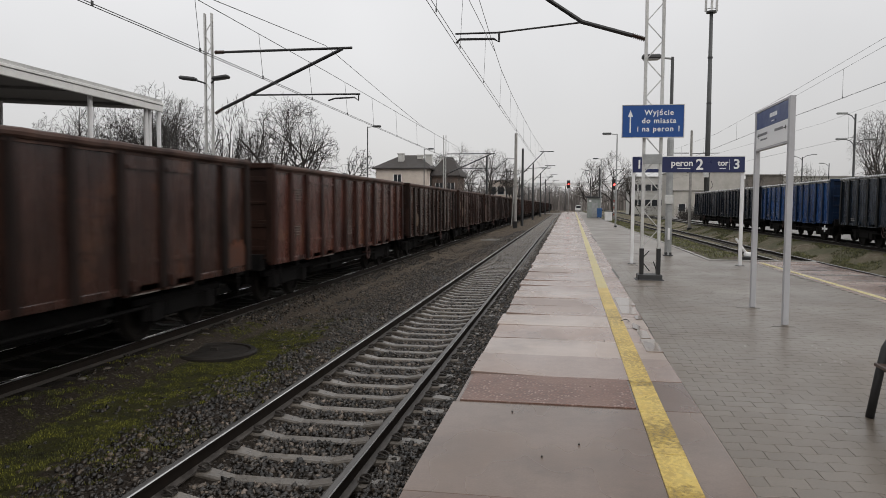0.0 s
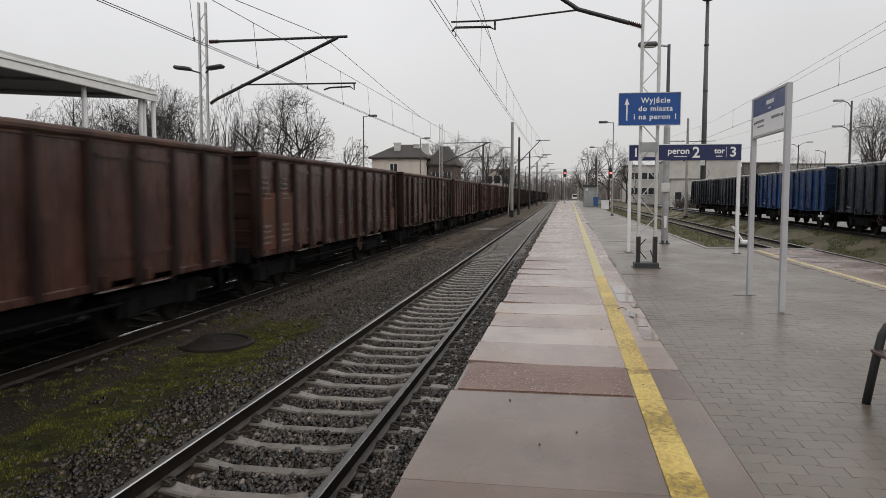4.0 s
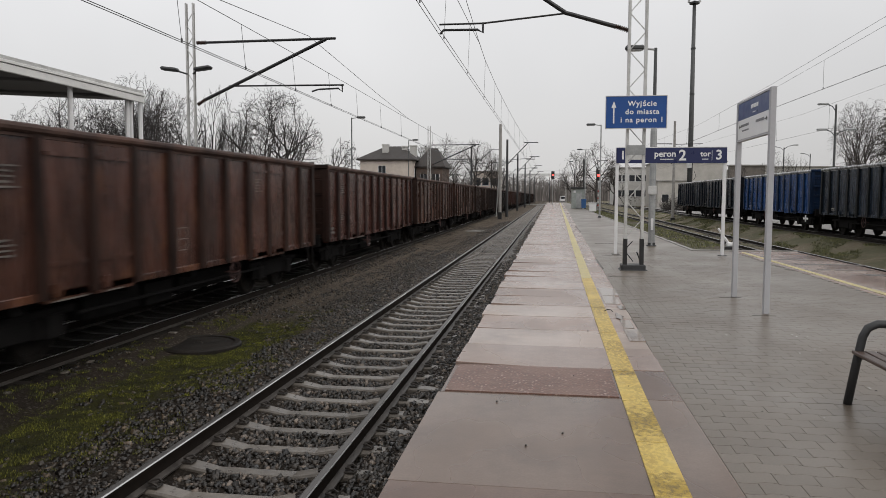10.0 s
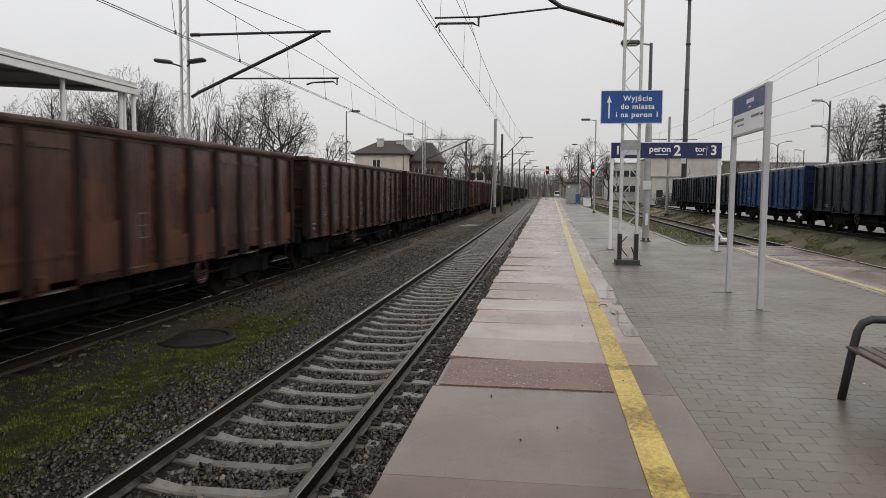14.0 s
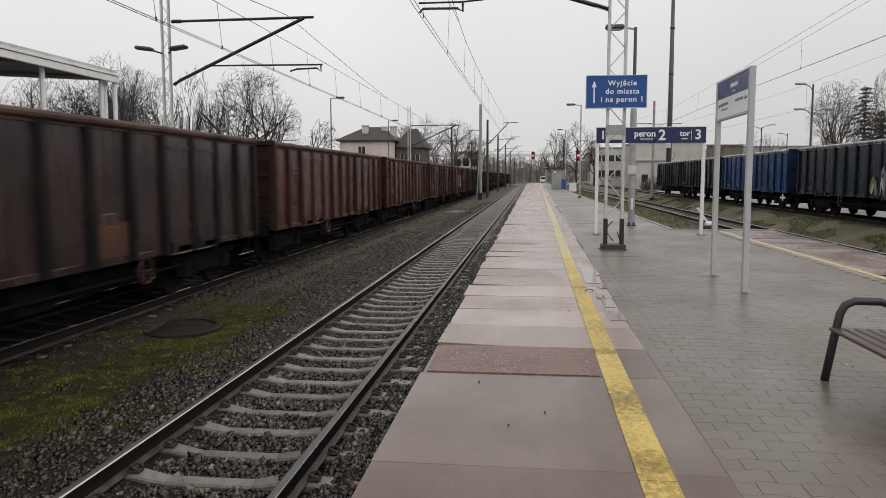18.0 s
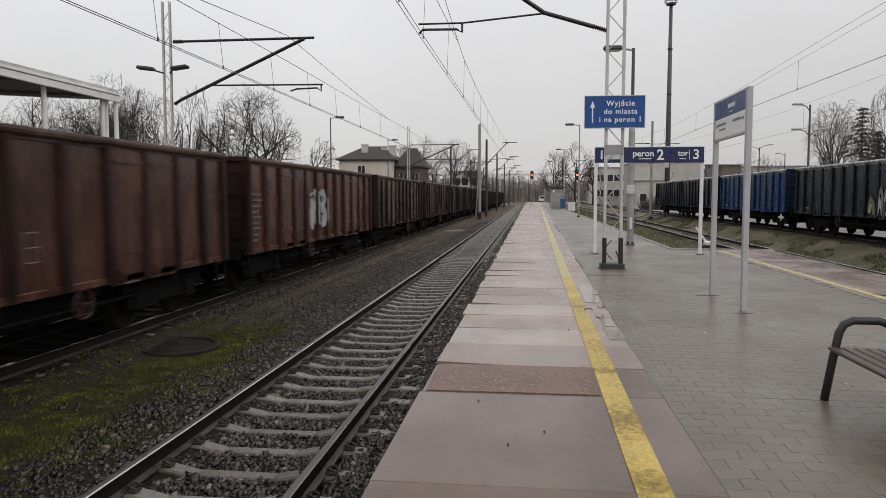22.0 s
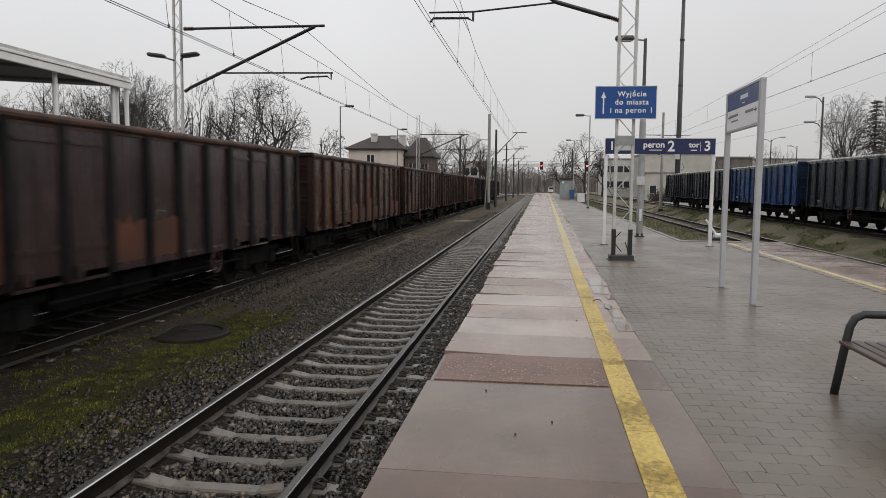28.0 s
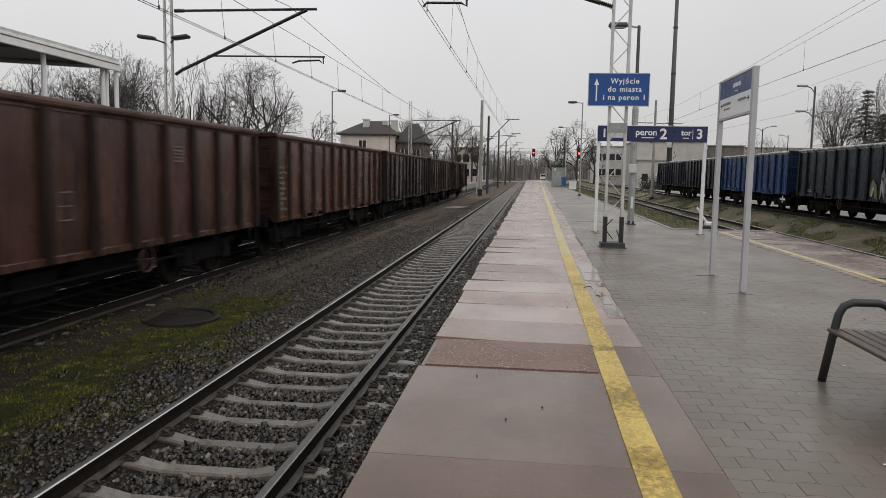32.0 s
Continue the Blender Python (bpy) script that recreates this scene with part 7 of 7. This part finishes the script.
# lamps beyond the siding
def yard_lamp(x, y, height, heads, label, mat="dark_steel", z=-0.4):
    s = thing("yard_lamp", x, y, z, label, "lamp post", "yard lamps")
    bm = bmesh.new()
    tube(bm, [(0, 0, 0), (0, 0, height)], [0.11, 0.07], 8)
    part("pole", bm, M[mat], s)
    for dx, dz in heads:
        sx = 1 if dx > 0 else -1
        part("arm", tubes(([(0, 0, height - 0.5 + dz), (dx * 0.4, 0, height - 0.12 + dz), (dx * 0.85, 0, height + dz)], 0.035)), M[mat], s)
        part("lamp_head", boxes((min(dx * 0.8, dx * 0.8 + sx * 0.75), max(dx * 0.8, dx * 0.8 + sx * 0.75), -0.14, 0.14, height - 0.03 + dz, height + 0.12 + dz), bevel=0.04), M["grey_steel"], s)


yard_lamp(21.24, 60.0, 9.05, ((-0.7, 0.0), (-0.7, -1.9), (0.9, -1.9)), "dark yard lamp post with three heads behind the siding", "dark_pole")
yard_lamp(32.3, 110.0, 9.0, ((-1.3, 0.1), (1.4, 0.3)), "grey twin-armed road lamp")
yard_lamp(42.3, 130.0, 9.2, ((-1.0, 0.0),), "grey single-armed road lamp")
yard_lamp(24.0, 150.0, 9.0, ((-1.0, 0.0),), "grey single-armed road lamp")


# ---- far buildings ----
def block(name, x0, x1, y0, y1, z1, wall, label, rows=(), cols=0, band=None, roof=True, face_windows=None):
    b = thing(name, (x0 + x1) / 2, y0, -0.5, label, "building", "far buildings")
    w, d, h = (x1 - x0) / 2, y1 - y0, z1 + 0.5
    part("wall", boxes((-w, w, 0, d, 0, h)), M[wall], b)
    if roof:
        part("roof", boxes((-w - 0.3, w + 0.3, -0.3, d + 0.3, h, h + 0.18)), M["concrete"], b)
    for z in rows:
        for k in range(cols):
            cx = -w + (k + 0.5) * 2 * w / cols
            win = part("window", boxes((cx - 0.6, cx + 0.6, -0.05, 0.05, z, z + 1.4)), M["glass"], b)
            part("window_frame", boxes((cx - 0.68, cx - 0.6, -0.08, 0.02, z - 0.06, z + 1.46), (cx + 0.6, cx + 0.68, -0.08, 0.02, z - 0.06, z + 1.46), (cx - 0.6, cx + 0.6, -0.08, 0.02, z - 0.08, z)), M["white"], win)
    if band:
        part("cornice", boxes((-w - 0.1, w + 0.1, -0.12, 0, band, band + 0.4)), M["render2"], b)
    return b


block("white_building", 14.5, 23.4, 172, 186, 8.1, "render2", "pale building with a flat roof and two rows of windows", (2.2, 5.6), 6)
block("depot_building", 20.5, 33.5, 150, 166, 8.4, "beige", "beige depot building with blank upper walls", (1.6,), 5, 5.0)
block("depot_annex", 20.3, 26.0, 146, 150, 4.6, "beige", "low beige annex with a dark door", (1.2,), 2)
block("warehouse", 35.5, 62.0, 140, 165, 7.0, "render2", "long grey warehouse behind the siding", (2.5,), 9)
block("warehouse_hall", 31.6, 37.5, 138, 139.6, 7.2, "dark_wall", "sooty hall with a low dark roof", (2.5,), 3)
block("yellow_house", -14.5, -9.9, 141, 155, 6.3, "render", "yellow house partly behind the train", (1.5, 4.2), 3)


def footbridge():
    f = thing("footbridge", 0, 232.0, -0.5, "long grey footbridge across all the tracks", "footbridge")
    part("deck", boxes((-34, 62, -1.2, 1.2, 8.35, 9.15)), M["bridge"], f)
    part("railing", boxes((-34, 62, -1.25, -1.15, 9.9, 10.0), (-34, 62, -1.25, -1.15, 9.3, 9.36)), M["bridge"], f)
    for k in range(33):
        part("railing_post", boxes((-34 + 3 * k - 0.05, -34 + 3 * k + 0.05, -1.24, -1.16, 8.85, 9.95)), M["bridge"], f)
    for x in (-30, -14, 4.8, 21, 38, 58):
        part("pier", boxes((x - 0.25, x + 0.25, -0.4, 0.4, 0, 8.35)), M["concrete"], f)


footbridge()


def crossing():
    c = thing("level_crossing", 0, 209.0, 0, "pale road surface crossing the tracks", "level crossing")
    tagged(c, kind="structure")
    part("roadway", boxes((-60, 60, 0, 6.5, -0.72, -0.545), bevel=0.02), M["concrete"], c)
    part("plat_end_ramp", raw("ramp", [(EDGE, -6, 0), (4.4, -6, 0), (4.4, 0, -0.55), (EDGE, 0, -0.55), (EDGE, -6, -0.9), (4.4, -6, -0.9), (4.4, 0, -0.9), (EDGE, 0, -0.9)], [(0, 1, 2, 3), (4, 5, 1, 0), (5, 6, 2, 1), (7, 4, 0, 3), (6, 7, 3, 2)], M["concrete"]), None, c)


crossing()


def van(x, y, z):
    v = thing("white_van", x, y, z, "white van waiting at the level crossing", "van")
    pts = [(-0.95, 0.0), (-0.98, 0.55), (-0.92, 1.05), (-0.75, 1.9), (-0.6, 2.05), (0.6, 2.05), (0.75, 1.9), (0.92, 1.05), (0.98, 0.55), (0.95, 0.0)]
    n = len(pts)
    verts = [(a, yy, b + 0.25) for yy in (0.0, 4.6) for a, b in pts]
    part("body", raw("body", verts, [(k, (k + 1) % n, n + (k + 1) % n, n + k) for k in range(n)] + [tuple(range(n))[::-1], tuple(range(n, 2 * n))], M["white"]), None, v)
    part("windscreen", boxes((-0.72, 0.72, -0.03, 0.0, 1.38, 2.05), bevel=0.01), M["glass"], v)
    for s in (-1, 1):
        part("headlight", boxes((s * 0.75 - 0.14, s * 0.75 + 0.14, -0.03, 0.01, 0.75, 0.92)), M["lamp_glass"], v)
        for yy in (0.9, 3.7):
            part("wheel", tubes(([(s * 0.75, yy, 0.33), (s * 0.97, yy, 0.33)], 0.33), sides=16), M["black"], v)
    part("bumper", boxes((-0.95, 0.95, -0.06, 0.0, 0.3, 0.6), bevel=0.02), M["dark_steel"], v)


van(4.1, 245.0, -0.50)


def woods():
    """Bare woods far behind the line, their haze put into the pale twig colour."""
    rng = random.Random(55)
    v, f = [], []
    for _ in range(5200):
        x = rng.uniform(-170, 190)
        y = 330 + rng.uniform(0, 60)
        h = 9 + 4 * noise.noise((x * 0.03, 1, 2)) + rng.uniform(-2, 2.5)
        w = rng.uniform(0.10, 0.3)
        lean = rng.uniform(-1.2, 1.2)
        b = len(v)
        v += [(x - w, y, -0.6), (x + w, y, -0.6), (x + lean, y, h)]
        f.append((b, b + 1, b + 2))
        for _ in range(5):
            z = h * rng.uniform(0.3, 0.95)
            xx, a = x + lean * z / h, rng.uniform(-2.2, 2.2)
            b = len(v)
            v += [(xx, y, z - 0.12), (xx, y, z + 0.12), (xx + a, y, z + abs(a) * 0.8)]
            f.append((b, b + 1, b + 2))
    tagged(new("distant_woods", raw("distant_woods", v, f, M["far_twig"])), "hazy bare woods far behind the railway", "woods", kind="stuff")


woods()


def hedge(x0, x1, y0, y1, h, seed, label):
    """Shrubs as a tangle of bare shoots."""
    rng = random.Random(seed)
    v, f = [], []
    for _ in range(2600):
        p = Vector((rng.uniform(x0, x1), rng.uniform(y0, y1), -0.55))
        d = Vector((rng.gauss(0, 0.35), rng.gauss(0, 0.35), 1)).normalized()
        ln = h * rng.uniform(0.45, 1.1) * (0.75 + 0.35 * noise.noise((p.x * 0.5, p.y * 0.3, seed)))
        q = p + d * ln
        w = Vector((0.02, 0.005, 0))
        b = len(v)
        v += [p - w, p + w, q]
        f.append((b, b + 1, b + 2))
        for _ in range(3):
            t = rng.uniform(0.35, 0.95)
            s = p.lerp(q, t)
            e = s + Vector((rng.gauss(0, 0.4), rng.gauss(0, 0.4), rng.uniform(0.1, 0.6)))
            b = len(v)
            v += [s - w * 0.7, s + w * 0.7, e]
            f.append((b, b + 1, b + 2))
    tagged(new("shrubs", raw("shrubs", v, f, M["twig"])), label, "shrubs", kind="stuff")


hedge(-22, -12, 96, 108, 6.0, 3, "bare shrubs between the far platform and the houses")
hedge(-40, -25, 60, 66, 3.6, 4, "bare shrubs under the trees")
hedge(17, 40, 112, 120, 3.2, 6, "bare shrubs behind the siding")
hedge(25, 45, 76, 86, 4.2, 7, "bare shrubs under the birches")


# ---- small things by the tracks ----
def manhole():
    m = thing("drain_well", -5.75, 11.45, -0.89, "low round concrete drain well sunk in the mossy ground", "drain well")
    bm = bmesh.new()
    lathe(bm, [(0.70, -0.1), (0.70, 0.10), (0.67, 0.13), (0.60, 0.13), (0.585, 0.10), (0.0001, 0.095)], 28, "Z")
    part("ring", bm, M["wet_dark"], m)
    part("cover", tubes(([(0, 0, 0.097), (0, 0, 0.115)], 0.56), sides=24), M["wet_dark"], m)
    part("lifting_eye", tubes(([(-0.06, 0, 0.11), (-0.05, 0, 0.16), (0.05, 0, 0.16), (0.06, 0, 0.11)], 0.01), sides=5), M["clip"], m)


manhole()


def trough_covers():
    for x, y in ((-4.9, 52.0), (-4.6, 53.4)):
        t = thing("cable_trough_cover", x, y, -0.86, "pale concrete cable trough cover lying on the gravel", "trough cover", "trough covers")
        part("cover", boxes((-1.0, 1.0, -0.2, 0.2, 0.0, 0.09), bevel=0.02), M["concrete"], t)


trough_covers()


def point_lever():
    p = thing("point_lever", 5.9, 25.6, -0.12, "black point lever with a white counterweight arm", "point lever")
    part("frame", boxes((-0.25, 0.25, -0.15, 0.15, -0.05, 0.16), bevel=0.02), M["black"], p)
    part("lever", tubes(([(0.1, 0, 0.12), (-0.35, 0, 0.75)], 0.035)), M["sign_white"], p)
    part("weight", boxes((-0.08, 0.3, -0.1, 0.1, 0.16, 0.3), bevel=0.03), M["sign_white"], p)
    part("stand", tubes(([(-0.2, 0.1, 0.0), (-0.25, 0.1, 0.6)], 0.025)), M["black"], p)


point_lever()


def spill(name, x, y, rx, ry, z, mat, words, kind, group):
    """A thin film on the paving with an uneven outline."""
    p = thing(name, x, y, z, words, kind, group)
    n = 30
    ring = []
    for k in range(n):
        c, t = math.cos(6.283 * k / n), math.sin(6.283 * k / n)
        f = 1 + 0.55 * noise.noise((c * 1.6 + x, t * 1.6 + y, 3)) + 0.25 * noise.noise((c * 5 + y, t * 5 + x, 6))
        ring.append((rx * f * c, ry * f * t, 0.0))
    low = [(a * 1.02, b * 1.02, -0.004) for a, b, _ in ring]
    part("film", raw("film", ring + low, [tuple(range(n))] + [(k + n, (k + 1) % n + n, (k + 1) % n, k) for k in range(n)], mat), None, p)


def puddles():
    for x, y, rx, ry in ((6.9, 19.5, 0.65, 0.13), (6.8, 18.15, 0.55, 0.10), (7.15, 17.05, 0.45, 0.16), (6.6, 20.9, 0.6, 0.10), (6.5, 13.3, 0.7, 0.07), (7.1, 15.2, 0.4, 0.08)):
        spill("wet_streak", x, y, rx, ry, 0.0095, M["wet_stain"], "dark wet streak along a joint of the edge slabs", "wet streak", "wet streaks")
    for x, y, rx, ry in ((1.02, 9.1, 0.06, 0.22), (0.99, 10.5, 0.05, 0.3), (1.10, 11.4, 0.05, 0.2)):
        spill("puddle", x, y, rx, ry, 0.0085, M["water"], "thin film of rainwater on the paving", "puddle", "puddles")
    t = thing("fallen_twig", 0.86, 10.95, 0.012, "dark hooked twig lying across the yellow stripe", "twig")
    part("twig", tubes(([(-0.04, 0.0, 0), (0.01, 0.10, 0.008), (0.06, 0.06, 0.009), (0.07, -0.08, 0.004)], 0.006), sides=6), M["bark"], t)


def water_material():
    m, nt, b = nodes_of("rain_film")
    b.inputs["Base Color"].default_value = (0.105, 0.078, 0.062, 1)
    n = noise_tex(nt, 6, 3, 0.5, (1, 1, 1), True)
    nt.links.new(maprange(nt, n, 0.35, 0.65, 0.03, 0.12), b.inputs["Roughness"])
    b.inputs["IOR"].default_value = 1.33
    return m


M["water"] = water_material()
M["wet_stain"] = surface("wet_stain", (0.035, 0.028, 0.024), (0.085, 0.068, 0.056), 6, 50, (0.25, 0.45), 0.2, 0.003)
puddles()


def litter():
    rng = random.Random(23)
    for i in range(22):
        x, y = rng.uniform(1.3, 4.2), rng.uniform(3.8, 9.5)
        pale = rng.random() < 0.7
        s = thing("litter_scrap", x, y, 0.004, "tiny pale paper scrap on the wet pavers" if pale else "small dark dead leaf on the wet pavers", "litter", "litter on the platform")
        a, w = rng.uniform(0, 180), rng.uniform(0.006, 0.014)
        bm = bmesh.new()
        ring = [bm.verts.new((w * (1 + 0.5 * rng.random()) * math.cos(k * 1.047), 0.55 * w * (1 + 0.5 * rng.random()) * math.sin(k * 1.047), 0.002 + 0.004 * rng.random())) for k in range(6)]
        top = bm.verts.new((0, 0, 0.009))
        for k in range(6):
            bm.faces.new((ring[k], ring[(k + 1) % 6], top))
        part("scrap", bm, M["sign_white"] if pale else M["bark"], s).rotation_euler.z = radians(a)
    for x, y in ((-0.4, 5.94), (-0.13, 4.9), (0.12, 5.2), (0.25, 6.9), (0.72, 6.6), (0.5, 9.3)):
        s = thing("pebble", x, y, 0.006, "small dark pebble on the platform slab", "pebble", "pebbles")
        bm = bmesh.new()
        bmesh.ops.create_icosphere(bm, subdivisions=1, radius=0.009)
        part("stone", bm, M["joint"], s)


litter()




def paving_flaws():
    """Open joints, gaps round the sign posts and a few relaid small slabs."""
    for x0, x1, y0, y1 in ((1.225, 1.275, 17.6, 20.2), (1.42, 1.48, 35.5, 43.0), (1.62, 2.55, 26.98, 27.08), (1.5, 2.05, 21.54, 21.60), (1.24, 2.3, 15.86, 15.90), (2.84, 3.20, 12.86, 12.895), (2.88, 3.20, 10.93, 10.96)):
        part("open_joint", boxes((x0, x1, y0, y1, -0.02, 0.0035)), M["joint"], PLATFORM, "open dark joint")
    for x0, x1, y0, y1 in ((0.90, 1.19, 12.75, 13.72), (0.89, 1.12, 11.75, 12.72), (0.95, 1.14, 8.72, 9.55), (0.97, 1.10, 9.60, 10.2)):
        part("relaid_slab", boxes((x0, x1, y0, y1, -0.02, 0.0075), bevel=0.003), M["slab_wet"], PLATFORM, "small relaid wet slab")


paving_flaws()


def yard_road():
    ob = new("yard_road", raw("yard_road", [(x, y, -0.36) for y in (-40, 40, 100, 150) for x in (17.6, 25.0)] + [(x, y, -0.6) for y in (-40, 40, 100, 150) for x in (17.6, 25.0)], [(2 * k, 2 * k + 1, 2 * k + 3, 2 * k + 2) for k in range(3)] + [(2 * k + 8, 2 * k, 2 * k + 2, 2 * k + 10) for k in range(3)] + [(2 * k + 1, 2 * k + 9, 2 * k + 11, 2 * k + 3) for k in range(3)], M["road"]))
    tagged(ob, "pale concrete yard road behind the siding", "road", kind="structure")


yard_road()
build_pavers()


def travelled(t):
    """Metres that the train has rolled since the start; it gathers a little speed."""
    return 10.649 * t + 0.00756 * t * t


def motions():
    """The train rolls towards and past the platform; its wheels turn."""
    times = [i * 2.0 for i in range(17)]
    for i, w in enumerate(WAGONS):
        y0 = 21.50 + 14.04 * (i - 1)
        walk(w, [(t, pose(T2, y0 - travelled(t), RAIL)) for t in times])
    first = {}
    for w in WAGONS:
        for bogie in [o for o in w.children if o.name.startswith("bogie")]:
            for ws in bogie.children:
                key = round(ws.location.y, 1)
                if key not in first:
                    spot = ws.location.copy()
                    walk(ws, [(k / FPS, Matrix.Translation(spot) @ Matrix.Rotation(travelled(k / FPS) / 0.46, 4, "X")) for k in range(32 * FPS + 1)])
                    first[key] = ws.animation_data
                else:
                    ws.rotation_mode = "QUATERNION"
                    ws.animation_data_create()
                    ws.animation_data.action = first[key].action
                    ws.animation_data.action_slot = first[key].action_slot


motions()
